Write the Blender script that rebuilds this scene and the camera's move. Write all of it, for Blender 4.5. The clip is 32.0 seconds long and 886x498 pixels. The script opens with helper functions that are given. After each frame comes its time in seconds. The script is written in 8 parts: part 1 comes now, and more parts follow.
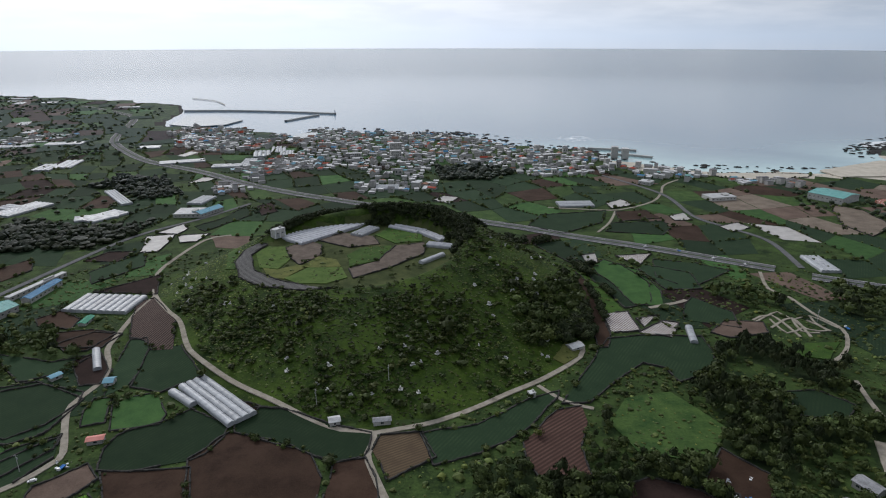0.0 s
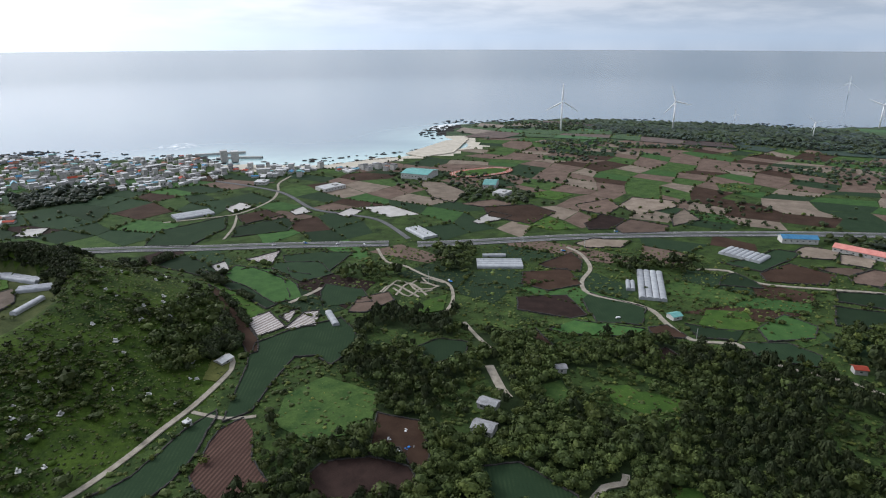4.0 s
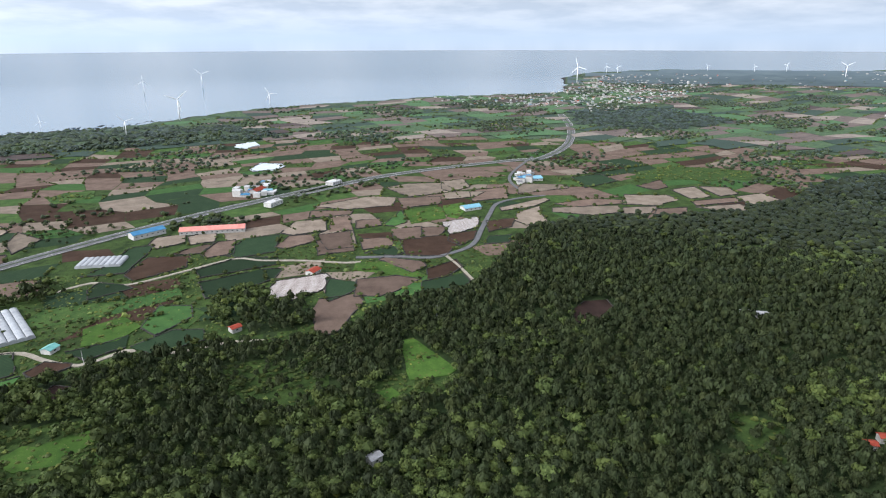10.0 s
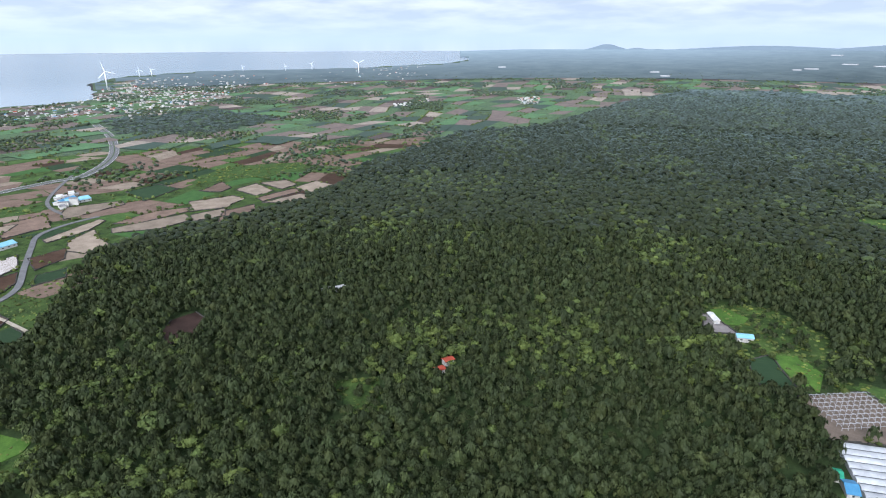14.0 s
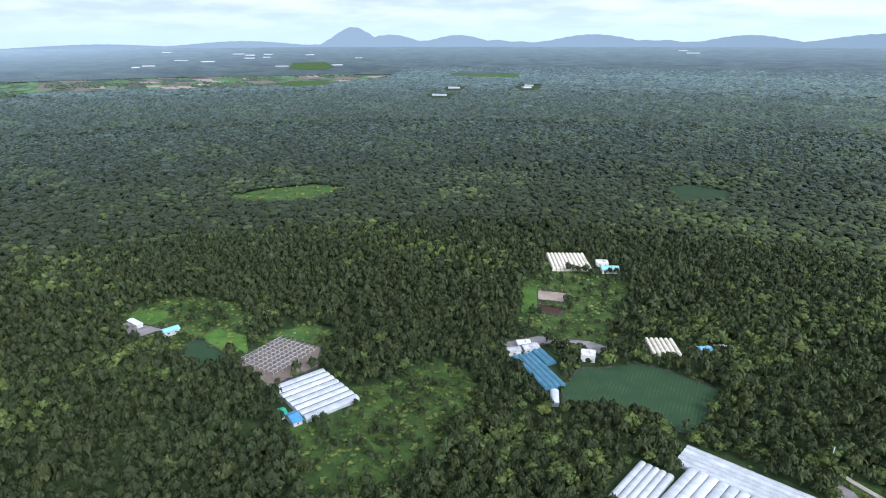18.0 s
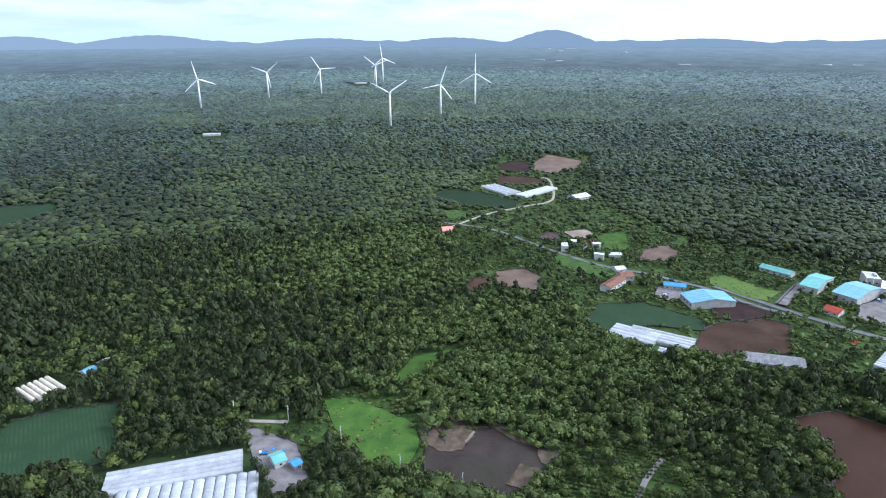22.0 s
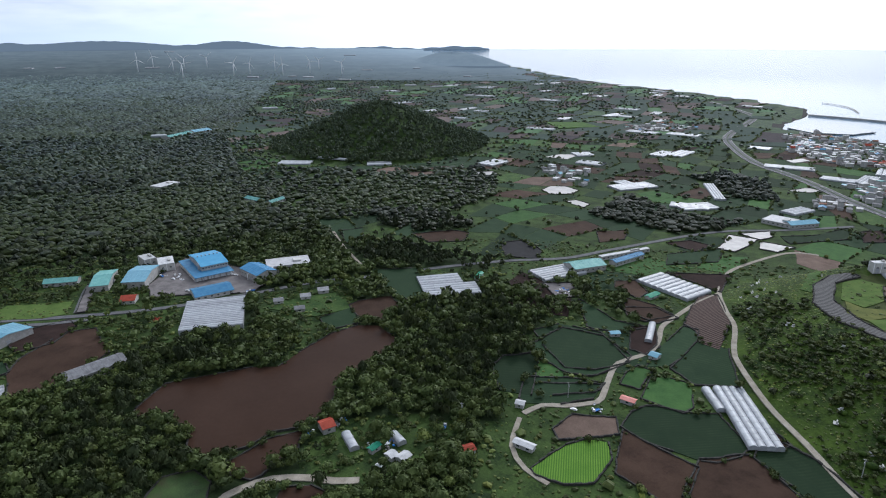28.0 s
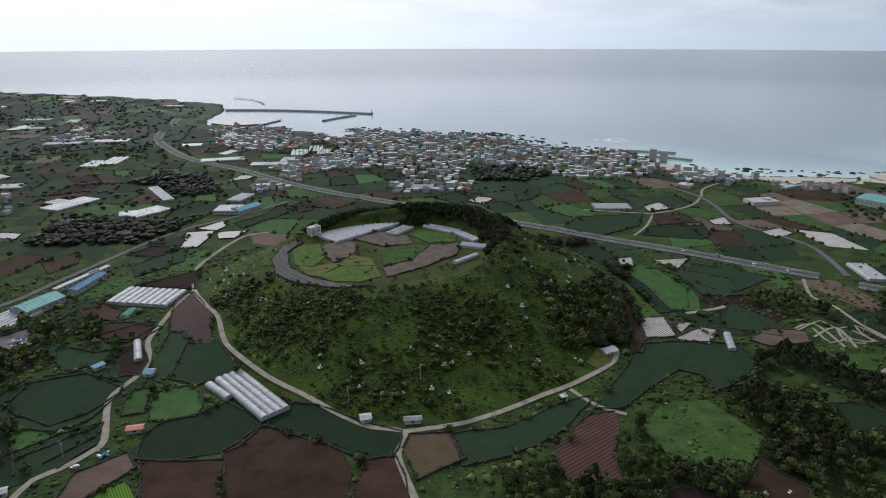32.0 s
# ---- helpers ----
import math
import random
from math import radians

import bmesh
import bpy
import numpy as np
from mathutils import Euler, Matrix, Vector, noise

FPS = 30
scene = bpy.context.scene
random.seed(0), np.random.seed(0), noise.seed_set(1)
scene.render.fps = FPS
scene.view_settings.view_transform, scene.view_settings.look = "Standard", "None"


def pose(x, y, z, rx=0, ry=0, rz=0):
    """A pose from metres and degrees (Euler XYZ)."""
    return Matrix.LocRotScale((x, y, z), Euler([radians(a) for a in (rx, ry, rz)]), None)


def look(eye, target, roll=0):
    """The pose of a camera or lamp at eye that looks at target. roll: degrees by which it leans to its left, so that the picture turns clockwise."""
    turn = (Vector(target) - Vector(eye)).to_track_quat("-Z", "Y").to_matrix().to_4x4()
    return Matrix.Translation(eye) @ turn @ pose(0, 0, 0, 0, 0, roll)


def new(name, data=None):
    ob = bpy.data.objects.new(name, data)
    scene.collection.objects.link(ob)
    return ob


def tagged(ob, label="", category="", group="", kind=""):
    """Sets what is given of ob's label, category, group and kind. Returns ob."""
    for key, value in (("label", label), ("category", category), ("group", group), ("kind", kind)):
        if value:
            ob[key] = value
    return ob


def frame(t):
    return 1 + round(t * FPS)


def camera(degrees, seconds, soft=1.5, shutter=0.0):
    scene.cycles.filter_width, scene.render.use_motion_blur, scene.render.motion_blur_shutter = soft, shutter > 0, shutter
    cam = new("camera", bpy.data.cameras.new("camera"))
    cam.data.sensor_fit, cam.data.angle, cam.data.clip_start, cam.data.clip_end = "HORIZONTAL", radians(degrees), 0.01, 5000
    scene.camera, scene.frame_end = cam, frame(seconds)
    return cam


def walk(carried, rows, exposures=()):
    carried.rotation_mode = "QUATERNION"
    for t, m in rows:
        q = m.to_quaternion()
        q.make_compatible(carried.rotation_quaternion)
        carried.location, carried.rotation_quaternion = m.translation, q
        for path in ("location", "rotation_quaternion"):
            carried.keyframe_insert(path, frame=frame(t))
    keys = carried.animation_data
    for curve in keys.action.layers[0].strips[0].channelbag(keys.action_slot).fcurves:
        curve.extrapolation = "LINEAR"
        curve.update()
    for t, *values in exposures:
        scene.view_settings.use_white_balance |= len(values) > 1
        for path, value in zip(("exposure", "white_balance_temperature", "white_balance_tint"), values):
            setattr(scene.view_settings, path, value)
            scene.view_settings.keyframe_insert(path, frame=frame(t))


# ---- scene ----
# The camera hangs 220 m over the fields and turns once round: seconds, heading clockwise from north, tilt down, lean.
EYE = (0.0, 0.0, 220.0)
EXPOSURES = [(0, -0.78, 6080, 11), (2.5, -0.52, 6080, 11), (5, -0.12, 6050, 11), (9, 0.32, 6080, 11), (13, 0.53, 5900, 11), (17, 0.71, 5640, 11), (20, 0.73, 5520, 11), (23, 0.64, 5340, 11), (25.5, 0.42, 5430, 11), (28, -0.28, 5750, 11), (30, -0.66, 5980, 11), (32, -0.78, 6060, 11)]
cam = camera(71.0, 32.0, soft=1.1)
HEADINGS = [
    (0.0, -0.00, 18.92, -0.03), (0.5, 5.38, 18.90, -0.01), (1.0, 10.79, 18.88, 0.01), (1.5, 14.51, 18.86, 0.01),
    (2.0, 18.34, 18.84, -0.00), (2.5, 22.29, 18.83, -0.03), (4.5, 40.49, 18.80, -0.07), (5.0, 46.77, 18.79, -0.10),
    (5.5, 52.93, 18.79, -0.12), (6.0, 58.73, 18.78, -0.14), (6.5, 62.75, 18.77, -0.17), (7.0, 66.59, 18.77, -0.19),
    (7.5, 70.35, 18.76, -0.19), (8.0, 74.63, 18.77, -0.18), (8.5, 78.66, 18.77, -0.17), (9.0, 83.12, 18.77, -0.16),
    (9.5, 87.63, 18.76, -0.14), (10.0, 92.50, 18.76, -0.13), (10.5, 96.74, 18.76, -0.11), (11.0, 100.91, 18.75, -0.10),
    (11.5, 104.68, 18.74, -0.08), (12.0, 108.90, 18.74, -0.05), (12.5, 113.13, 18.73, -0.03), (13.0, 118.49, 18.71, -0.02),
    (13.5, 124.73, 18.69, -0.04), (14.0, 131.98, 18.70, -0.09), (14.5, 138.07, 18.74, -0.13), (16.5, 159.98, 18.83, -0.15),
    (17.0, 167.35, 18.87, -0.15), (17.5, 176.08, 18.89, -0.12), (18.0, 186.15, 18.91, -0.08), (18.5, 194.12, 18.92, -0.06),
    (19.0, 201.79, 18.91, -0.05), (19.5, 208.67, 18.90, -0.05), (20.0, 216.32, 18.89, -0.03), (20.5, 223.54, 18.90, -0.02),
    (21.0, 231.66, 18.89, -0.03), (21.5, 238.41, 18.89, -0.07), (22.0, 244.30, 18.90, -0.13), (22.5, 248.98, 18.91, -0.18),
    (23.0, 254.20, 18.92, -0.22), (23.5, 259.53, 18.92, -0.23), (24.0, 265.36, 18.92, -0.24), (24.5, 270.69, 18.92, -0.24),
    (25.0, 276.15, 18.91, -0.23), (25.5, 280.54, 18.90, -0.22), (27.5, 300.70, 18.86, -0.23), (28.0, 307.62, 18.85, -0.23),
    (28.5, 314.62, 18.85, -0.22), (29.0, 321.81, 18.87, -0.20), (29.5, 328.07, 18.89, -0.17), (30.0, 334.20, 18.88, -0.15),
    (30.5, 339.81, 18.88, -0.13), (31.0, 346.44, 18.88, -0.11), (31.5, 353.01, 18.88, -0.08), (32.0, 356.72, 18.88, -0.06),
]
walk(cam, [(t, pose(*EYE, 90 - tilt, 0, -heading) @ pose(0, 0, 0, 0, 0, lean)) for t, heading, tilt, lean in HEADINGS], EXPOSURES)

# ---- sky and sun: thin high cloud, brightest in the north-west ----
SUN_AZ, SUN_EL = 332.0, 33.0
world = bpy.data.worlds.new("sky")
scene.world = world
world.use_nodes = True
wn, wl = world.node_tree.nodes, world.node_tree.links
wn.clear()
sky = wn.new("ShaderNodeTexSky")
sky.sky_type, sky.sun_disc = "NISHITA", False
sky.sun_elevation, sky.sun_rotation = radians(SUN_EL), radians(SUN_AZ)
sky.air_density, sky.dust_density = 1.0, 4.0
tc = wn.new("ShaderNodeTexCoord")
sep = wn.new("ShaderNodeSeparateXYZ")
wl.new(tc.outputs["Generated"], sep.inputs[0])


def wmath(op, a, b=None, c=None):
    n = wn.new("ShaderNodeMath")
    n.operation = op
    for i, v in enumerate((a, b, c)):
        if v is None:
            continue
        if isinstance(v, (int, float)):
            n.inputs[i].default_value = v
        else:
            wl.new(v, n.inputs[i])
    return n.outputs[0]


def wmix(fac, a, b):
    n = wn.new("ShaderNodeMix")
    n.data_type = "RGBA"
    for k, v in ((0, fac), (6, a), (7, b)):
        if isinstance(v, (int, float, tuple)):
            n.inputs[k].default_value = v
        else:
            wl.new(v, n.inputs[k])
    return n.outputs[2]


# layers of cloud on a high ceiling: direction over height gives the place in the layer
up = wmath("ADD", wmath("MAXIMUM", sep.outputs[2], 0.0), 0.15)
cx, cy = wmath("DIVIDE", sep.outputs[0], up), wmath("DIVIDE", sep.outputs[1], up)
comb = wn.new("ShaderNodeCombineXYZ")
wl.new(cx, comb.inputs[0]), wl.new(cy, comb.inputs[1])
cl = wn.new("ShaderNodeTexNoise")
cl.inputs["Scale"].default_value, cl.inputs["Detail"].default_value, cl.inputs["Roughness"].default_value = 1.5, 6.0, 0.55
wl.new(comb.outputs[0], cl.inputs["Vector"])
ramp = wn.new("ShaderNodeValToRGB")
ramp.color_ramp.elements[0].position, ramp.color_ramp.elements[1].position = 0.38, 0.62
ramp.color_ramp.elements[0].color, ramp.color_ramp.elements[1].color = (0.60, 0.66, 0.74, 1), (1.0, 1.01, 1.03, 1)
wl.new(cl.outputs["Fac"], ramp.inputs[0])
# brighter towards the hidden sun
sunv = Vector((math.sin(radians(SUN_AZ)) * math.cos(radians(SUN_EL)), math.cos(radians(SUN_AZ)) * math.cos(radians(SUN_EL)), math.sin(radians(SUN_EL))))
dot = wn.new("ShaderNodeVectorMath")
dot.operation = "DOT_PRODUCT"
wl.new(tc.outputs["Generated"], dot.inputs[0])
dot.inputs[1].default_value = sunv
glow = wmath("POWER", wmath("MULTIPLY_ADD", dot.outputs["Value"], 0.5, 0.5), 5.0)
white = wmath("MINIMUM", wmath("MULTIPLY", glow, 1.2), 0.6)
cloud = wn.new("ShaderNodeVectorMath")
cloud.operation = "SCALE"
wl.new(wmix(white, ramp.outputs[0], (0.94, 0.94, 0.94, 1)), cloud.inputs[0])
veer = wmath("MULTIPLY_ADD", dot.outputs["Value"], 0.09, 0.86)
wl.new(wmath("MULTIPLY_ADD", glow, 1.85, veer), cloud.inputs["Scale"])
# pale band of haze at the horizon
haze = wmath("POWER", wmath("SUBTRACT", 1.0, wmath("MINIMUM", wmath("ABSOLUTE", wmath("MULTIPLY", sep.outputs[2], 10.5)), 1.0)), 1.5)
skyb = wn.new("ShaderNodeVectorMath")
skyb.operation = "SCALE"
wl.new(sky.outputs[0], skyb.inputs[0])
skyb.inputs["Scale"].default_value = 0.10
col = wmix(0.85, skyb.outputs[0], cloud.outputs[0])
hz = wn.new("ShaderNodeVectorMath")
hz.operation = "SCALE"
wl.new(wmix(white, (0.66, 0.79, 0.95, 1), (0.87, 0.89, 0.92, 1)), hz.inputs[0])
wl.new(wmath("MULTIPLY_ADD", glow, 1.9, wmath("SUBTRACT", veer, 0.05)), hz.inputs["Scale"])
col = wmix(wmath("MULTIPLY", haze, 0.95), col, hz.outputs[0])
bg = wn.new("ShaderNodeBackground")
wl.new(col, bg.inputs["Color"])
bg.inputs["Strength"].default_value = 1.0
out = wn.new("ShaderNodeOutputWorld")
wl.new(bg.outputs[0], out.inputs[0])

sun = bpy.data.lights.new("sun", "SUN")
sun.energy, sun.angle, sun.color = 2.3, radians(10), (1.0, 0.95, 0.88)
sun_ob = new("sun", sun)
sun_ob.matrix_world = look(sunv * 900, (0, 0, 0))


# ---- materials ----
def node(nt, kind, **values):
    n = nt.nodes.new("ShaderNode" + kind)
    for k, v in values.items():
        n.inputs[k.replace("_", " ")].default_value = v
    return n


def mat(name, dark, light, size=6.0, rough=0.9, bump=0.3, fine=0.8, spec=0.08, metal=0.0, vary=0.0, tone="", wave=0.0, wave_to=None, turn=0.0, wear=None):
    """A surface that runs from dark to light by patches of the given size in metres with a finer grain over them. vary: change of
    brightness from object to object; tone: a mesh attribute that does the same inside a joined mesh; wave: rows of that width."""
    m = bpy.data.materials.new(name)
    m.use_nodes = True
    nt = m.node_tree
    b = nt.nodes["Principled BSDF"]
    b.inputs["Roughness"].default_value, b.inputs["Metallic"].default_value = rough, metal
    b.inputs["Specular IOR Level"].default_value = spec
    at = node(nt, "NewGeometry")
    pos = at.outputs["Position"]
    n1 = node(nt, "TexNoise", Scale=1.0 / size, Detail=5.0, Roughness=0.6)
    n2 = node(nt, "TexNoise", Scale=1.0 / fine, Detail=3.0, Roughness=0.7)
    for n in (n1, n2):
        nt.links.new(pos, n.inputs["Vector"])
    mx = node(nt, "Math")
    mx.operation = "MULTIPLY_ADD"
    nt.links.new(n2.outputs["Fac"], mx.inputs[0])
    mx.inputs[1].default_value = 0.55
    nt.links.new(n1.outputs["Fac"], mx.inputs[2])
    rp = node(nt, "ValToRGB")
    rp.color_ramp.elements[0].position, rp.color_ramp.elements[1].position = 0.58, 0.98
    rp.color_ramp.elements[0].color, rp.color_ramp.elements[1].color = (*dark, 1), (*light, 1)
    nt.links.new(mx.outputs[0], rp.inputs[0])
    c = rp.outputs[0]

    def blend(fac, a, bb, mode="MIX"):
        k = node(nt, "Mix")
        k.data_type, k.blend_type = "RGBA", mode
        for i, v in ((0, fac), (6, a), (7, bb)):
            if isinstance(v, (int, float, tuple)):
                k.inputs[i].default_value = v
            else:
                nt.links.new(v, k.inputs[i])
        return k.outputs[2]

    if wave:
        rot = node(nt, "VectorRotate")
        rot.inputs["Angle"].default_value = radians(turn)
        nt.links.new(pos, rot.inputs["Vector"])
        wv = node(nt, "TexWave", Scale=math.pi / 10 / wave, Distortion=0.6, Detail=1.0)
        wv.inputs["Detail Scale"].default_value = 0.4
        nt.links.new(rot.outputs[0], wv.inputs["Vector"])
        r2 = node(nt, "ValToRGB")
        r2.color_ramp.elements[0].position, r2.color_ramp.elements[1].position = 0.40, 0.58
        nt.links.new(wv.outputs["Fac"], r2.inputs[0])
        c = blend(r2.outputs[0], c, (*wave_to, 1))
    if wear:
        n3 = node(nt, "TexNoise", Scale=1.0 / (size * 3), Detail=6.0, Roughness=0.7)
        nt.links.new(pos, n3.inputs["Vector"])
        r3 = node(nt, "ValToRGB")
        r3.color_ramp.elements[0].position, r3.color_ramp.elements[1].position = 0.5, 0.68
        nt.links.new(n3.outputs["Fac"], r3.inputs[0])
        c = blend(r3.outputs[0], c, (*wear, 1))
    if vary:
        oi = node(nt, "ObjectInfo")
        mr = node(nt, "MapRange")
        mr.inputs["To Min"].default_value, mr.inputs["To Max"].default_value = 1 - vary, 1 + vary
        nt.links.new(oi.outputs["Random"], mr.inputs["Value"])
        sc = node(nt, "VectorMath")
        sc.operation = "SCALE"
        nt.links.new(c, sc.inputs[0]), nt.links.new(mr.outputs[0], sc.inputs["Scale"])
        c = sc.outputs[0]
    if tone:
        ta = node(nt, "Attribute")
        ta.attribute_name = tone
        sc = node(nt, "VectorMath")
        sc.operation = "MULTIPLY"
        nt.links.new(c, sc.inputs[0]), nt.links.new(ta.outputs["Vector"], sc.inputs[1])
        c = sc.outputs[0]
    nt.links.new(c, b.inputs["Base Color"])
    if bump:
        bp = node(nt, "Bump", Strength=bump, Distance=0.3 * fine)
        nt.links.new(n2.outputs["Fac"], bp.inputs["Height"])
        nt.links.new(bp.outputs[0], b.inputs["Normal"])
    return m


GRASS = mat("rough_grass", (0.01, 0.021, 0.007), (0.058, 0.094, 0.024), 16, 0.88, 0.7, 1.7, wear=(0.028, 0.046, 0.014))
HILLGRASS = mat("hill_grass", (0.010, 0.023, 0.004), (0.052, 0.086, 0.012), 22, 0.88, 0.8, 2.6)
UNDER = mat("forest_floor", (0.014, 0.024, 0.010), (0.034, 0.052, 0.019), 12, 0.95, 0.6, 1.5)
CROP = mat("crop_green", (0.0145, 0.030, 0.0145), (0.029, 0.050, 0.0235), 14, 0.92, 0.5, 0.7, vary=0.28, wave=2.3, wave_to=(0.0180, 0.0360, 0.0175), turn=33)
BRIGHT = mat("bright_green", (0.028, 0.064, 0.013), (0.064, 0.118, 0.022), 12, 0.88, 0.4, 0.9, vary=0.2)
SOIL = mat("red_brown_soil", (0.029, 0.0165, 0.0112), (0.053, 0.032, 0.0215), 16, 0.88, 0.5, 0.8, vary=0.15, wear=(0.062, 0.037, 0.026))
DARKSOIL = mat("dark_soil", (0.0176, 0.0112, 0.0096), (0.036, 0.0224, 0.0192), 14, 0.95, 0.5, 0.8, vary=0.2)
TAN = mat("dry_soil", (0.14, 0.112, 0.088), (0.25, 0.205, 0.162), 18, 0.88, 0.4, 0.9, vary=0.25)
MIDSOIL = mat("brown_soil", (0.082, 0.057, 0.045), (0.145, 0.104, 0.082), 18, 0.88, 0.4, 0.9, vary=0.25)
OLIVE = mat("olive_weeds", (0.06, 0.075, 0.022), (0.12, 0.125, 0.04), 10, 0.95, 0.5, 0.9, vary=0.15)
ROWS = mat("mulch_rows", (0.024, 0.015, 0.01275), (0.045, 0.027, 0.0225), 8, 0.9, 0.3, 0.7, wave=2.6, wave_to=(0.10, 0.075, 0.065), turn=20)
MULCH = mat("white_mulch", (0.40, 0.38, 0.37), (0.56, 0.54, 0.53), 8, 0.6, 0.2, 0.7, wave=2.2, wave_to=(0.16, 0.12, 0.10), turn=-25)
PLASTIC = mat("white_sheet", (0.30, 0.285, 0.27), (0.44, 0.42, 0.40), 12, 0.5, 0.2, 1.0, vary=0.12)
CONCRETE = mat("concrete_track", (0.20, 0.175, 0.14), (0.34, 0.31, 0.26), 5, 0.9, 0.2, 0.5)
ASPHALT = mat("asphalt", (0.085, 0.085, 0.09), (0.14, 0.14, 0.145), 9, 0.85, 0.1, 0.4)
GRAVEL = mat("grey_gravel", (0.11, 0.10, 0.10), (0.20, 0.185, 0.18), 7, 0.9, 0.4, 0.6)
MUD = mat("muddy_water", (0.034, 0.0185, 0.0125), (0.045, 0.0255, 0.0175), 40, 0.34, 0.03, 3.0, spec=0.02)
SAND = mat("pale_sand", (0.40, 0.365, 0.30), (0.53, 0.49, 0.42), 14, 0.9, 0.1, 2.0)
LAVA = mat("black_lava_rock", (0.015, 0.015, 0.015), (0.05, 0.048, 0.045), 5, 0.9, 0.8, 1.4)
WALLROCK = mat("basalt_wall", (0.02, 0.02, 0.02), (0.07, 0.067, 0.062), 2.0, 0.95, 0.6, 0.4)
WHITEPAINT = mat("white_paint", (0.74, 0.75, 0.76), (0.82, 0.83, 0.84), 3, 0.4, 0.03, 0.6)
FILM = mat("greenhouse_film", (0.26, 0.272, 0.29), (0.39, 0.405, 0.425), 5, 0.45, 0.05, 0.5, spec=0.25, vary=0.14)
NETTING = mat("grey_netting", (0.32, 0.33, 0.36), (0.48, 0.49, 0.52), 5, 0.6, 0.1, 0.5)
GREYMETAL = mat("galvanised", (0.25, 0.26, 0.28), (0.40, 0.41, 0.43), 3, 0.4, 0.05, 0.5, spec=0.5)
WALLP = mat("rendered_wall", (0.32, 0.315, 0.30), (0.50, 0.49, 0.47), 3, 0.85, 0.1, 0.4, vary=0.22)
GREYROOF = mat("grey_roof", (0.14, 0.14, 0.145), (0.28, 0.28, 0.29), 4, 0.8, 0.1, 0.5, vary=0.35)
PALEROOF = mat("pale_roof", (0.36, 0.36, 0.365), (0.55, 0.55, 0.55), 4, 0.6, 0.1, 0.5, vary=0.12)
BLUEROOF = mat("blue_roof", (0.045, 0.16, 0.30), (0.085, 0.24, 0.40), 5, 0.45, 0.05, 0.4, vary=0.15)
SKYROOF = mat("light_blue_roof", (0.14, 0.3, 0.39), (0.21, 0.39, 0.48), 5, 0.45, 0.05, 0.4, vary=0.1)
TEALROOF = mat("teal_roof", (0.1, 0.265, 0.25), (0.17, 0.36, 0.335), 5, 0.45, 0.05, 0.4, vary=0.2)
REDROOF = mat("orange_red_roof", (0.20, 0.035, 0.022), (0.30, 0.065, 0.04), 4, 0.7, 0.1, 0.4, vary=0.2)
PINKROOF = mat("salmon_roof", (0.50, 0.19, 0.16), (0.62, 0.28, 0.24), 5, 0.6, 0.05, 0.4)
BROWNROOF = mat("brown_tiles", (0.16, 0.085, 0.06), (0.26, 0.14, 0.10), 3, 0.8, 0.1, 0.4, vary=0.2)
GREENPAINT = mat("green_sheet", (0.02, 0.16, 0.10), (0.04, 0.25, 0.15), 3, 0.5, 0.05, 0.4)
GLASS = mat("dark_glazing", (0.02, 0.025, 0.03), (0.04, 0.05, 0.06), 2, 0.12, 0.0, 0.5, spec=0.6)
PINE = mat("pine_needles", (0.0165, 0.0252, 0.0108), (0.035, 0.0465, 0.0185), 5, 0.62, 0.0, 0.8, spec=0.10, tone="tone")
LEAF = mat("broad_leaves", (0.0255, 0.0395, 0.0125), (0.054, 0.0725, 0.0215), 5, 0.60, 0.0, 0.8, spec=0.10, tone="tone")
BARK = mat("bark", (0.05, 0.038, 0.028), (0.10, 0.078, 0.06), 1.0, 0.95, 0.4, 0.2)
CARPAINT = mat("car_paint", (0.45, 0.45, 0.46), (0.75, 0.75, 0.76), 2, 0.3, 0.0, 0.5, spec=0.5, vary=0.3)
RUBBER = mat("tyre_rubber", (0.02, 0.02, 0.02), (0.03, 0.03, 0.03), 1, 0.9, 0.0, 0.3)
MARK = mat("road_paint", (0.5, 0.5, 0.48), (0.65, 0.65, 0.62), 2, 0.7, 0.0, 0.4)
GRAVE = mat("grave_stone", (0.32, 0.32, 0.31), (0.52, 0.52, 0.50), 1, 0.8, 0.1, 0.3)
TARP = mat("blue_tarpaulin", (0.03, 0.14, 0.42), (0.06, 0.22, 0.55), 1.5, 0.5, 0.2, 0.4)
JUNK = mat("scrap", (0.06, 0.055, 0.05), (0.34, 0.32, 0.30), 1.2, 0.8, 0.4, 0.5)

SEA = bpy.data.materials.new("sea_water")
SEA.use_nodes = True
_nt = SEA.node_tree
_b = _nt.nodes["Principled BSDF"]
_b.inputs["Roughness"].default_value, _b.inputs["IOR"].default_value = 0.13, 1.33
_at = node(_nt, "Attribute")
_at.attribute_name = "shallow"
_rp = node(_nt, "ValToRGB")
_rp.color_ramp.elements[0].color, _rp.color_ramp.elements[1].color = (0.10, 0.175, 0.25, 1), (0.38, 0.54, 0.54, 1)
_nt.links.new(_at.outputs["Fac"], _rp.inputs[0])
_g = node(_nt, "NewGeometry")
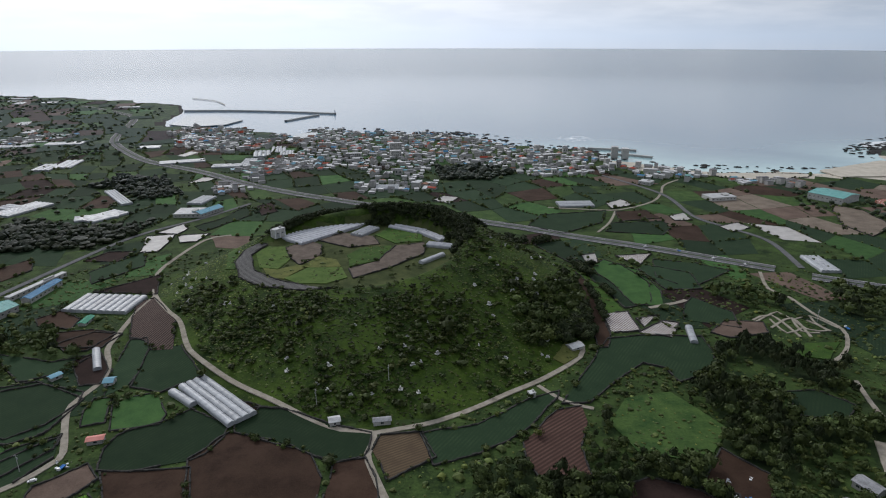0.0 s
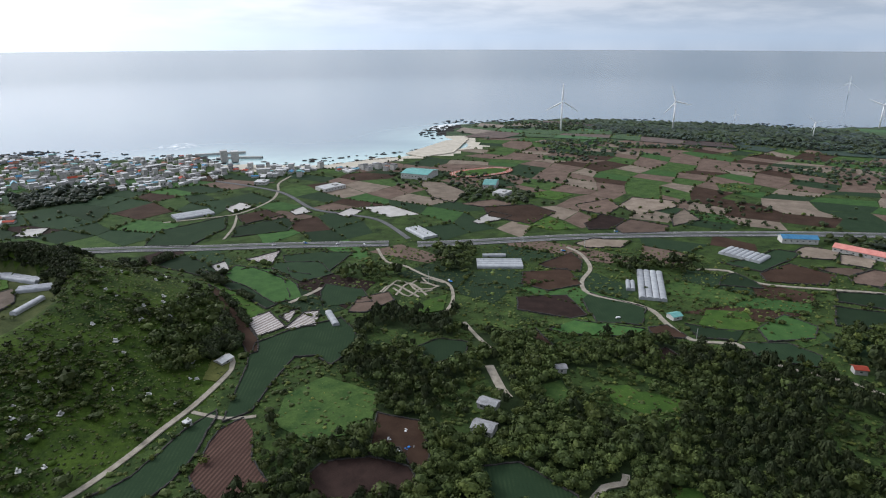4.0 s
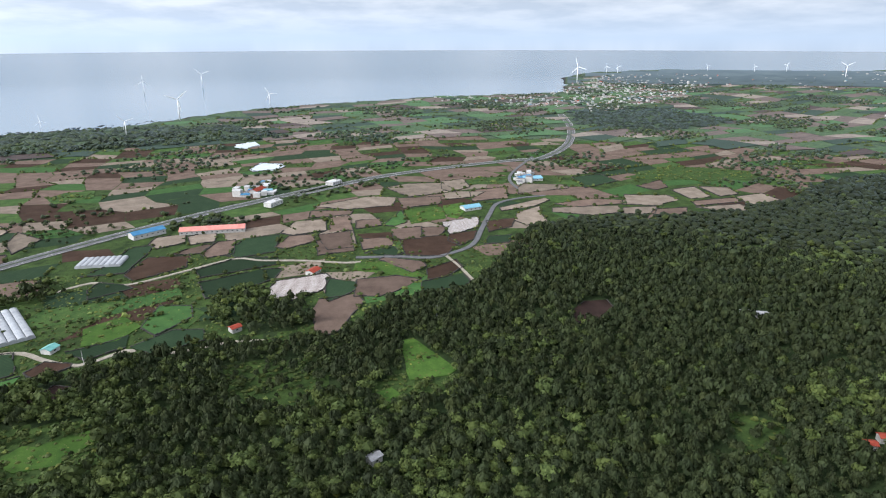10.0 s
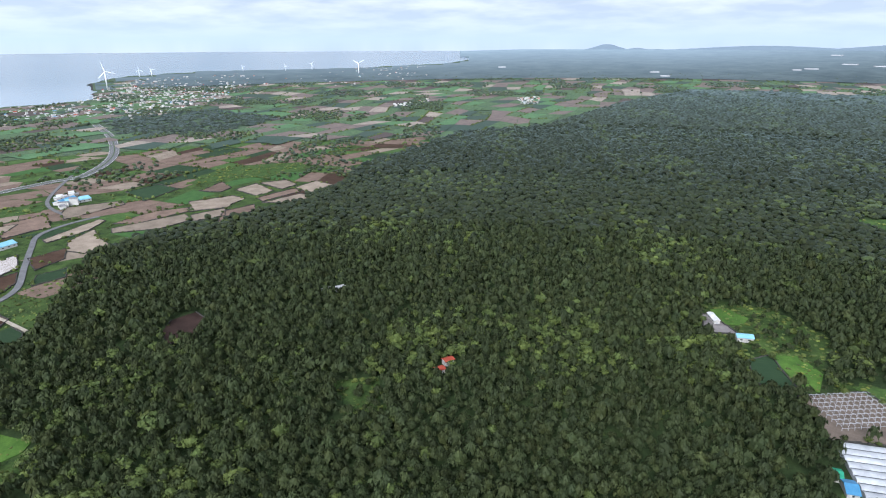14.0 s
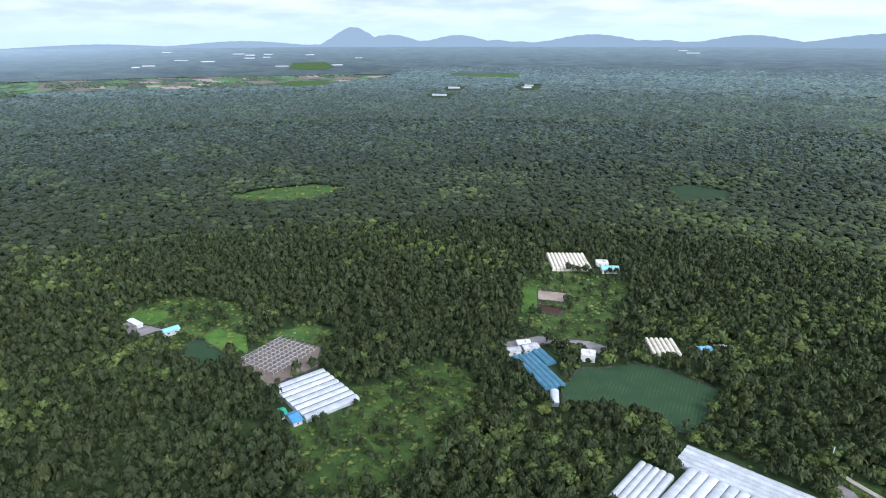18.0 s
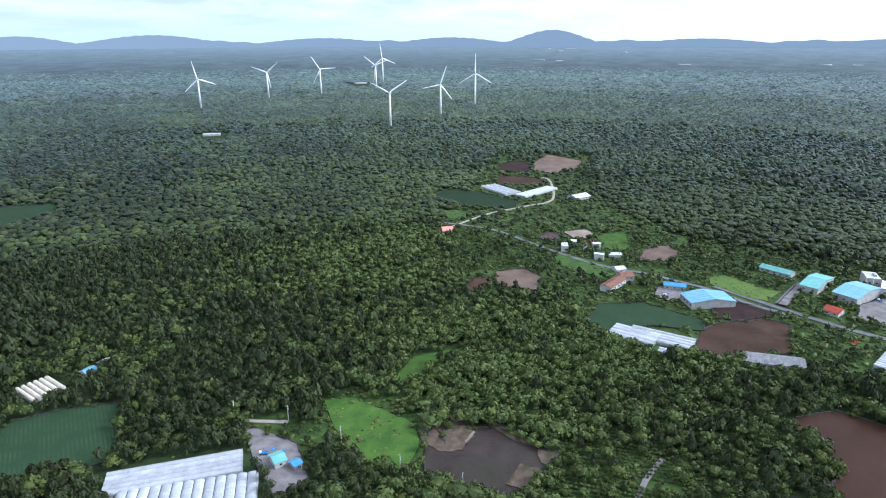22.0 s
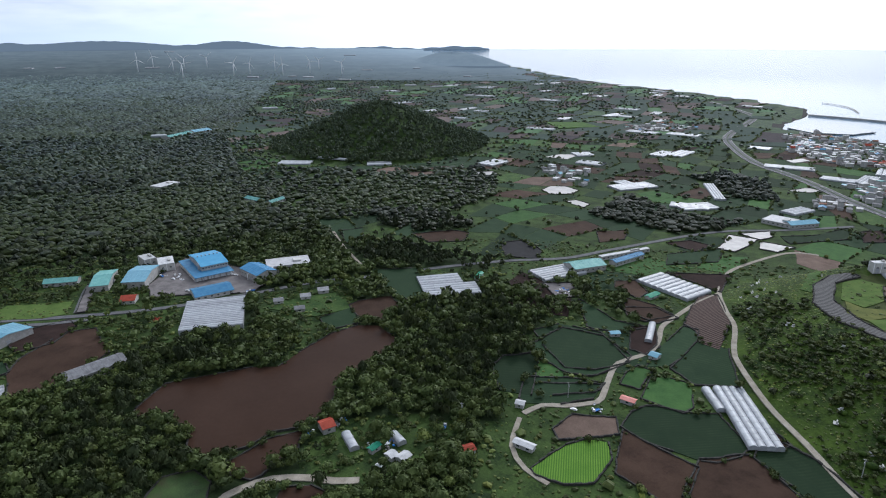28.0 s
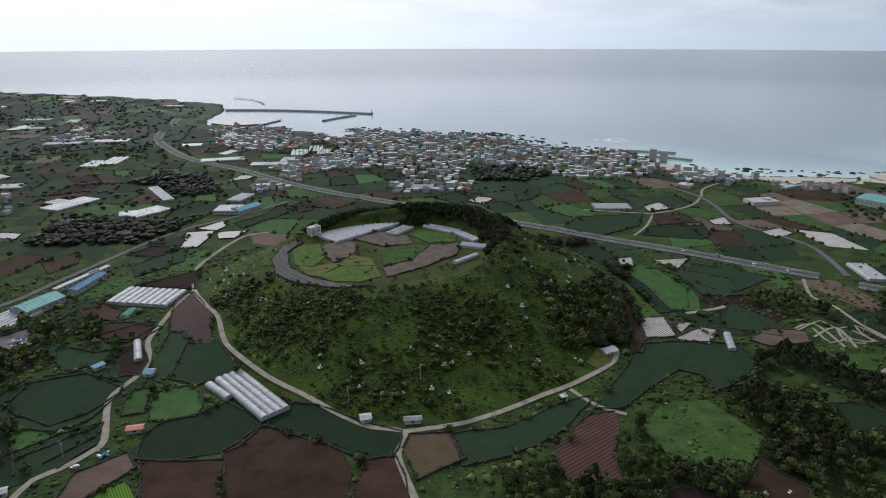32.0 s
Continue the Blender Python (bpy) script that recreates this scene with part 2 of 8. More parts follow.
# broken surf on the reefs
_sa = node(_nt, "Attribute")
_sa.attribute_name = "surf"
_sn = node(_nt, "TexNoise", Scale=0.05, Detail=7.0, Roughness=0.75)
_nt.links.new(_g.outputs["Position"], _sn.inputs["Vector"])
_sm = node(_nt, "Math")
_sm.operation = "MULTIPLY"
_nt.links.new(_sa.outputs["Fac"], _sm.inputs[0]), _nt.links.new(_sn.outputs["Fac"], _sm.inputs[1])
_sr = node(_nt, "ValToRGB")
_sr.color_ramp.elements[0].position, _sr.color_ramp.elements[1].position = 0.36, 0.46
_nt.links.new(_sm.outputs[0], _sr.inputs[0])
_mx = node(_nt, "Mix")
_mx.data_type = "RGBA"
_mx.inputs[7].default_value = (0.72, 0.76, 0.78, 1)
_nt.links.new(_sr.outputs[0], _mx.inputs[0]), _nt.links.new(_rp.outputs[0], _mx.inputs[6])
_nt.links.new(_mx.outputs[2], _b.inputs["Base Color"])
_n = node(_nt, "TexNoise", Scale=0.09, Detail=6.0, Roughness=0.65)
_nt.links.new(_g.outputs["Position"], _n.inputs["Vector"])
_flat = node(_nt, "CombineXYZ", Z=1.0)
_bp = node(_nt, "Bump", Strength=0.05, Distance=1.0)
_nt.links.new(_flat.outputs[0], _bp.inputs["Normal"])
_nt.links.new(_n.outputs["Fac"], _bp.inputs["Height"])
_nt.links.new(_bp.outputs[0], _b.inputs["Normal"])
GUTTER = mat("dark_gutter", (0.025, 0.028, 0.03), (0.06, 0.064, 0.068), 2, 0.7, 0.0, 0.4)


# ---- the lie of the land ----
def smooth(v):
    v = min(1.0, max(0.0, v))
    return v * v * (3 - 2 * v)


HILL = (-64.0, 515.0, 200.0)         # centre and radius of the crater hill's foot
CRATER = (-78.0, 553.0, 104.0, 101.0)  # centre and half axes of the crater's edge
FLOOR = 27.0                         # height of the crater's floor
CONE = (-1165.0, 725.0, 245.0, 84.0)  # wooded cone: centre, radius, height


def rim_height(a):
    """Height of the crater's rim by compass angle a (0 east, counter-clockwise): high in the east, low in the west."""
    return 37.0 + 10.5 * math.cos(a - 0.7)


def terrain(x, y):
    """Height of the land: flat near the coast, rising inland and far away, with two hills."""
    r = math.hypot(x, y)
    az = math.degrees(math.atan2(x, y)) % 360
    w = 1 - smooth((abs(az - 210) - 55) / 50)
    r0, p = 1800 - 1000 * w, 1.5 - 0.2 * w
    z = 134.0 * ((r - r0) / (4900 - r0)) ** p if r > r0 else 0.0
    dx, dy = x - CRATER[0], y - CRATER[1]
    if abs(dx) < 260 and abs(dy) < 260:
        a = math.atan2(dy, dx)
        rho = math.hypot(dx / CRATER[2], dy / CRATER[3])
        d = max(math.hypot(dx, dy), 1e-6)
        ux, uy = dx / d, dy / d
        # distance from the crater's centre to the hill's foot along this direction
        fx, fy = CRATER[0] - HILL[0], CRATER[1] - HILL[1]
        b = fx * ux + fy * uy
        foot = -b + math.sqrt(b * b - (fx * fx + fy * fy - HILL[2] ** 2))
        edge = d / rho if rho > 1e-6 else CRATER[2]
        rim = rim_height(a)
        if rho <= 1:
            z += FLOOR + (rim - FLOOR) * smooth((rho - 0.82) / 0.18)
        elif d < foot:
            u = (foot - d) / (foot - edge)
            z += rim * (0.55 * smooth(u) + 0.45 * u)
    dx, dy = x - CONE[0], y - CONE[1]
    d = math.hypot(dx, dy) / CONE[2]
    if d < 1:
        z += CONE[3] * (0.25 * (1 + math.cos(math.pi * d)) + 0.5 * (1 - d))
    return z

COAST = [
    (-4700, 3400), (-3800, 2720), (-3165, 2750), (-2820, 2630), (-2310, 2430), (-1755, 2270), (-1415, 2255), (-1090, 2185), (-860, 2080),
    (-785, 1930), (-750, 1720), (-744, 1640), (-489, 1577), (-349, 1463), (-322, 1590), (-227, 1536), (-114, 1498), (-19, 1480), (48, 1462),
    (107, 1363), (197, 1304), (299, 1283), (309, 1224), (324, 1153), (390, 1099), (436, 1060), (531, 1055), (611, 1040), (742, 1033)]
COAST += [
    (814, 1067), (853, 1238), (1011, 1368), (1150, 1341), (1306, 1287), (1514, 1082), (1643, 887), (1669, 789), (1848, 684), (2029, 581),
    (2170, 400), (2266, 239), (2432, -128), (2517, -578), (2794, -661), (3069, -698), (3315, -912), (3340, -1047), (3379, -1319),
    (3009, -2052), (2854, -2574), (2900, -2830), (3257, -3129), (4700, -4600)]
LAND = [*COAST, (4900, -5200), (-5200, -5200), (-5200, 3400)]


def inside(px, py, poly):
    """Which of the points lie in a polygon."""
    hit = np.zeros(px.shape, bool)
    n = len(poly)
    for i in range(n):
        (x0, y0), (x1, y1) = poly[i], poly[(i + 1) % n]
        if y0 == y1:
            continue
        c = ((y0 > py) != (y1 > py)) & (px < (x1 - x0) * (py - y0) / (y1 - y0) + x0)
        hit ^= c
    return hit


def line_distance(px, py, line):
    best = np.full(px.shape, 1e9)
    for (x0, y0), (x1, y1) in zip(line, line[1:]):
        dx, dy = x1 - x0, y1 - y0
        if dx == 0 and dy == 0:
            continue
        t = np.clip(((px - x0) * dx + (py - y0) * dy) / (dx * dx + dy * dy), 0, 1)
        best = np.minimum(best, np.hypot(px - x0 - t * dx, py - y0 - t * dy))
    return best


def shore(px, py):
    """Distance to the shore in metres, positive on land, with a ragged edge."""
    d = line_distance(px, py, COAST)
    d = np.where(inside(px, py, LAND), d, -d)
    return d + 9 * np.sin(px * 0.043 + 2 * np.sin(py * 0.031)) + 6 * np.sin(py * 0.11 + 1.7 * np.sin(px * 0.083)) + 3 * np.sin(px * 0.27 + py * 0.21)


def mesh_of(name, verts, faces, material, tones=None, smooth_shade=False):
    me = bpy.data.meshes.new(name)
    verts, faces = np.asarray(verts, np.float32), np.asarray(faces, np.int32)
    k = faces.shape[1]
    me.vertices.add(len(verts)), me.loops.add(faces.size), me.polygons.add(len(faces))
    me.vertices.foreach_set("co", verts.ravel())
    me.loops.foreach_set("vertex_index", faces.ravel())
    me.polygons.foreach_set("loop_start", np.arange(0, faces.size, k, dtype=np.int32))
    me.polygons.foreach_set("use_smooth", np.full(len(faces), smooth_shade))
    for key, values in (tones or {}).items():
        values = np.asarray(values, np.float32)
        a = me.attributes.new(key, "FLOAT_VECTOR" if values.ndim == 2 else "FLOAT", "POINT")
        a.data.foreach_set("vector" if values.ndim == 2 else "value", values.ravel())
    me.materials.append(material)
    me.update(calc_edges=True)
    return me


def polar_grid(radii, steps):
    a = np.linspace(0, 2 * math.pi, steps, endpoint=False)
    rr, aa = np.meshgrid(radii, a, indexing="ij")
    x, y = (rr * np.sin(aa)).ravel(), (rr * np.cos(aa)).ravel()
    i, j = np.meshgrid(np.arange(len(radii) - 1), np.arange(steps), indexing="ij")
    n = (j + 1) % steps
    faces = np.stack([i * steps + j, i * steps + n, (i + 1) * steps + n, (i + 1) * steps + j], -1).reshape(-1, 4)
    return x, y, faces


# one sheet of land out to the horizon; it dips under the sea beyond the shore
radii = np.concatenate([np.array([0.004, 60, 120, 180, 230]), np.arange(260, 780, 7.0), np.geomspace(784, 4900, 85)])
gx, gy, gf = polar_grid(radii, 540)
sd = shore(gx, gy)
gz = np.array([terrain(a, b) for a, b in zip(gx, gy)])
gz = gz + np.where(sd < 8, np.clip((sd - 8) * 0.14, -7, 0), 0)
ground_me = mesh_of("ground", np.stack([gx, gy, gz], 1), gf, GRASS, smooth_shade=True)
CRATERSOIL = mat("crater_floor", (0.026, 0.038, 0.013), (0.070, 0.082, 0.030), 14, 0.95, 0.5, 1.2)
# grass beyond 1450 m: a bluish sheen imitates haze
HAZED_GRASS = GRASS.copy()
fb = HAZED_GRASS.node_tree.nodes["Principled BSDF"]
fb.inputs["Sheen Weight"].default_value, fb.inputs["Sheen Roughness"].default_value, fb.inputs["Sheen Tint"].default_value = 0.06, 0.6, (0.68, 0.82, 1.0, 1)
for m in (HILLGRASS, SAND, LAVA, UNDER, CRATERSOIL, HAZED_GRASS):
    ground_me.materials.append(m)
BEACHES = [(360, 1125, 70), (480, 1060, 60), (600, 1050, 70), (700, 1050, 60), (800, 1075, 70), (835, 1150, 60)]
fc = np.stack([gx, gy], 1)[gf].mean(1)
fs = sd[gf].mean(1)
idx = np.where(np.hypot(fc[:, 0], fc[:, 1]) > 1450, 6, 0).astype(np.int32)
idx[np.hypot(fc[:, 0] - HILL[0], fc[:, 1] - HILL[1]) < HILL[2]] = 1
idx[np.hypot((fc[:, 0] - CRATER[0]) / CRATER[2], (fc[:, 1] - CRATER[1]) / CRATER[3]) < 0.9] = 5
idx[fs < 14] = 3
for bx, by, br in BEACHES:
    idx[(np.hypot(fc[:, 0] - bx, fc[:, 1] - by) < br) & (fs < 45)] = 2
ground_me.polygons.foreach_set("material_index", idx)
ground = tagged(new("ground", ground_me), "green coastal lowland with rough grass and shrubs", "ground", kind="structure")

# the sea
sx, sy, sf = polar_grid(np.concatenate([np.arange(850, 2000, 14.0), np.geomspace(2000, 4900, 50)]), 480)
ss = shore(sx, sy)
sz = np.array([terrain(a, b) for a, b in zip(sx, sy)]) - 1.2
ok = (ss[sf] < 40).any(1)
near_beach = np.zeros(len(sx))
for bx, by, br in BEACHES:
    near_beach = np.maximum(near_beach, np.exp(-((np.hypot(sx - bx, sy - by) / 260.0) ** 2)))
shallow = np.clip(near_beach * np.exp(np.minimum(ss, 0) / 150.0) * 1.1, 0, 1)
surf = 0.72 * np.exp(-((ss + 14) / 22.0) ** 2) * (1 - 0.5 * near_beach) + 0.8 * np.exp(-((np.hypot(sx - 300, sy - 1420) / 90) ** 2)) + 0.9 * np.exp(-((np.hypot(sx - 930, sy - 1330) / 70) ** 2))
sea = new("sea", mesh_of("sea", np.stack([sx, sy, sz], 1), sf[ok], SEA, {"shallow": shallow, "surf": surf}, True))
tagged(sea, "calm grey-blue sea, turquoise over pale sand", "sea", kind="structure")


# ---- building kit ----
rng = np.random.default_rng(7)
KEEP_OUT = []   # plan outlines on which no tree grows
KEEP_ROADS = []


def lift(x, y, dz=0.0):
    return (x, y, terrain(x, y) + dz)


def part(name, me, parent, m=None, label=""):
    """Links a mesh under a thing or a part."""
    ob = new(name, me)
    ob.parent = parent
    if m is not None:
        ob.matrix_local = m
    if label:
        ob["label"] = label
    return ob


def thing(name, m, label, category, group=""):
    ob = new(name)
    ob.matrix_world = m
    ob.empty_display_size = 1.0
    return tagged(ob, label, category, group)


def bm_mesh(name, bm, material, smooth_shade=False):
    me = bpy.data.meshes.new(name)
    bm.to_mesh(me)
    bm.free()
    me.materials.append(material)
    if smooth_shade:
        me.polygons.foreach_set("use_smooth", np.ones(len(me.polygons), bool))
    return me


def box(bm, x0, y0, z0, x1, y1, z1, bevel=0.0):
    r = bmesh.ops.create_cube(bm, size=1.0, matrix=Matrix.Translation(((x0 + x1) / 2, (y0 + y1) / 2, (z0 + z1) / 2)) @ Matrix.Diagonal((x1 - x0, y1 - y0, z1 - z0, 1)))
    if bevel:
        bmesh.ops.bevel(bm, geom=list({e for v in r["verts"] for e in v.link_edges}), offset=bevel, segments=1, affect="EDGES")


def rod(bm, a, b, r0, r1, n=8):
    a, b = Vector(a), Vector(b)
    m = Matrix.Translation((a + b) / 2) @ (b - a).to_track_quat("Z", "Y").to_matrix().to_4x4()
    bmesh.ops.create_cone(bm, cap_ends=True, segments=n, radius1=r0, radius2=r1, depth=(b - a).length, matrix=m)


def outline(poly, step=11.0, wob=0.9):
    """The outline with more corners, a little uneven, as field edges are."""
    out_ = []
    for (x0, y0), (x1, y1) in zip(poly, [*poly[1:], poly[0]]):
        d = math.hypot(x1 - x0, y1 - y0)
        n = max(1, int(d / step))
        for i in range(n):
            t = i / n
            k = rng.uniform(-wob, wob) if i else 0.0
            out_.append((x0 + (x1 - x0) * t - (y1 - y0) / d * k, y0 + (y1 - y0) * t + (x1 - x0) / d * k))
    return out_


def drape(poly, dz, material, name="field"):
    bm = bmesh.new()
    vs = [bm.verts.new(lift(x, y, 0)) for x, y in poly]
    f = bm.faces.new(vs)
    if f.normal.z < 0 or f.calc_area() and (f.normal_update() or f.normal.z < 0):
        f.normal_flip()
    cx, cy = np.mean(poly, axis=0)
    if math.hypot(cx - HILL[0], cy - HILL[1]) < HILL[2] + 30:
        bmesh.ops.triangulate(bm, faces=bm.faces[:])
        bmesh.ops.subdivide_edges(bm, edges=bm.edges[:], cuts=3, use_grid_fill=True)
        for v in bm.verts:
            v.co.z = terrain(v.co.x, v.co.y)
    else:
        bmesh.ops.triangulate(bm, faces=bm.faces[:])
    top = bm.faces[:]
    r = bmesh.ops.extrude_face_region(bm, geom=top)
    for v in r["geom"]:
        if isinstance(v, bmesh.types.BMVert):
            v.co.z += dz
    bmesh.ops.delete(bm, geom=top, context="FACES_ONLY")
    bmesh.ops.recalc_face_normals(bm, faces=bm.faces[:])
    return bm_mesh(name, bm, material)


def far_rise(r):
    """How far the sheet of distant woodland lies above the bare land."""
    return 3.0 + 9 * (r - 2900) / 1990 if r > 2900 else 0.0


MEADOWS = []   # grassy plots with tussocks
EDGES = []     # field edges, for walls and hedges


def field(kind, *poly):
    label, material = kind
    qx, qy = np.mean(poly, axis=0)
    grow = 1.0 if "water" in label else 1.0 + 1.6 / math.sqrt(sum(math.hypot(x - qx, y - qy) for x, y in poly) / len(poly) + 60) * 0.35
    poly = outline([(qx + (x - qx) * grow, qy + (y - qy) * grow) for x, y in poly])
    cx, cy = np.mean(poly, axis=0)
    r = math.hypot(cx, cy)
    ob = new("pond" if "water" in label else "field", drape(poly, (0.35 if r < 1200 else 1.75 + (far_rise(r) - 1.0 if r > 2900 else 0.0)) + 0.008 * (len(KEEP_OUT) % 61), material))
    tagged(ob, label, "pond" if "water" in label else "field", "ponds" if "water" in label else "fields")
    KEEP_OUT.append(poly)
    soft = any(w in label for w in ("grass", "weedy"))
    if soft:
        MEADOWS.append(poly)
    elif r < 1300:
        EDGES.append(poly)
    return ob


def ribbon(pts, width, dz, thick=0.25, step=8.0):
    """A draped strip along a smooth line; returns corner points and faces."""
    p = [Vector(q) for q in pts]
    line = []
    for i in range(len(p) - 1):
        a, b, c, d = p[max(i - 1, 0)], p[i], p[i + 1], p[min(i + 2, len(p) - 1)]
        n = max(2, int((c - b).length / step))
        for j in range(n):
            t = j / n
            line.append(0.5 * ((2 * b) + (c - a) * t + (2 * a - 5 * b + 4 * c - d) * t * t + (3 * b - a - 3 * c + d) * t ** 3))
    line.append(p[-1])
    vs, fs = [], []
    for i, q in enumerate(line):
        d = (line[min(i + 1, len(line) - 1)] - line[max(i - 1, 0)]).normalized()
        s = Vector((-d.y, d.x)) * width / 2
        for sx in (1, -1):
            x, y = q.x + s.x * sx, q.y + s.y * sx
            z = terrain(q.x, q.y)
            vs += [(x, y, z + dz), (x, y, z + dz - thick - 0.5)]
        if i:
            k = 4 * i
            fs += [(k - 4, k - 2, k + 2, k), (k - 3, k - 4, k, k + 1), (k - 2, k - 1, k + 3, k + 2)]
    return line, vs, fs


def road(material, width, *pts):
    line, vs, fs = ribbon(pts, width, 0.5 + 0.013 * (len(KEEP_ROADS) % 30))
    ob = new("road", mesh_of("road", vs, fs, material))
    tagged(ob, "narrow asphalt lane" if material == ASPHALT else "pale concrete farm track", "road", kind="structure")
    KEEP_ROADS.append(([(q.x, q.y) for q in line[::2]] + [(line[-1].x, line[-1].y)], width / 2 + 2.5))


def highway(material, width, *pts):
    line, vs, fs = ribbon(pts, width, 0.7, step=14)
    ob = new("road", mesh_of("road", vs, fs, material))
    tagged(ob, "grey four-lane asphalt highway", "road", kind="structure")
    KEEP_ROADS.append(([(q.x, q.y) for q in line[::2]] + [(line[-1].x, line[-1].y)], width / 2 + 3))
    for off, w, mt, nm in ((0, 1.4, GRASSB[1], "median"), (-width / 2 + 0.9, 0.35, MARK, "edge_line"), (width / 2 - 0.9, 0.35, MARK, "edge_line")):
        side = []
        for i, q in enumerate(line):
            d = (line[min(i + 1, len(line) - 1)] - line[max(i - 1, 0)]).normalized()
            side.append((q.x - d.y * off, q.y + d.x * off))
        _, v2, f2 = ribbon(side, w, 0.78 if mt == MARK else 0.95, 0.2, 14)
        part(nm, mesh_of(nm, v2, f2, mt), ob)
    # dashes between the lanes
    v3, f3 = [], []
    for off in (-width / 4, width / 4):
        for a, b in zip(line[::2], line[1::2]):
            d = (b - a).normalized()
            s = Vector((-d.y, d.x))
            c = a + s * off
            e = c + d * 6
            z = terrain(a.x, a.y) + 0.74
            k = len(v3)
            v3 += [(*(c + s * 0.15), z), (*(e + s * 0.15), z), (*(e - s * 0.15), z), (*(c - s * 0.15), z)]
            f3.append((k, k + 3, k + 2, k + 1))
    part("lane_dashes", mesh_of("lane_dashes", v3, f3, MARK), ob)


SPANS = {}


def span_mesh(length, width, material, name):
    """One bay of a tunnel greenhouse: side walls, arched film roof, end walls, raised hoops."""
    key = (round(length), round(width * 2), material.name, name)
    if key in SPANS:
        return SPANS[key]
    bm = bmesh.new()
    L, w, eave, rise, n = round(length) / 2, round(width * 2) / 4, 1.7, 1.5, 7
    if name == "flat_bay":
        eave, rise, n = 4.2, 0.7, 3
    prof = [(-w, 0.0), (-w, eave)] + [(-w * math.cos(math.pi * i / n), eave + rise * math.sin(math.pi * i / n)) for i in range(1, n)] + [(w, eave), (w, 0.0)]
    rings = []
    hoops = max(2, min(14, int(length / 5)))
    xs = []
    for i in range(hoops):
        c = -L + 2 * L * i / (hoops - 1)
        xs += [(c - 0.18, 1.0), (c - 0.12, 1.035), (c + 0.12, 1.035), (c + 0.18, 1.0)]
    for x, k in xs:
        rings.append([bm.verts.new((x, y * (1 if k == 1 else 1.01), z * k)) for y, z in prof])
    for a, b in zip(rings, rings[1:]):
        for i in range(len(prof) - 1):
            bm.faces.new((a[i], b[i], b[i + 1], a[i + 1]))
    bm.faces.new(rings[0])
    bm.faces.new(rings[-1][::-1])
    bmesh.ops.recalc_face_normals(bm, faces=bm.faces[:])
    SPANS[key] = bm_mesh(name, bm, material)
    return SPANS[key]


GH = {"film": ("white film tunnel greenhouse with arched bays", "FILM"), "net": ("grey netted tunnel greenhouse in the crater", "NETTING"),
      "blue": ("blue-roofed shed row with arched bays", "BLUE"), "tan": ("cream covered growing beds in rows", "CREAM"), "grey": ("grey metal arched shed", "GREY"), "flat": ("large low-pitched film greenhouse with many ribs", "FILM")}


def greenhouse(kind, x, y, rot, length, width, n, group="greenhouses"):
    label = GH[kind][0] if n > 1 else GH[kind][0].replace(" with arched bays", "").replace("tunnel greenhouse", "single tunnel greenhouse")
    sw = max(width / n, 3.6 if n > 1 else 5.5)
    material = {"film": FILM, "net": NETTING, "blue": SLATE, "tan": CREAM, "grey": GREYMETAL, "flat": FILM}[kind]
    base = thing("greenhouse", Matrix.Translation(lift(x, y)) @ Matrix.Rotation(radians(rot), 4, "Z"), label, "greenhouse", group)
    gap = 0.86 if kind == "tan" else 1.0
    me = span_mesh(length, sw * gap, material, "flat_bay" if kind == "flat" else "bay")
    for i in range(n):
        part("bay", me, base, Matrix.Translation((0, (i - (n - 1) / 2) * sw, 0)))
    if n > 1 and kind in ("film", "blue"):
        bm = bmesh.new()
        box(bm, -length / 2, -0.42, 1.6, length / 2, 0.42, 2.35)
        g = bm_mesh("gutter", bm, GUTTER)
        for i in range(n - 1):
            part("gutter", g, base, Matrix.Translation((0, (i - (n - 2) / 2) * sw, 0)))
    u = Vector((math.cos(radians(rot)), math.sin(radians(rot))))
    v = Vector((-u.y, u.x))
    a, b = u * (length / 2 + 3), v * (sw * n / 2 + 3)
    c = Vector((x, y))
    KEEP_OUT.append([tuple(c + a + b), tuple(c - a + b), tuple(c - a - b), tuple(c + a - b)])
    return base


def roof_mesh(w, d, h, material, flat=False):
    bm = bmesh.new()
    if flat:
        box(bm, -w / 2 - 0.2, -d / 2 - 0.2, h, w / 2 + 0.2, d / 2 + 0.2, h + 0.35, 0.06)
    else:
        o, rise = 0.6, max(0.9, min(d * 0.2, 3.2))
        x, y = w / 2 + o, d / 2 + o
        t = 0.22
        top = [bm.verts.new(c) for c in ((-x, -y, h), (x, -y, h), (x, 0, h + rise), (-x, 0, h + rise), (-x, y, h), (x, y, h))]
        low = [bm.verts.new((v.co.x, v.co.y, v.co.z - t)) for v in top]
        for q in ((0, 1, 2, 3), (3, 2, 5, 4)):
            bm.faces.new([top[i] for i in q])
            bm.faces.new([low[i] for i in q[::-1]])
        for a, b in ((0, 1), (1, 2), (2, 5), (5, 4), (4, 3), (3, 0)):
            bm.faces.new((top[b], top[a], low[a], low[b]))
    bmesh.ops.recalc_face_normals(bm, faces=bm.faces[:])
    return bm_mesh("roof", bm, material)


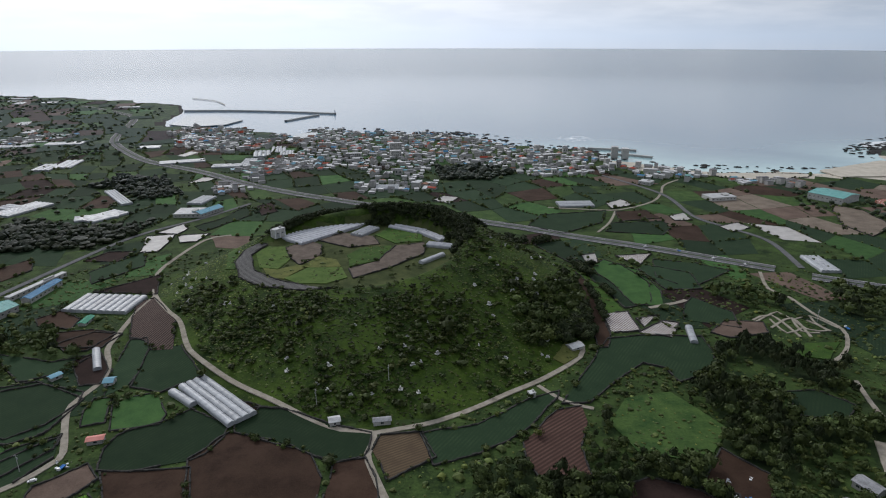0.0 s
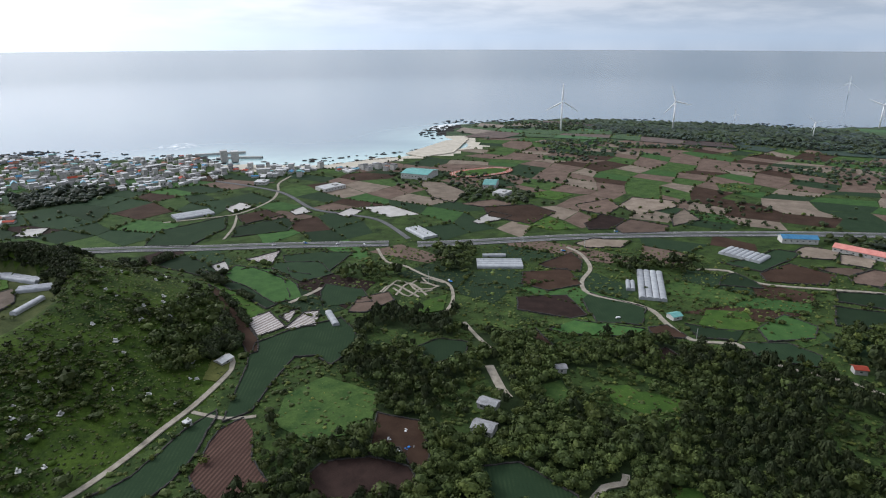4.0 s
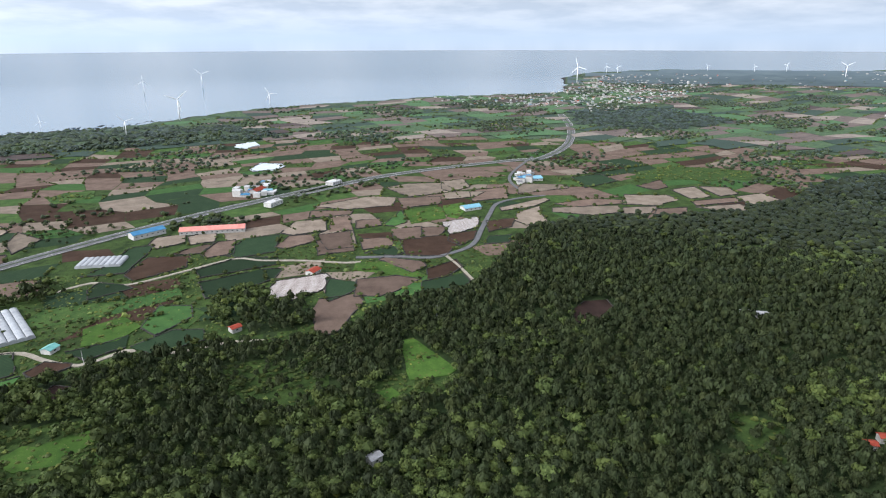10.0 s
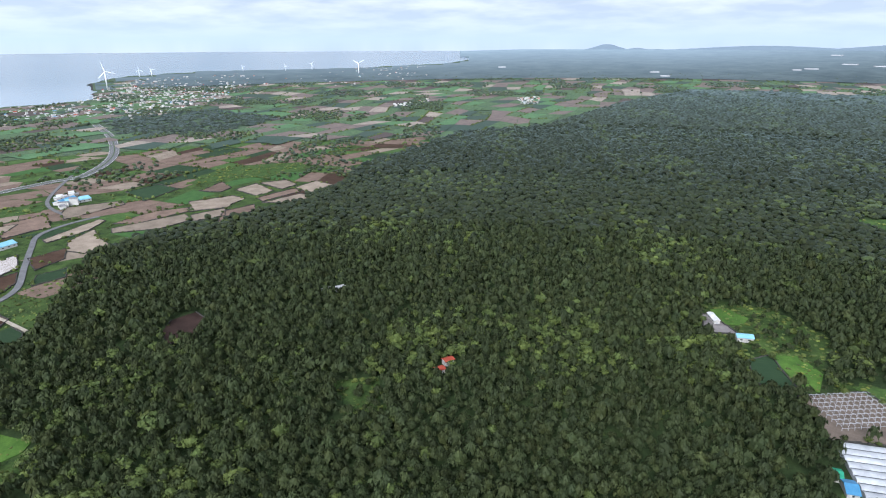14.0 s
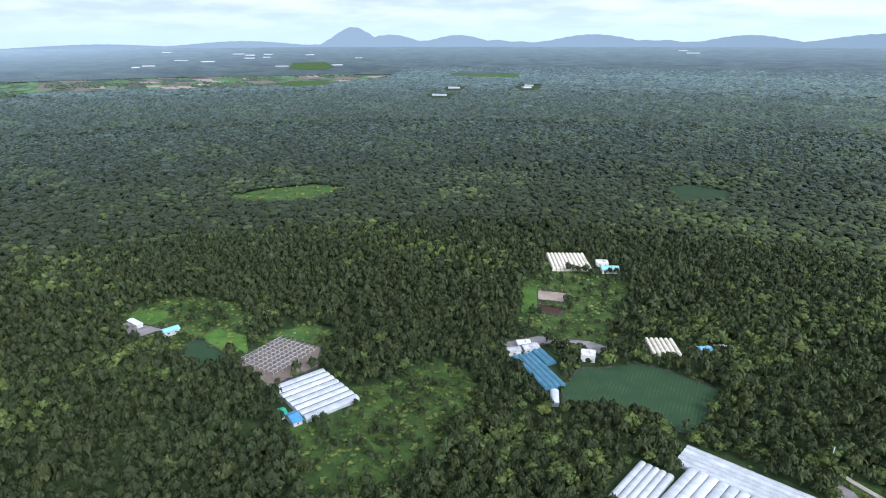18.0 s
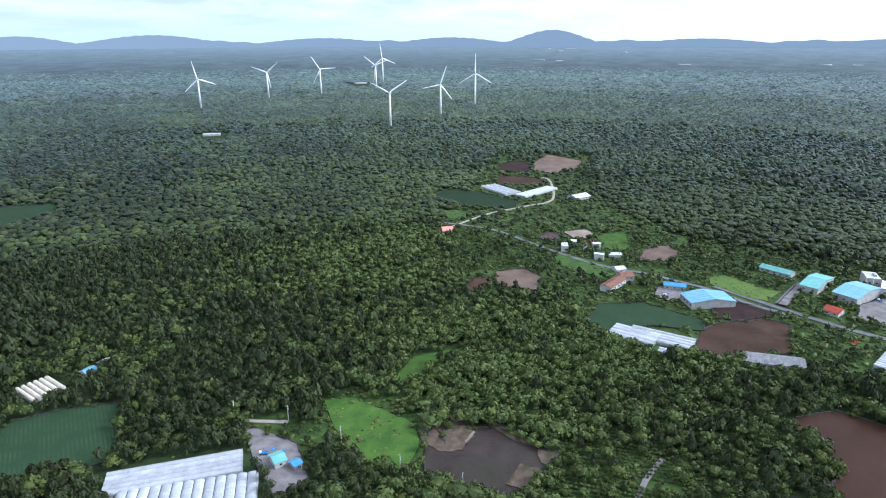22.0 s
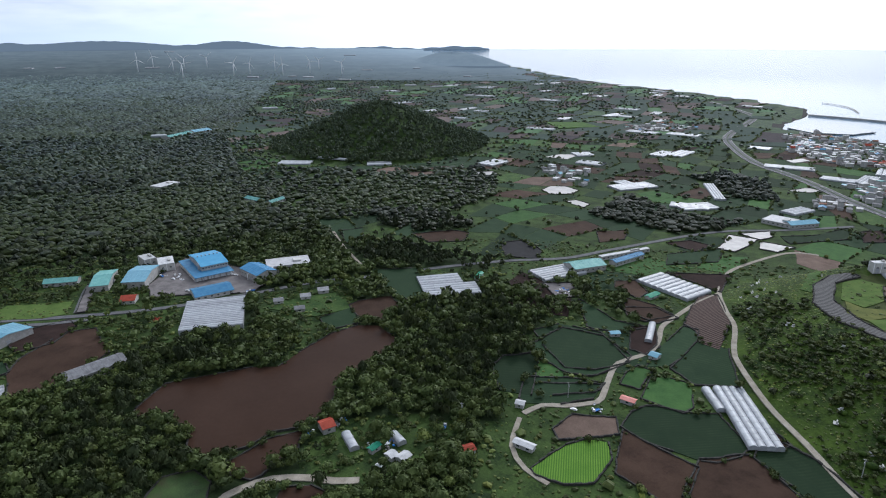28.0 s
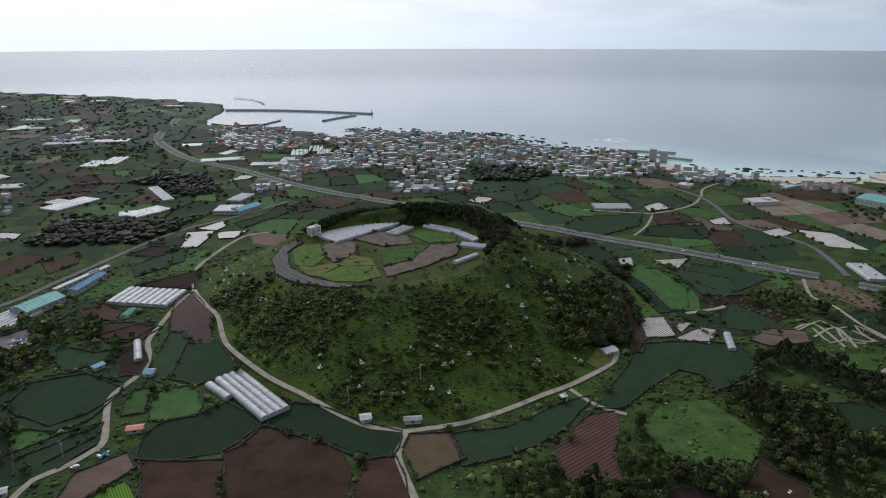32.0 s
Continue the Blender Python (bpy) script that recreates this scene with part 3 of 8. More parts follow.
def wall_mesh(w, d, h, gable):
    bm = bmesh.new()
    rise = max(0.9, min(d * 0.2, 3.2)) * 0.86 if gable else 0.0
    prof = [(-d / 2, 0), (d / 2, 0), (d / 2, h), (0, h + rise), (-d / 2, h)] if gable else [(-d / 2, 0), (d / 2, 0), (d / 2, h), (-d / 2, h)]
    ends = [[bm.verts.new((x, y, z)) for y, z in prof] for x in (-w / 2, w / 2)]
    for i in range(len(prof)):
        j = (i + 1) % len(prof)
        bm.faces.new((ends[0][i], ends[0][j], ends[1][j], ends[1][i]))
    bm.faces.new(ends[0][::-1])
    bm.faces.new(ends[1])
    bmesh.ops.recalc_face_normals(bm, faces=bm.faces[:])
    return bm_mesh("wall", bm, WALLP)


ROOFWORDS = {"TEALROOF": "teal-green metal roof", "BLUEROOF": "blue metal roof", "SKYROOF": "light blue metal roof", "PALEROOF": "pale flat roof", "GREYROOF": "weathered grey roof",
             "REDROOF": "orange-red roof", "PINKROOF": "salmon-pink roof", "BROWNROOF": "brown tiled roof", "GREENPAINT": "green sheet roof", "TARP": "blue tarpaulin cover"}
PANES = {}


def pane(w, h):
    key = (round(w, 1), round(h, 1))
    if key not in PANES:
        bm = bmesh.new()
        box(bm, -w / 2, -0.05, -h / 2, w / 2, 0.05, h / 2)
        PANES[key] = bm_mesh("window", bm, GLASS)
    return PANES[key]


def building(roofname, x, y, rot, w, d, h, windows=True):
    big = w * d > 260
    name = "warehouse" if big else ("shed" if h <= 3 else "house")
    base = thing(name, Matrix.Translation(lift(x, y)) @ Matrix.Rotation(radians(rot), 4, "Z"),
                 ("long " if w > 2.4 * d else "") + ("industrial hall" if big else "small " + name) + " with pale walls and a " + ROOFWORDS[roofname.name_tag], "building", "buildings")
    flat = roofname.name_tag == "PALEROOF" and h >= 4
    part("wall", wall_mesh(w, d, h, not flat), base)
    part("roof", roof_mesh(w, d, h, roofname.material, flat), base)
    if flat:
        bm = bmesh.new()
        box(bm, w * 0.12, -d * 0.2, h + 0.35, w * 0.3, d * 0.15, h + 1.9, 0.05)
        part("stair_head", bm_mesh("stair_head", bm, WALLP), base)
        if h >= 6:
            bm = bmesh.new()
            box(bm, -0.25, -0.2, 0, 0.25, 0.2, h)
            post = bm_mesh("pilaster", bm, WHITEPAINT)
            for i in range(int(w / 5) + 1):
                for s in (-1, 1):
                    part("pilaster", post, base, Matrix.Translation((-w / 2 + w * i / int(w / 5), s * d / 2, 0)))
            bm = bmesh.new()
            box(bm, -0.08, -1.7, 0, 0.08, 1.7, h * 0.5)
            gate = bm_mesh("shutter", bm, GREYMETAL)
            for i in range(0, int(w / 5), 2):
                part("shutter", gate, base, Matrix.Translation((-w / 2 + w * (i + 0.5) / int(w / 5), -d / 2, 0)) @ Matrix.Rotation(math.pi / 2, 4, "Z"))
    elif big:
        bm = bmesh.new()
        box(bm, -0.07, -0.5, 0.0, 0.07, 0.5, 0.16)
        seam_y, rise = d / 2 + 0.6, max(0.9, min(d * 0.2, 3.2))
        seam = bm_mesh("seam", bm, roofname.material)
        run = math.hypot(seam_y, rise)
        for i in range(int(w / 3.2) + 1):
            sx_ = -w / 2 + w * i / max(1, int(w / 3.2))
            for s in (-1, 1):
                part("seam", seam, base, Matrix.Translation((sx_, s * seam_y / 2, h + rise / 2)) @ Matrix.Rotation(-s * math.atan2(rise, seam_y), 4, "X") @ Matrix.Diagonal((1, run, 1, 1)))
    if windows:
        for k in range(max(1, int(w / 5.5))):
            px_ = -w / 2 + (k + 0.5) * w / max(1, int(w / 5.5))
            for s in (-1, 1):
                part("window", pane(min(1.8, w * 0.2), 1.1), base, Matrix.Translation((px_, s * d / 2, h * 0.55)))
        bm = bmesh.new()
        box(bm, -0.06, -0.7 if not big else -1.8, 0, 0.06, 0.7 if not big else 1.8, min(2.1, h * 0.75) if not big else min(4.0, h * 0.7))
        part("door", bm_mesh("door", bm, GREYMETAL), base, Matrix.Translation((w / 2, 0, 0)))
    u = Vector((math.cos(radians(rot)), math.sin(radians(rot))))
    v = Vector((-u.y, u.x))
    a, b, c = u * (w / 2 + 3), v * (d / 2 + 3), Vector((x, y))
    KEEP_OUT.append([tuple(c + a + b), tuple(c - a + b), tuple(c - a - b), tuple(c + a - b)])
    return base


class Roof:
    def __init__(self, tag, material):
        self.name_tag, self.material = tag, material


CREAM = mat("cream_cover", (0.40, 0.36, 0.29), (0.58, 0.53, 0.45), 4, 0.7, 0.1, 0.5)

SLATE = mat("slate_blue_roof", (0.040, 0.105, 0.155), (0.070, 0.160, 0.225), 5, 0.5, 0.05, 0.4)

# what grows or lies in the fields
ROOFS = {n: Roof(n, m) for n, m in (("TEALROOF", TEALROOF), ("BLUEROOF", BLUEROOF), ("SKYROOF", SKYROOF), ("PALEROOF", PALEROOF), ("GREYROOF", GREYROOF), ("REDROOF", REDROOF),
         ("PINKROOF", PINKROOF), ("BROWNROOF", BROWNROOF), ("GREENPAINT", GREENPAINT), ("TARP", TARP))}
K = {
    "CROP": ("dense dark green crop in a walled field", CROP),
    "BRIGHTCROP": ("mid-green crop in a walled field", mat("mid_green_crop", (0.030, 0.075, 0.022), (0.055, 0.115, 0.032), 10, 0.88, 0.5, 0.8, vary=0.15)),
    "BRIGHT": ("bright green grass plot", BRIGHT),
    "GRASSB": ("light green meadow with rough grass", mat("meadow", (0.022, 0.050, 0.014), (0.060, 0.100, 0.026), 12, 0.88, 0.8, 1.8, vary=0.15)),
    "SOIL": ("bare red-brown ploughed field", SOIL),
    "DARKSOIL": ("dark freshly turned field", DARKSOIL),
    "MIDSOIL": ("bare brown field", MIDSOIL),
    "TAN": ("dry pale brown fallow field", TAN),
    "OLIVE": ("olive weedy plot", OLIVE),
    "OLIVEB": ("yellow-green weedy plot", mat("yellow_green", (0.055, 0.095, 0.022), (0.095, 0.14, 0.038), 9, 0.95, 0.4, 0.9)),
    "ROWS": ("dark field with mulched rows", ROWS),
    "MIDROWS": ("brown field with fine furrows", mat("furrows", (0.085, 0.060, 0.040), (0.13, 0.095, 0.06), 10, 0.95, 0.4, 0.8, wave=2.0, wave_to=(0.075, 0.055, 0.035), turn=60)),
    "SOILROWS": ("red-brown field with curved furrows", mat("red_furrows", (0.070, 0.040, 0.032), (0.11, 0.066, 0.052), 10, 0.95, 0.4, 0.8, wave=2.4, wave_to=(0.05, 0.03, 0.025), turn=50)),
    "NETROWS": ("grey terraced beds under netting", mat("grey_beds", (0.028, 0.027, 0.026), (0.055, 0.053, 0.052), 8, 0.8, 0.3, 0.8, wave=2.8, wave_to=(0.13, 0.127, 0.124), turn=75)),
    "LAWNROWS": ("bright green plot with darker rows", mat("green_rows", (0.085, 0.175, 0.022), (0.13, 0.235, 0.035), 10, 0.95, 0.4, 0.8, wave=1.3, wave_to=(0.055, 0.125, 0.020), turn=-40)),
    "MULCH": ("field with white plastic mulch strips", MULCH),
    "MULCH2": ("brown field with pale mulch strips", mat("pale_mulch", (0.44, 0.40, 0.38), (0.58, 0.54, 0.52), 8, 0.6, 0.2, 0.7, wave=2.4, wave_to=(0.12, 0.085, 0.07), turn=15)),
    "MULCHP": ("reservoir pond with pale blue water and a white liner", mat("pale_pool", (0.42, 0.48, 0.52), (0.58, 0.63, 0.66), 14, 0.3, 0.05, 1.0)),
    "PLASTIC": ("field under white plastic sheet", PLASTIC),
    "MUD": ("pond of still brown muddy water", MUD),
    "DRAINED": ("half-drained pond with dark still water", mat("dark_pond", (0.026, 0.020, 0.017), (0.044, 0.034, 0.029), 14, 0.3, 0.04, 1.5, spec=0.06, wear=(0.034, 0.034, 0.022))),
    "PONDGREEN": ("pond with water under green weed", mat("pond_weed", (0.022, 0.042, 0.014), (0.05, 0.085, 0.025), 16, 0.5, 0.1, 0.9, wear=(0.05, 0.035, 0.025))),
    "TRACK": ("sports field with a red running track", mat("sports_field", (0.10, 0.17, 0.05), (0.16, 0.22, 0.07), 14, 0.9, 0.2, 0.9)),
    "LAGOON": ("shallow lagoon of still pale water", mat("lagoon_water", (0.10, 0.13, 0.14), (0.16, 0.19, 0.20), 30, 0.15, 0.02, 4.0, spec=0.5)),
    "SAND": ("pale dry sand", SAND),
    "GRAVEL": ("grey gravel yard", GRAVEL),
    "FRAMESOIL": ("grey-brown bare plot under greenhouse frames", mat("plot_soil", (0.085, 0.068, 0.055), (0.15, 0.12, 0.1), 9, 0.9, 0.3, 0.8)),
    "BLACKNET": ("black shaded nursery plot", mat("black_net", (0.012, 0.012, 0.013), (0.022, 0.022, 0.024), 8, 0.8, 0.3, 0.6)),
    "JUNKYARD": ("gravel scrap yard", GRAVEL),
}
GRASSB = K["GRASSB"]

# ---- roads ----
road(CONCRETE, 4, (-26, 247), (-38, 276), (-42, 290), (-40, 309), (-60, 312), (-82, 323), (-105, 338), (-140, 360), (-175, 391), (-188, 408), (-205, 440), (-226, 466), (-255, 508), (-272, 547), (-281, 586), (-271, 672), (-247, 691))
road(CONCRETE, 4, (-40, 309), (-19, 315), (-3, 321), (22, 336), (44, 352), (60, 363), (79, 379), (99, 400), (104, 416), (101, 421))
road(CONCRETE, 3, (63, 361), (78, 342), (94, 334))
road(CONCRETE, 4, (-231, 240), (-230, 256), (-221, 266), (-213, 281), (-212, 291), (-227, 319), (-234, 338), (-230, 367), (-237, 390), (-249, 412), (-253, 436), (-257, 474), (-255, 508))
road(CONCRETE, 3, (-229, 235), (-212, 212), (-193, 204), (-177, 205))
road(CONCRETE, 3.5, (142, 814), (187, 805), (234, 802), (290, 842), (321, 892), (343, 945), (380, 986))
road(ASPHALT, 6, (264, 1021), (321, 892), (323, 770), (348, 717), (369, 666), (359, 581))
road(CONCRETE, 3, (229, 796), (208, 744), (183, 701))
road(CONCRETE, 3, (308, 507), (310, 471), (316, 444), (304, 418), (288, 400), (272, 389))
road(CONCRETE, 3, (312, 571), (299, 528), (308, 507))
road(CONCRETE, 3, (278, 367), (271, 341), (267, 320))
road(CONCRETE, 6, (250, 300), (237, 271), (234, 260))
road(CONCRETE, 2, (253, 461), (273, 471), (276, 431))
road(CONCRETE, 2, (261, 447), (287, 465), (284, 431))
road(CONCRETE, 2, (287, 465), (288, 445), (303, 442), (297, 461))
road(CONCRETE, 1.6, (254, 458), (281, 477), (286, 462), (304, 469), (314, 446))
road(CONCRETE, 1.6, (268, 463), (269, 438), (286, 447))
road(CONCRETE, 1.6, (286, 462), (282, 441), (295, 438))
road(CONCRETE, 1.6, (304, 469), (301, 455), (305, 441))
road(CONCRETE, 4, (485, 455), (481, 430), (457, 394), (422, 373), (406, 348), (420, 313), (422, 292), (410, 269), (402, 241), (423, 218), (420, 211))
road(CONCRETE, 3, (413, 207), (419, 177), (434, 140), (434, 116))
road(CONCRETE, 4, (540, 330), (562, 309), (556, 273), (592, 230), (625, 192), (618, 163), (616, 122), (607, 76), (609, 59))
road(ASPHALT, 6, (623, 65), (623, 17), (618, -12), (629, -33), (660, -62), (726, -80), (790, -97), (840, -113), (869, -148), (883, -189))
road(CONCRETE, 3, (623, -31), (588, -43), (548, -54))
road(ASPHALT, 5, (903, -161), (1016, -156), (1196, -227))
road(CONCRETE, 4, (176, 485), (206, 497), (213, 502))
road(CONCRETE, 4, (202, 163), (219, 168), (229, 164), (236, 168))
road(CONCRETE, 3, (-237, -253), (-240, -241), (-248, -223))
road(CONCRETE, 3.5, (-661, -304), (-731, -286), (-783, -257), (-836, -231), (-942, -265), (-962, -285))
road(ASPHALT, 5, (-669, -322), (-667, -255), (-638, -197), (-622, -166), (-599, -111), (-595, -64), (-588, -40), (-578, -7), (-559, 24), (-548, 53))
road(ASPHALT, 6, (-590, -5), (-559, 52), (-533, 113), (-518, 182), (-508, 239), (-483, 299), (-464, 362), (-438, 423), (-407, 475), (-396, 526), (-383, 589), (-370, 647), (-351, 699), (-307, 762), (-267, 835))
road(ASPHALT, 4, (-570, 47), (-620, 62), (-634, 69))
road(CONCRETE, 3, (-643, 330), (-579, 310), (-507, 294))
road(CONCRETE, 5, (-245, 43), (-268, 63), (-272, 77), (-269, 94), (-258, 109), (-248, 118), (-240, 129))
road(GRAVEL, 3, (-255, -23), (-287, -21), (-309, -15))
road(CONCRETE, 3, (-886, 2253), (-788, 2193), (-716, 2085))
highway(ASPHALT, 19, (-1144, 2018), (-960, 1877), (-863, 1763), (-778, 1507), (-722, 1367), (-637, 1246), (-541, 1138), (-422, 1055), (-313, 961), (-235, 904), (-158, 859), (99, 719))
highway(ASPHALT, 19, (99, 719), (152, 685), (218, 649), (280, 611), (331, 579))
highway(ASPHALT, 19, (356, 558), (399, 534), (521, 475), (647, 399), (773, 309), (890, 207), (977, 121))
highway(ASPHALT, 19, (901, 181), (1028, 60), (1116, -86), (1164, -191), (1186, -246), (1354, -335), (1634, -406), (1886, -438))

# ---- fields and ponds ----
field(K["CROP"], (-282, 300), (-291, 312), (-295, 348), (-267, 361), (-236, 352), (-232, 338), (-235, 309), (-249, 299))
field(K["CROP"], (-244, 251), (-260, 272), (-240, 295), (-223, 306), (-216, 286), (-224, 266), (-238, 251))
field(K["CROP"], (-230, 383), (-238, 424), (-225, 423), (-217, 409), (-210, 364), (-219, 351))
field(K["CROP"], (-214, 407), (-191, 405), (-171, 378), (-163, 368), (-185, 354), (-206, 360))
field(K["BRIGHTCROP"], (-199, 347), (-187, 351), (-171, 328), (-171, 318), (-196, 312), (-207, 338))
field(K["BRIGHTCROP"], (-222, 331), (-223, 344), (-213, 346), (-204, 320), (-216, 316))
field(K["CROP"], (-183, 311), (-169, 318), (-157, 332), (-130, 317), (-129, 304), (-134, 290), (-140, 285), (-166, 276), (-184, 277), (-189, 293), (-188, 306))
field(K["CROP"], (-123, 319), (-116, 332), (-98, 330), (-75, 320), (-44, 309), (-44, 295), (-46, 288), (-61, 283), (-76, 291), (-98, 303), (-120, 309))
field(K["SOIL"], (-138, 284), (-128, 303), (-123, 309), (-97, 298), (-75, 289), (-66, 270), (-66, 245), (-124, 242))
field(K["SOIL"], (-181, 273), (-137, 277), (-123, 242), (-160, 240))
field(K["SOIL"], (-59, 281), (-43, 285), (-36, 270), (-32, 247), (-59, 245))
field(K["MIDROWS"], (-36, 306), (-13, 309), (-5, 287), (-29, 269), (-39, 293))
field(K["CROP"], (-11, 309), (21, 317), (54, 343), (74, 353), (71, 344), (47, 311), (20, 291), (-3, 282))
field(K["SOILROWS"], (47, 300), (71, 331), (86, 335), (86, 319), (78, 297), (78, 274), (51, 272), (47, 288))
field(K["CROP"], (79, 342), (127, 426), (154, 432), (197, 430), (196, 406), (190, 386), (158, 366), (155, 384), (142, 391), (121, 371), (96, 343))
field(K["MULCH"], (134, 472), (155, 477), (155, 443), (132, 440))
field(K["MULCH"], (155, 440), (179, 459), (190, 456), (176, 431))
field(K["MULCH"], (159, 464), (179, 470), (161, 450))
field(K["SOIL"], (130, 565), (134, 551), (130, 438), (123, 417), (116, 417), (120, 473))
field(K["BRIGHT"], (133, 569), (142, 552), (152, 480), (135, 477))
field(K["CROP"], (146, 582), (179, 591), (192, 543), (180, 498), (156, 488), (143, 553))
field(K["ROWS"], (-254, 462), (-266, 497), (-252, 499), (-211, 442), (-198, 405), (-214, 408), (-226, 423), (-240, 430))
field(K["SOIL"], (-333, 463), (-321, 480), (-299, 463), (-296, 446), (-324, 451))
field(K["SOIL"], (-300, 438), (-276, 443), (-251, 436), (-256, 415), (-287, 415))
field(K["DARKSOIL"], (-263, 393), (-252, 407), (-234, 382), (-230, 364), (-242, 362))
field(K["DARKSOIL"], (-315, 521), (-280, 557), (-275, 562), (-257, 513), (-273, 518))
field(K["PLASTIC"], (-324, 629), (-342, 684), (-314, 692), (-309, 660), (-308, 634))
field(K["PLASTIC"], (-337, 700), (-320, 735), (-308, 716), (-311, 695))
field(K["PLASTIC"], (-307, 688), (-275, 697), (-279, 668), (-295, 663))
field(K["PLASTIC"], (-14, 854), (0, 878), (22, 869), (8, 836))
field(K["PLASTIC"], (227, 836), (252, 856), (263, 826), (228, 810))
field(K["PLASTIC"], (292, 771), (315, 785), (314, 754), (292, 751))
field(K["PLASTIC"], (338, 725), (365, 740), (371, 720), (343, 703))
field(K["PLASTIC"], (136, 615), (161, 624), (158, 598), (142, 589))
field(K["MULCH"], (183, 618), (221, 624), (197, 589))
field(K["CROP"], (128, 775), (214, 795), (196, 743), (142, 699), (107, 729))
field(K["CROP"], (212, 739), (274, 747), (273, 719), (256, 692), (196, 706))
field(K["SOIL"], (229, 791), (268, 798), (277, 762), (223, 749))
field(K["CROP"], (219, 605), (257, 594), (281, 574), (228, 532), (207, 558))
field(K["CROP"], (150, 562), (103, 652), (131, 673), (143, 635))
field(K["OLIVE"], (79, 394), (91, 416), (101, 410), (97, 400), (86, 389))
field(K["NETROWS"], (-176, 567), (-186, 553), (-187, 527), (-173, 494), (-146, 471), (-115, 461), (-93, 464), (-113, 471), (-141, 485), (-163, 505), (-176, 539), (-169, 568))
field(K["BRIGHT"], (-194, 519), (-229, 642), (-200, 574), (-184, 514))
field(K["BRIGHTCROP"], (147, 578), (167, 603), (193, 572), (197, 524), (189, 494), (166, 494), (158, 547))
field(K["CROP"], (205, 589), (240, 568), (237, 529), (205, 528), (196, 577))
field(K["CROP"], (209, 491), (221, 506), (242, 476), (236, 448), (199, 463))
field(K["MIDSOIL"], (211, 439), (230, 459), (258, 456), (253, 438), (222, 431))
field(K["BRIGHT"], (255, 404), (274, 420), (299, 421), (277, 396))
field(K["CROP"], (391, 342), (407, 348), (421, 300), (391, 282), (368, 306))
field(K["BRIGHTCROP"], (327, 316), (354, 316), (386, 275), (368, 273), (332, 302))
field(K["DARKSOIL"], (348, 379), (385, 358), (375, 333), (369, 320), (354, 323), (332, 360))
field(K["SOIL"], (394, 423), (434, 404), (416, 370), (382, 376), (374, 403))
field(K["SOIL"], (423, 431), (474, 437), (464, 413), (441, 394), (424, 417))
field(K["CROP"], (422, 260), (434, 240), (447, 227), (428, 221), (410, 240))
field(K["SOIL"], (392, 273), (407, 268), (404, 248), (398, 247), (384, 262))
field(K["DARKSOIL"], (352, 253), (374, 244), (371, 227), (352, 235))
field(K["BRIGHT"], (432, 254), (460, 266), (482, 245), (464, 224), (440, 232))
field(K["BRIGHTCROP"], (463, 222), (503, 223), (502, 197), (481, 189), (449, 206))
field(K["CROP"], (429, 215), (455, 195), (455, 172), (438, 166), (416, 194))
field(K["CROP"], (542, 303), (561, 302), (556, 280), (547, 266), (522, 293))
field(K["SOIL"], (582, 286), (630, 284), (634, 243), (602, 236), (568, 272))
field(K["CROP"], (614, 315), (665, 317), (673, 295), (642, 291), (589, 291), (581, 327))
field(K["TAN"], (677, 301), (703, 303), (714, 274), (684, 265), (663, 287))
field(K["TAN"], (705, 267), (729, 242), (686, 232), (675, 255))
field(K["MIDSOIL"], (660, 252), (679, 231), (645, 234), (640, 264))
field(K["MIDSOIL"], (642, 232), (682, 227), (688, 209), (641, 199), (631, 223))
field(K["CROP"], (637, 203), (695, 199), (706, 163), (647, 156), (629, 188))
field(K["TAN"], (715, 161), (761, 154), (773, 118), (723, 110), (707, 146))
field(K["MIDSOIL"], (662, 157), (701, 150), (707, 123), (681, 118), (657, 143))
field(K["TAN"], (700, 118), (721, 108), (718, 78), (659, 68), (651, 98))
field(K["CROP"], (592, 220), (629, 188), (626, 150), (605, 146), (572, 209))
field(K["CROP"], (558, 206), (590, 159), (592, 137), (563, 140), (521, 188))
field(K["MULCH2"], (525, 138), (558, 134), (575, 91), (565, 86), (534, 89), (506, 119))
field(K["BRIGHT"], (293, 234), (304, 224), (324, 192), (316, 187), (300, 194), (288, 217))
field(K["PLASTIC"], (463, 593), (510, 616), (518, 587), (491, 581), (463, 582))
field(K["TAN"], (504, 458), (533, 459), (560, 429), (533, 420), (503, 441))
field(K["TAN"], (675, 539), (727, 559), (756, 513), (733, 492), (660, 497))
field(K["MIDSOIL"], (632, 577), (690, 573), (669, 537), (624, 518), (616, 557))
field(K["DARKSOIL"], (573, 508), (619, 523), (626, 490), (582, 473), (558, 487))
field(K["MIDSOIL"], (590, 475), (632, 485), (646, 441), (622, 429), (578, 452))
field(K["TAN"], (684, 463), (730, 476), (702, 434), (653, 437))
field(K["BRIGHT"], (504, 556), (561, 573), (547, 499), (519, 511))
field(K["BRIGHT"], (605, 665), (659, 660), (669, 622), (627, 616))
field(K["TAN"], (532, 825), (558, 797), (548, 726), (499, 688), (492, 732))
field(K["MIDSOIL"], (506, 672), (553, 667), (562, 629), (519, 640))
field(K["SOIL"], (519, 640), (578, 612), (578, 568), (514, 545), (497, 602))
field(K["SAND"], (452, 1036), (536, 1038), (617, 1029), (596, 1004), (509, 988), (460, 1001))
field(K["SAND"], (651, 1053), (804, 1136), (862, 1131), (732, 1009), (656, 1004))
field(K["GRASSB"], (903, 535), (935, 527), (945, 490), (903, 472), (869, 509))
field(K["MULCHP"], (1100, 296), (1162, 290), (1149, 243), (1103, 244), (1078, 283))
field(K["MULCHP"], (1342, 386), (1399, 372), (1372, 343), (1320, 354))
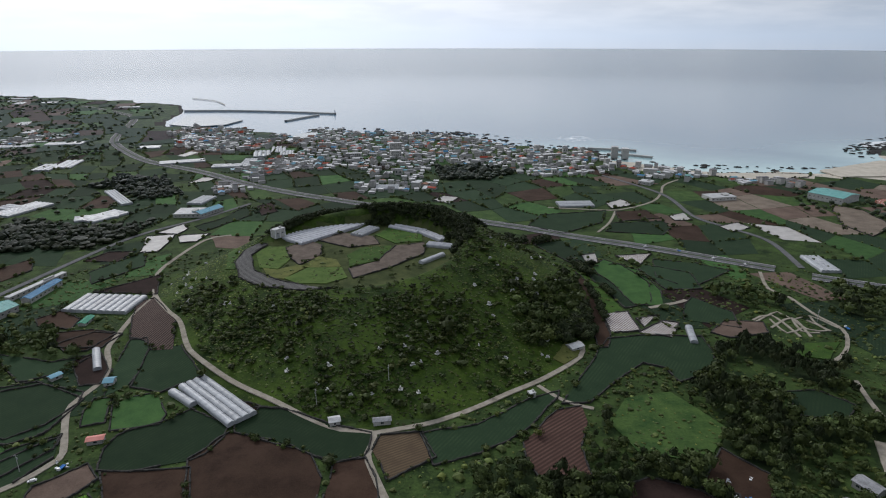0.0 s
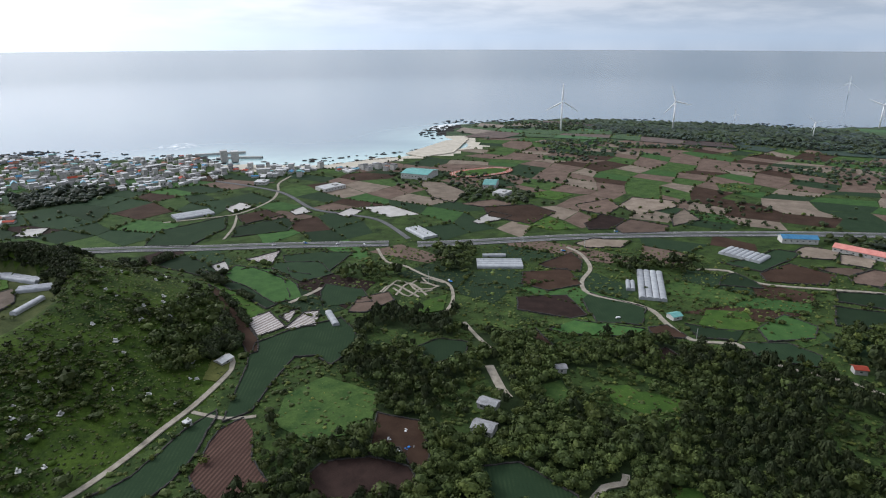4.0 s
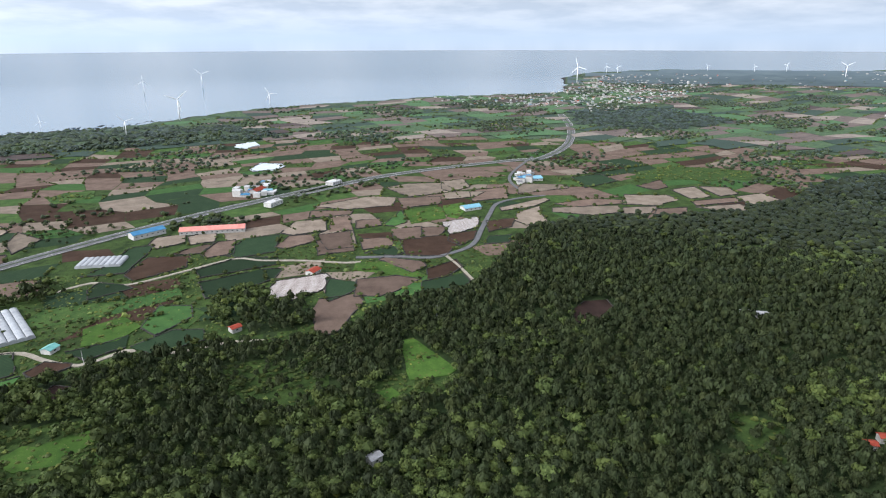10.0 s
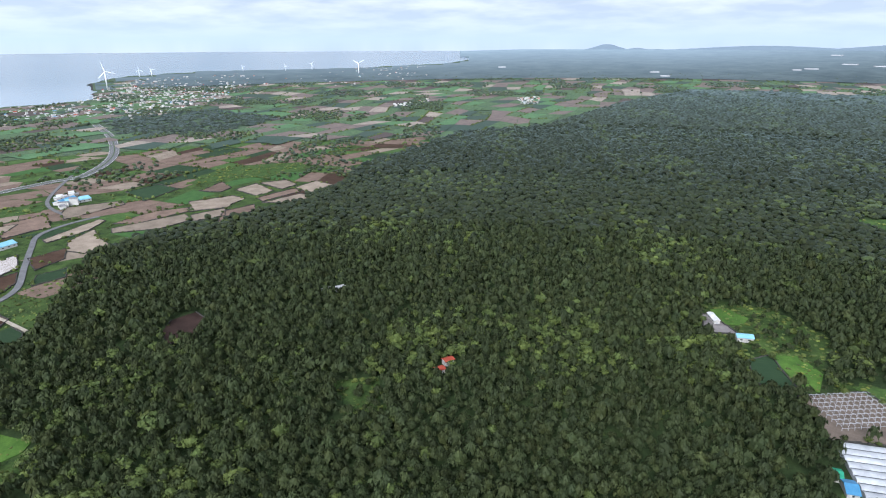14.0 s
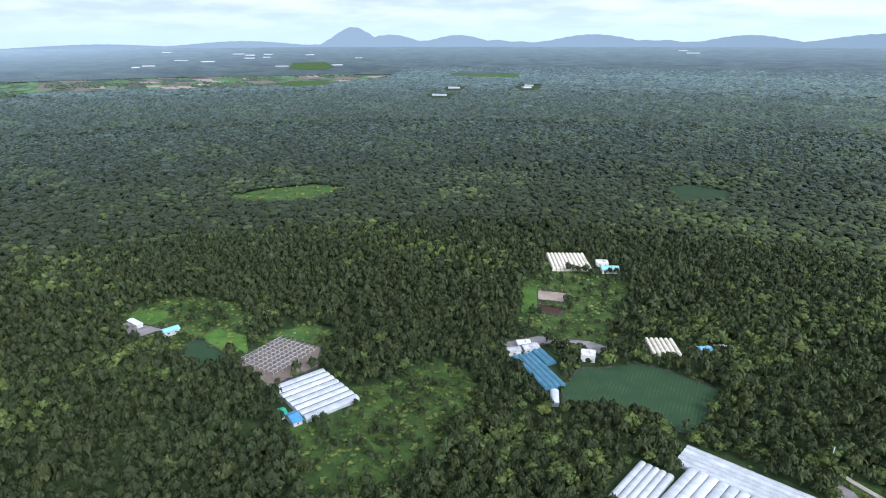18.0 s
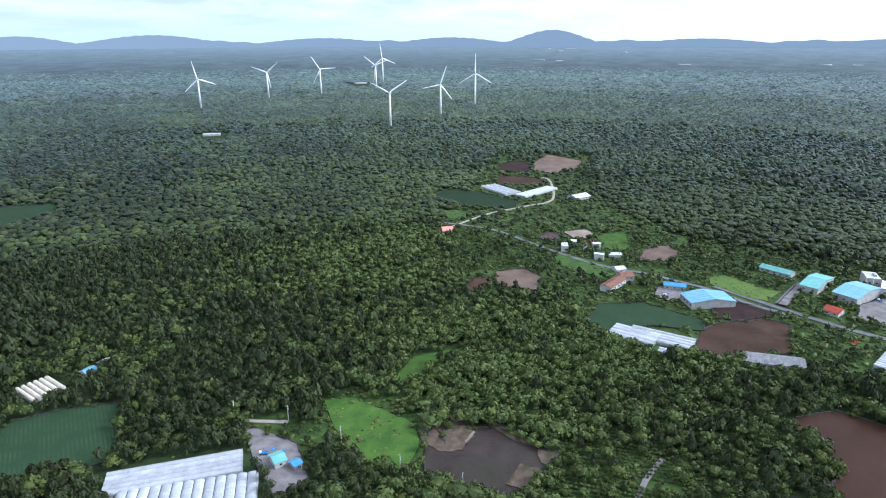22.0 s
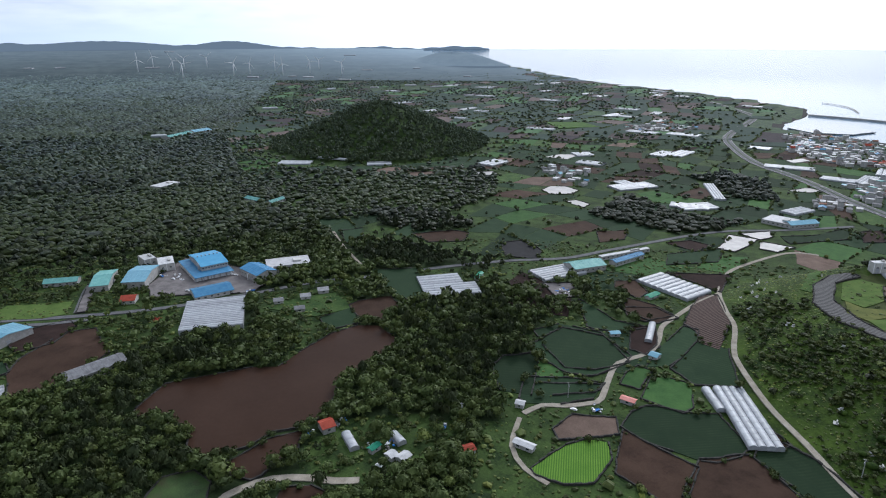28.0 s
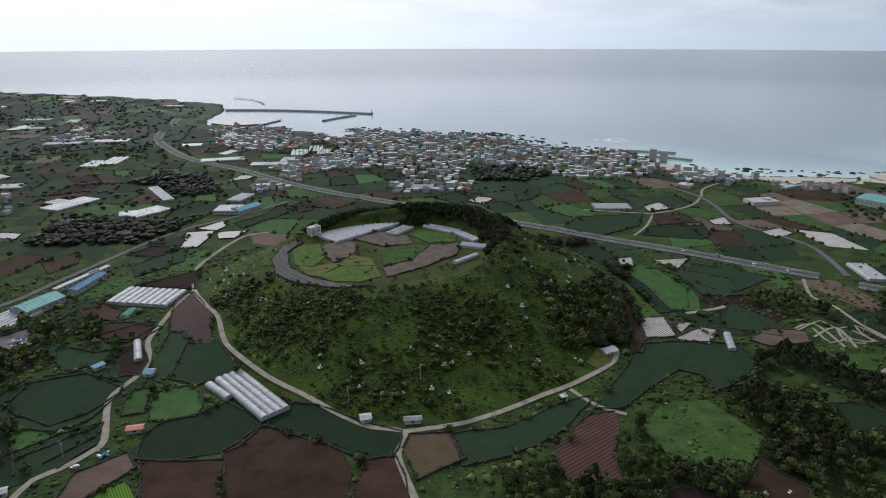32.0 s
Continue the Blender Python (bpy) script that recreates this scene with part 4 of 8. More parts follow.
field(K["MIDSOIL"], (488, 90), (511, 87), (522, 56), (505, 49), (447, 65), (440, 79))
field(K["MIDSOIL"], (518, 56), (558, 57), (566, 21), (557, -2), (529, 20), (518, 34))
field(K["BRIGHT"], (584, 63), (606, 62), (608, 24), (568, -6), (558, 1), (574, 32))
field(K["MIDSOIL"], (614, 39), (620, 34), (606, -5), (593, -8), (576, 6))
field(K["SOIL"], (584, -10), (609, -40), (588, -45), (564, -28), (553, -10))
field(K["CROP"], (550, -5), (569, -44), (549, -49), (536, -42), (525, -5))
field(K["CROP"], (515, 82), (562, 88), (552, 59), (531, 59), (508, 78))
field(K["SOIL"], (680, 19), (694, -31), (666, -46), (625, -29), (629, 11))
field(K["SOIL"], (697, -38), (711, -71), (681, -65), (659, -48), (675, -36))
field(K["MIDSOIL"], (723, 30), (732, -5), (686, -4), (683, 26))
field(K["MIDSOIL"], (727, -7), (731, -39), (695, -25), (693, -8))
field(K["MIDSOIL"], (685, 65), (689, 34), (662, 26), (649, 59))
field(K["MIDSOIL"], (702, 117), (715, 80), (647, 70), (634, 106))
field(K["MIDSOIL"], (778, 111), (783, 88), (723, 78), (719, 105))
field(K["MIDSOIL"], (812, 140), (812, 87), (792, 88), (781, 138))
field(K["TAN"], (946, 45), (969, 12), (974, -39), (916, -60), (887, 10))
field(K["TAN"], (837, 138), (888, 68), (879, 30), (836, 36), (820, 94))
field(K["TAN"], (918, -41), (910, -102), (881, -85), (867, -43))
field(K["MIDSOIL"], (876, 26), (882, -34), (844, -33), (823, 17))
field(K["BRIGHT"], (811, 15), (825, -32), (770, -37), (748, 6))
field(K["BRIGHT"], (829, -37), (847, -67), (815, -68), (769, -52), (778, -40))
field(K["BRIGHTCROP"], (741, 41), (808, 21), (754, 13), (738, 28))
field(K["MULCH"], (749, -31), (772, -80), (725, -72), (701, -40))
field(K["CROP"], (637, 56), (656, 26), (632, 16), (626, 25))
field(K["SOIL"], (751, -88), (762, -124), (728, -116), (709, -87))
field(K["CROP"], (662, -76), (689, -85), (692, -111), (667, -104))
field(K["TAN"], (817, -115), (866, -184), (854, -188), (825, -163), (803, -116))
field(K["TAN"], (755, -125), (789, -134), (820, -168), (784, -163), (742, -164), (734, -136))
field(K["TAN"], (934, -159), (961, -171), (949, -233), (928, -232), (899, -154))
field(K["TAN"], (811, -187), (814, -211), (818, -275), (786, -271), (774, -229), (792, -183))
field(K["MIDSOIL"], (834, -196), (858, -251), (848, -290), (830, -285), (817, -219))
field(K["TAN"], (880, -308), (874, -366), (848, -372), (819, -333), (828, -288))
field(K["TAN"], (808, -282), (813, -329), (778, -313), (778, -273))
field(K["MIDSOIL"], (799, -323), (804, -367), (778, -356), (750, -293))
field(K["MIDSOIL"], (937, -345), (974, -395), (928, -389), (912, -366))
field(K["TAN"], (908, -389), (926, -431), (866, -428), (854, -395))
field(K["TAN"], (926, -439), (918, -481), (877, -475), (865, -444))
field(K["MIDSOIL"], (839, -390), (855, -458), (832, -457), (814, -387))
field(K["TAN"], (806, -383), (818, -447), (794, -453), (777, -417))
field(K["GRASSB"], (996, -347), (1093, -459), (1040, -574), (980, -550), (971, -468), (984, -417))
field(K["GRASSB"], (965, -67), (1019, -107), (994, -149), (961, -136))
field(K["CROP"], (1006, -260), (1024, -312), (974, -323), (931, -262))
field(K["DARKSOIL"], (478, -132), (496, -146), (498, -166), (479, -167), (454, -150), (455, -127))
field(K["BRIGHT"], (427, 14), (432, 4), (386, -26), (378, -20), (373, 6))
field(K["BRIGHT"], (354, 30), (362, 19), (346, 7), (338, 21))
field(K["MULCHP"], (1370, 391), (1407, 358), (1360, 336), (1325, 370))
field(K["MULCHP"], (1112, 298), (1165, 282), (1130, 236), (1085, 247), (1087, 284))
field(K["BRIGHT"], (247, 147), (257, 139), (248, 120), (232, 113), (223, 129))
field(K["FRAMESOIL"], (105, -405), (78, -441), (47, -422), (47, -394), (76, -371))
field(K["BRIGHT"], (140, -448), (127, -461), (106, -447), (100, -422), (112, -420))
field(K["CROP"], (148, -428), (141, -447), (112, -416), (120, -399), (132, -403))
field(K["BRIGHT"], (208, -495), (200, -507), (180, -501), (177, -486), (190, -474))
field(K["GRAVEL"], (209, -478), (205, -484), (173, -466), (191, -452))
field(K["GRASSB"], (85, -444), (63, -461), (39, -444), (54, -432))
field(K["GRASSB"], (215, -892), (176, -931), (94, -959), (52, -933), (91, -863), (162, -862))
field(K["CROP"], (-440, -880), (-471, -888), (-516, -844), (-488, -796), (-419, -795))
field(K["GRASSB"], (354, -2527), (328, -2652), (180, -2615), (173, -2499), (286, -2423))
field(K["CROP"], (-119, -348), (-137, -369), (-162, -368), (-177, -372), (-198, -357), (-214, -336), (-218, -328), (-198, -314), (-192, -302), (-180, -290), (-168, -296), (-160, -311), (-133, -323), (-113, -327))
field(K["TAN"], (-143, -511), (-166, -502), (-157, -483), (-138, -491))
field(K["SOIL"], (-135, -480), (-154, -470), (-145, -458), (-134, -464))
field(K["BRIGHT"], (-130, -518), (-143, -517), (-129, -467), (-117, -469))
field(K["GRAVEL"], (-230, -243), (-234, -234), (-233, -206), (-209, -178), (-193, -188), (-212, -217))
field(K["GRAVEL"], (-91, -414), (-120, -422), (-153, -410), (-170, -396), (-156, -391), (-128, -407), (-116, -408), (-96, -397))
field(K["CROP"], (-786, -392), (-827, -389), (-833, -343), (-806, -271), (-767, -269), (-757, -329), (-766, -373))
field(K["GRASSB"], (-724, -346), (-733, -312), (-698, -306), (-683, -323))
field(K["DARKSOIL"], (-1030, -382), (-1066, -359), (-1045, -328), (-996, -317), (-971, -361))
field(K["MIDSOIL"], (-1069, -331), (-1144, -328), (-1114, -256), (-1051, -251), (-998, -276), (-1015, -314))
field(K["SOIL"], (-920, -350), (-949, -347), (-956, -290), (-922, -268), (-891, -325))
field(K["MIDSOIL"], (-538, -200), (-557, -178), (-543, -157), (-510, -151), (-506, -188))
field(K["SOIL"], (-479, -211), (-511, -214), (-523, -198), (-505, -196), (-475, -204))
field(K["TAN"], (-695, -177), (-716, -155), (-699, -139), (-672, -152))
field(K["MIDSOIL"], (-666, -79), (-697, -60), (-672, -42), (-642, -54), (-631, -80))
field(K["BRIGHT"], (-694, -136), (-725, -111), (-662, -94), (-654, -122))
field(K["GRASSB"], (-613, -163), (-618, -146), (-597, -87), (-567, -105), (-588, -154))
field(K["GRAVEL"], (-564, -52), (-581, -40), (-557, -27), (-535, -36), (-543, -51))
field(K["CROP"], (-456, -92), (-502, -91), (-520, -59), (-507, -10), (-486, -9), (-478, -49), (-450, -77))
field(K["SOIL"], (-442, -9), (-483, -7), (-502, 1), (-530, 33), (-524, 53), (-475, 53), (-450, 19))
field(K["DARKSOIL"], (-534, -2), (-555, 14), (-556, 39), (-541, 42), (-518, 24), (-518, 1))
field(K["OLIVEB"], (-608, -9), (-621, 3), (-598, 47), (-573, 38), (-575, 24), (-593, -7))
field(K["GRAVEL"], (-570, 47), (-633, 66), (-623, 70), (-568, 54))
field(K["GRAVEL"], (-595, 112), (-652, 161), (-589, 195), (-543, 207), (-522, 181), (-553, 133), (-566, 108))
field(K["BRIGHT"], (-276, -215), (-286, -202), (-280, -158), (-263, -143), (-240, -138), (-236, -155), (-255, -193))
field(K["DRAINED"], (-268, -140), (-279, -142), (-297, -107), (-287, -77), (-291, -68), (-264, -71), (-239, -80), (-243, -113), (-243, -128))
field(K["TAN"], (-279, -135), (-290, -127), (-287, -117), (-274, -118), (-270, -128))
field(K["BRIGHT"], (-317, -190), (-351, -192), (-378, -166), (-350, -175), (-314, -182))
field(K["MUD"], (-379, 48), (-403, 75), (-400, 91), (-388, 130), (-378, 144), (-392, 174), (-402, 200), (-401, 222), (-390, 235), (-361, 235), (-352, 226), (-344, 195), (-336, 172), (-324, 162), (-303, 139), (-302, 125), (-308, 110), (-303, 94), (-307, 72), (-319, 64), (-337, 71), (-355, 64))
field(K["MUD"], (-297, 79), (-303, 105), (-298, 125), (-284, 115), (-281, 101), (-275, 90), (-275, 84), (-285, 77))
field(K["PONDGREEN"], (-273, 15), (-294, 36), (-306, 48), (-301, 63), (-286, 67), (-269, 57), (-257, 46), (-260, 26))
field(K["SOIL"], (-439, 237), (-442, 247), (-434, 274), (-410, 270), (-397, 238), (-406, 235), (-407, 229))
field(K["CROP"], (-432, 205), (-434, 233), (-405, 228), (-409, 200))
field(K["CROP"], (-500, 297), (-478, 333), (-419, 304), (-408, 290), (-433, 279))
field(K["MUD"], (-253, 88), (-259, 95), (-252, 107), (-237, 113), (-240, 80))
field(K["PONDGREEN"], (-258, 63), (-262, 71), (-259, 81), (-251, 77), (-250, 64))
field(K["CROP"], (-307, 328), (-302, 351), (-273, 364), (-232, 344), (-240, 317), (-254, 304), (-286, 316))
field(K["CROP"], (-285, 264), (-291, 280), (-281, 300), (-269, 291), (-244, 259), (-260, 248))
field(K["CROP"], (-250, 274), (-223, 304), (-220, 293), (-240, 258))
field(K["CROP"], (-325, 403), (-279, 392), (-256, 403), (-263, 379), (-285, 366))
field(K["SOIL"], (-290, 420), (-273, 439), (-256, 436), (-264, 410), (-278, 408))
field(K["LAWNROWS"], (-191, 208), (-193, 236), (-189, 250), (-180, 256), (-170, 246), (-164, 224), (-172, 212), (-186, 206))
field(K["MIDSOIL"], (-208, 243), (-211, 262), (-193, 280), (-182, 268), (-189, 255), (-199, 238))
field(K["BLACKNET"], (-484, 458), (-476, 486), (-438, 472), (-427, 452), (-450, 431))
field(K["SOIL"], (-574, 399), (-557, 443), (-538, 452), (-519, 428), (-539, 396))
field(K["SOIL"], (-446, 575), (-428, 606), (-409, 576), (-419, 547))
field(K["DARKSOIL"], (-370, 603), (-359, 630), (-334, 632), (-335, 601))
field(K["CROP"], (-347, 570), (-321, 631), (-303, 589), (-329, 542))
field(K["CROP"], (-301, 727), (-281, 759), (-267, 824), (-251, 774), (-283, 709))
field(K["DARKSOIL"], (-252, 817), (-239, 840), (-220, 796), (-235, 777))
field(K["MIDSOIL"], (-868, 594), (-847, 636), (-822, 615), (-839, 579))
field(K["PLASTIC"], (-798, 682), (-786, 712), (-762, 704), (-770, 673))
field(K["PLASTIC"], (-635, 680), (-643, 706), (-629, 724), (-599, 719), (-592, 694), (-610, 671))
field(K["PLASTIC"], (-567, 656), (-562, 672), (-536, 669), (-529, 649))
field(K["PLASTIC"], (-513, 1198), (-503, 1238), (-485, 1225), (-495, 1186))
field(K["PLASTIC"], (-402, 966), (-393, 1006), (-369, 996), (-379, 972))
field(K["CROP"], (-637, 338), (-632, 363), (-592, 342), (-596, 320))
field(K["JUNKYARD"], (-372, 406), (-356, 426), (-332, 408), (-339, 390))
field(K["BRIGHT"], (-1166, 1257), (-1108, 1327), (-1023, 1292), (-1073, 1199))
field(K["CROP"], (178, 216), (196, 207), (202, 172), (195, 165), (163, 193))
field(K["GRASSB"], (477, 213), (508, 209), (489, 181), (460, 186))
field(K["SOIL"], (-132, 327), (-129, 340), (-114, 334), (-118, 324))
field(K["GRASSB"], (-481, 178), (-484, 194), (-473, 239), (-436, 235), (-439, 204))
field(K["TAN"], (860, -467), (879, -511), (838, -516), (813, -461))
field(K["TAN"], (985, -41), (999, -76), (945, -82), (913, -52), (934, -40))
field(K["MIDSOIL"], (918, -82), (938, -137), (872, -131), (856, -80))
field(K["MIDSOIL"], (762, 77), (769, 48), (741, 45), (728, 73))
field(K["ROWS"], (-662, -197), (-690, -190), (-674, -172), (-649, -180))
field(K["LAGOON"], (-715, 1640), (-731, 1797), (-660, 1823), (-550, 1731), (-567, 1640), (-639, 1598))
field(K["LAGOON"], (-351, 1386), (-338, 1475), (-303, 1509), (-292, 1466), (-313, 1408), (-339, 1370))

field(K["SOIL"], (156, 292), (172, 271), (160, 243), (148, 229), (147, 243), (150, 257), (134, 262))
field(K["DARKSOIL"], (109, 269), (132, 258), (144, 240), (140, 224), (99, 238), (90, 258))
field(K["GRASSB"], (118, 344), (147, 351), (166, 314), (145, 284), (110, 293), (101, 320))
field(K["CROP"], (225, 352), (244, 354), (258, 337), (242, 321), (220, 326))
field(K["GRASSB"], (331, 324), (358, 323), (388, 277), (376, 273), (350, 295))
field(K["BRIGHT"], (294, 233), (308, 226), (304, 200), (291, 197), (286, 218))
field(K["GRASSB"], (261, 259), (276, 256), (264, 234), (250, 234), (251, 247))
field(K["SOIL"], (308, 324), (317, 324), (306, 292), (298, 291))
field(K["OLIVEB"], (-173, 546), (-167, 566), (-152, 568), (-140, 538), (-145, 510), (-161, 513))
field(K["FRAMESOIL"], (-150, 566), (-133, 586), (-119, 573), (-115, 547), (-128, 520), (-140, 538))
field(K["OLIVE"], (-157, 510), (-144, 506), (-129, 519), (-123, 509), (-134, 486), (-148, 489))
field(K["OLIVEB"], (-132, 486), (-118, 510), (-90, 511), (-82, 488), (-97, 475), (-118, 475))
field(K["OLIVE"], (-126, 515), (-115, 539), (-98, 532), (-91, 514), (-116, 512))
field(K["BRIGHT"], (-88, 544), (-76, 565), (-52, 571), (-48, 554), (-61, 530), (-82, 516))
field(K["BRIGHT"], (-68, 606), (-54, 634), (-22, 610), (-22, 587), (-47, 581))
field(K["FRAMESOIL"], (-81, 510), (-58, 529), (-46, 570), (-20, 579), (-20, 547), (-47, 513), (-74, 489))
field(K["FRAMESOIL"], (-126, 591), (-102, 612), (-72, 601), (-64, 578), (-90, 568))


def mud_bank(dz, *poly):
    """Dry bank of the drained pond, a little above its water."""
    tagged(new("mud_bank", drape(outline(poly, 3.0, 1.1), dz, BANK)), "bare grey-brown mud bank at the edge of a drained pond", "mud bank", "mud banks")


BANK = mat("mud_bank", (0.050, 0.037, 0.027), (0.115, 0.088, 0.066), 5, 0.9, 0.6, 0.7, wear=(0.040, 0.045, 0.02))
mud_bank(1.00, (-282, -142), (-293, -134), (-299, -125), (-292, -120), (-271, -119), (-271, -129))
mud_bank(1.05, (-273, -148), (-294, -154), (-282, -143), (-271, -132), (-268, -121), (-262, -127), (-263, -139))
mud_bank(1.10, (-305, -120), (-304, -112), (-296, -93), (-293, -80), (-288, -84), (-290, -97), (-296, -111))
mud_bank(1.15, (-252, -86), (-271, -84), (-272, -73), (-253, -70))
mud_bank(1.20, (-298, -139), (-298, -124), (-268, -117), (-263, -125))
mud_bank(1.25, (-287, -79), (-288, -68), (-278, -65), (-276, -74))
# ---- greenhouses ----
greenhouse("film", -143.7, 341.4, -42.8, 63.2, 19.4, 4)
greenhouse("film", -166.7, 344.8, -38.2, 24.7, 4.9, 1)
greenhouse("film", 192.5, 433.8, -101.7, 26.8, 4.9, 1)
greenhouse("film", -248.0, 395.2, -60.8, 32.9, 5.1, 1)
greenhouse("film", -291.8, 492.7, -94.6, 33.8, 56.7, 9)
greenhouse("film", 382.3, 590.4, -93.7, 43.7, 19.1, 5)
greenhouse("film", 181.4, 828.5, 3.1, 47.5, 26.8, 3)
greenhouse("net", -122.0, 619.0, -38.9, 34.0, 92.0, 20)
greenhouse("film", -80.7, 615.5, -119.7, 31.2, 11.3, 4)
greenhouse("net", -41.0, 623.0, -34.1, 36.8, 5.8, 1)
greenhouse("net", -33.5, 625.6, -30.6, 39.3, 1.8, 1)
greenhouse("net", -11.3, 602.6, -51.2, 39.7, 5.7, 3)
greenhouse("net", -2.4, 570.5, -16.3, 25.7, 10.9, 3)
greenhouse("net", -9.9, 533.4, 49.2, 29.9, 4.6, 1)
greenhouse("film", -84.9, 928.7, 3.0, 35.1, 26.6, 6)
greenhouse("film", 389.4, 455.4, -36.1, 45.7, 23.9, 4)
greenhouse("film", 400.6, 477.6, -34.0, 24.0, 5.4, 1)
greenhouse("film", 467.8, 329.3, -139.8, 70.8, 23.7, 4)
greenhouse("film", 450.5, 339.2, -139.0, 21.2, 8.1, 2)
greenhouse("film", 618.9, 326.0, -173.2, 26.9, 43.4, 8)
greenhouse("film", 45.1, -357.0, -146.6, 36.8, 48.8, 8)
greenhouse("blue", -105.7, -369.3, 104.5, 45.5, 16.2, 4)
greenhouse("blue", -114.7, -387.8, 105.0, 20.3, 8.6, 2)
greenhouse("film", -107.7, -334.8, 75.6, 16.3, 5.3, 1)
greenhouse("tan", -191.6, -580.0, 82.7, 46.6, 39.8, 10)
greenhouse("tan", -205.9, -390.5, 80.6, 27.8, 21.8, 6)
greenhouse("film", -184.6, -246.6, 132.5, 68.5, 19.0, 5)
greenhouse("film", -128.7, -248.7, 41.9, 35.5, 19.0, 5)
greenhouse("film", -154.1, -211.2, 38.9, 71.0, 68.9, 13)
greenhouse("film", -856.7, -316.6, 58.3, 62.3, 28.4, 6)
greenhouse("film", -866.4, -263.3, 159.5, 76.2, 20.4, 5)
greenhouse("film", -457.8, -35.1, 84.0, 47.1, 19.2, 4)
greenhouse("film", -454.1, -54.6, 79.8, 34.9, 21.5, 4)
greenhouse("film", -434.8, -26.1, 84.4, 16.0, 9.0, 2)
greenhouse("flat", -490.2, 137.1, 67.3, 48.4, 59.6, 16)
greenhouse("grey", -271.3, 141.4, -11.2, 15.6, 3.4, 1)
greenhouse("grey", -256.6, 164.2, -4.7, 10.9, 4.6, 1)
greenhouse("film", -436.9, 332.2, 64.9, 39.7, 24.6, 4)
greenhouse("film", -411.7, 326.0, 62.9, 51.0, 26.6, 5)
greenhouse("film", -382.1, 435.8, 78.0, 47.6, 30.3, 6)
greenhouse("film", -1067.3, 479.9, 49.3, 59.0, 30.7, 3)
greenhouse("film", -1044.9, 537.9, 29.3, 77.0, 9.6, 2)
greenhouse("film", -961.2, 594.5, 57.9, 43.6, 27.3, 3)
greenhouse("film", -561.9, 801.4, 71.9, 67.5, 34.0, 5)
greenhouse("film", -465.8, 867.0, -50.7, 98.7, 15.2, 4)
greenhouse("film", -435.6, 767.6, 62.0, 50.6, 31.2, 4)
greenhouse("film", -792.6, 957.0, 61.5, 35.3, 35.9, 5)
greenhouse("film", -339.7, 850.0, 80.5, 41.5, 21.5, 5)
greenhouse("film", -574.0, 807.8, -16.5, 47.8, 23.5, 3)
greenhouse("film", -441.9, 763.7, 26.7, 49.8, 23.8, 3)

# farms in the wooded country inland
field(K["GRASSB"], (399, -3179), (423, -3530), (259, -3590), (200, -3306), (238, -3139))
field(K["GRASSB"], (-315, -2815), (-413, -3004), (-644, -2871), (-620, -2664))
FAR_FARMS = [
    (739, -4059), (830, -4147), (641, -4125), (1122, -3207), (1088, -3290), (1026, -3627), (1577, -2749), (1445, -2613), (454, -3306), (185, -3376),
    (83, -3855), (386, -4106), (878, -3573), (1273, -4223), (2340, -2527), (-294, -2343), (-218, -2129), (-560, -2316), (-585, -2379), (-1026, -1062),
    (707, -3825), (616, -3890), (-1998, -4028), (-1956, -3810), (-4446, -1338), (-4277, -1182), (-4460, -1164), (-3529, -1099), (-3508, -977), (-4240, -760),
    (-3427, -311), (-2136, -1387), (-3579, 314), (-3570, 439), (-3426, 821), (-2811, 1093), (-2767, 1260), (-2713, 1314), (-2544, 1407), (-2281, 1199),
    (-2240, 1377), (-2228, 1548), (-2129, 1611), (-2353, 1966), (-1817, 1525), (-1870, 771), (-2887, 1732), (-2816, 1997), (-1518, 356), (-3718, 2107),
    (-4482, 1192),
]
for i, (x, y) in enumerate(FAR_FARMS):
    r = math.hypot(x, y)
    shed = greenhouse("flat", x, y, -math.degrees(math.atan2(x, y)) + 25 * math.sin(i * 2.3), 18 + r * 0.009 * (1 + 0.5 * math.sin(i * 1.7)), 10 + r * 0.004, 2 + i % 2, "far greenhouses")
    shed.location.z += far_rise(r)
    ux, uy = x / r, y / r
    w, near_, back = 20 + r * 0.014, 25 + r * 0.035, 15 + r * 0.01
    KEEP_OUT.append([(x + ux * back + uy * w, y + uy * back - ux * w), (x + ux * back - uy * w, y + uy * back + ux * w), (x - ux * near_ - uy * w * 0.6, y - uy * near_ + ux * w * 0.6), (x - ux * near_ + uy * w * 0.6, y - uy * near_ - ux * w * 0.6)])

# ---- buildings ----
building(ROOFS["TEALROOF"], -373.2, 466.1, 72.6, 35.4, 20.8, 6)
building(ROOFS["BLUEROOF"], -360.9, 517.0, 87.3, 44.1, 8.5, 5)
building(ROOFS["PALEROOF"], -374.1, 530.9, 76.9, 63.8, 5.2, 4)
building(ROOFS["PALEROOF"], -329.0, 780.4, 3.9, 33.0, 30.8, 5)
building(ROOFS["SKYROOF"], -307.9, 786.1, 65.3, 40.0, 14.8, 5)
building(ROOFS["PALEROOF"], -206.7, 216.7, 18.5, 12.0, 4.7, 3)
building(ROOFS["PALEROOF"], -238.0, 244.1, 30.2, 5.1, 4.7, 3)
building(ROOFS["PINKROOF"], -198.6, 300.6, 16.2, 8.8, 4.6, 3)
building(ROOFS["SKYROOF"], -222.7, 364.0, 8.3, 6.0, 7.1, 3)
building(ROOFS["SKYROOF"], -262.9, 370.2, 59.5, 7.3, 4.6, 3)
building(ROOFS["REDROOF"], -222.2, 188.2, 74.7, 6.6, 5.8, 4)
building(ROOFS["REDROOF"], -291.3, 136.9, 83.5, 7.6, 9.2, 4)
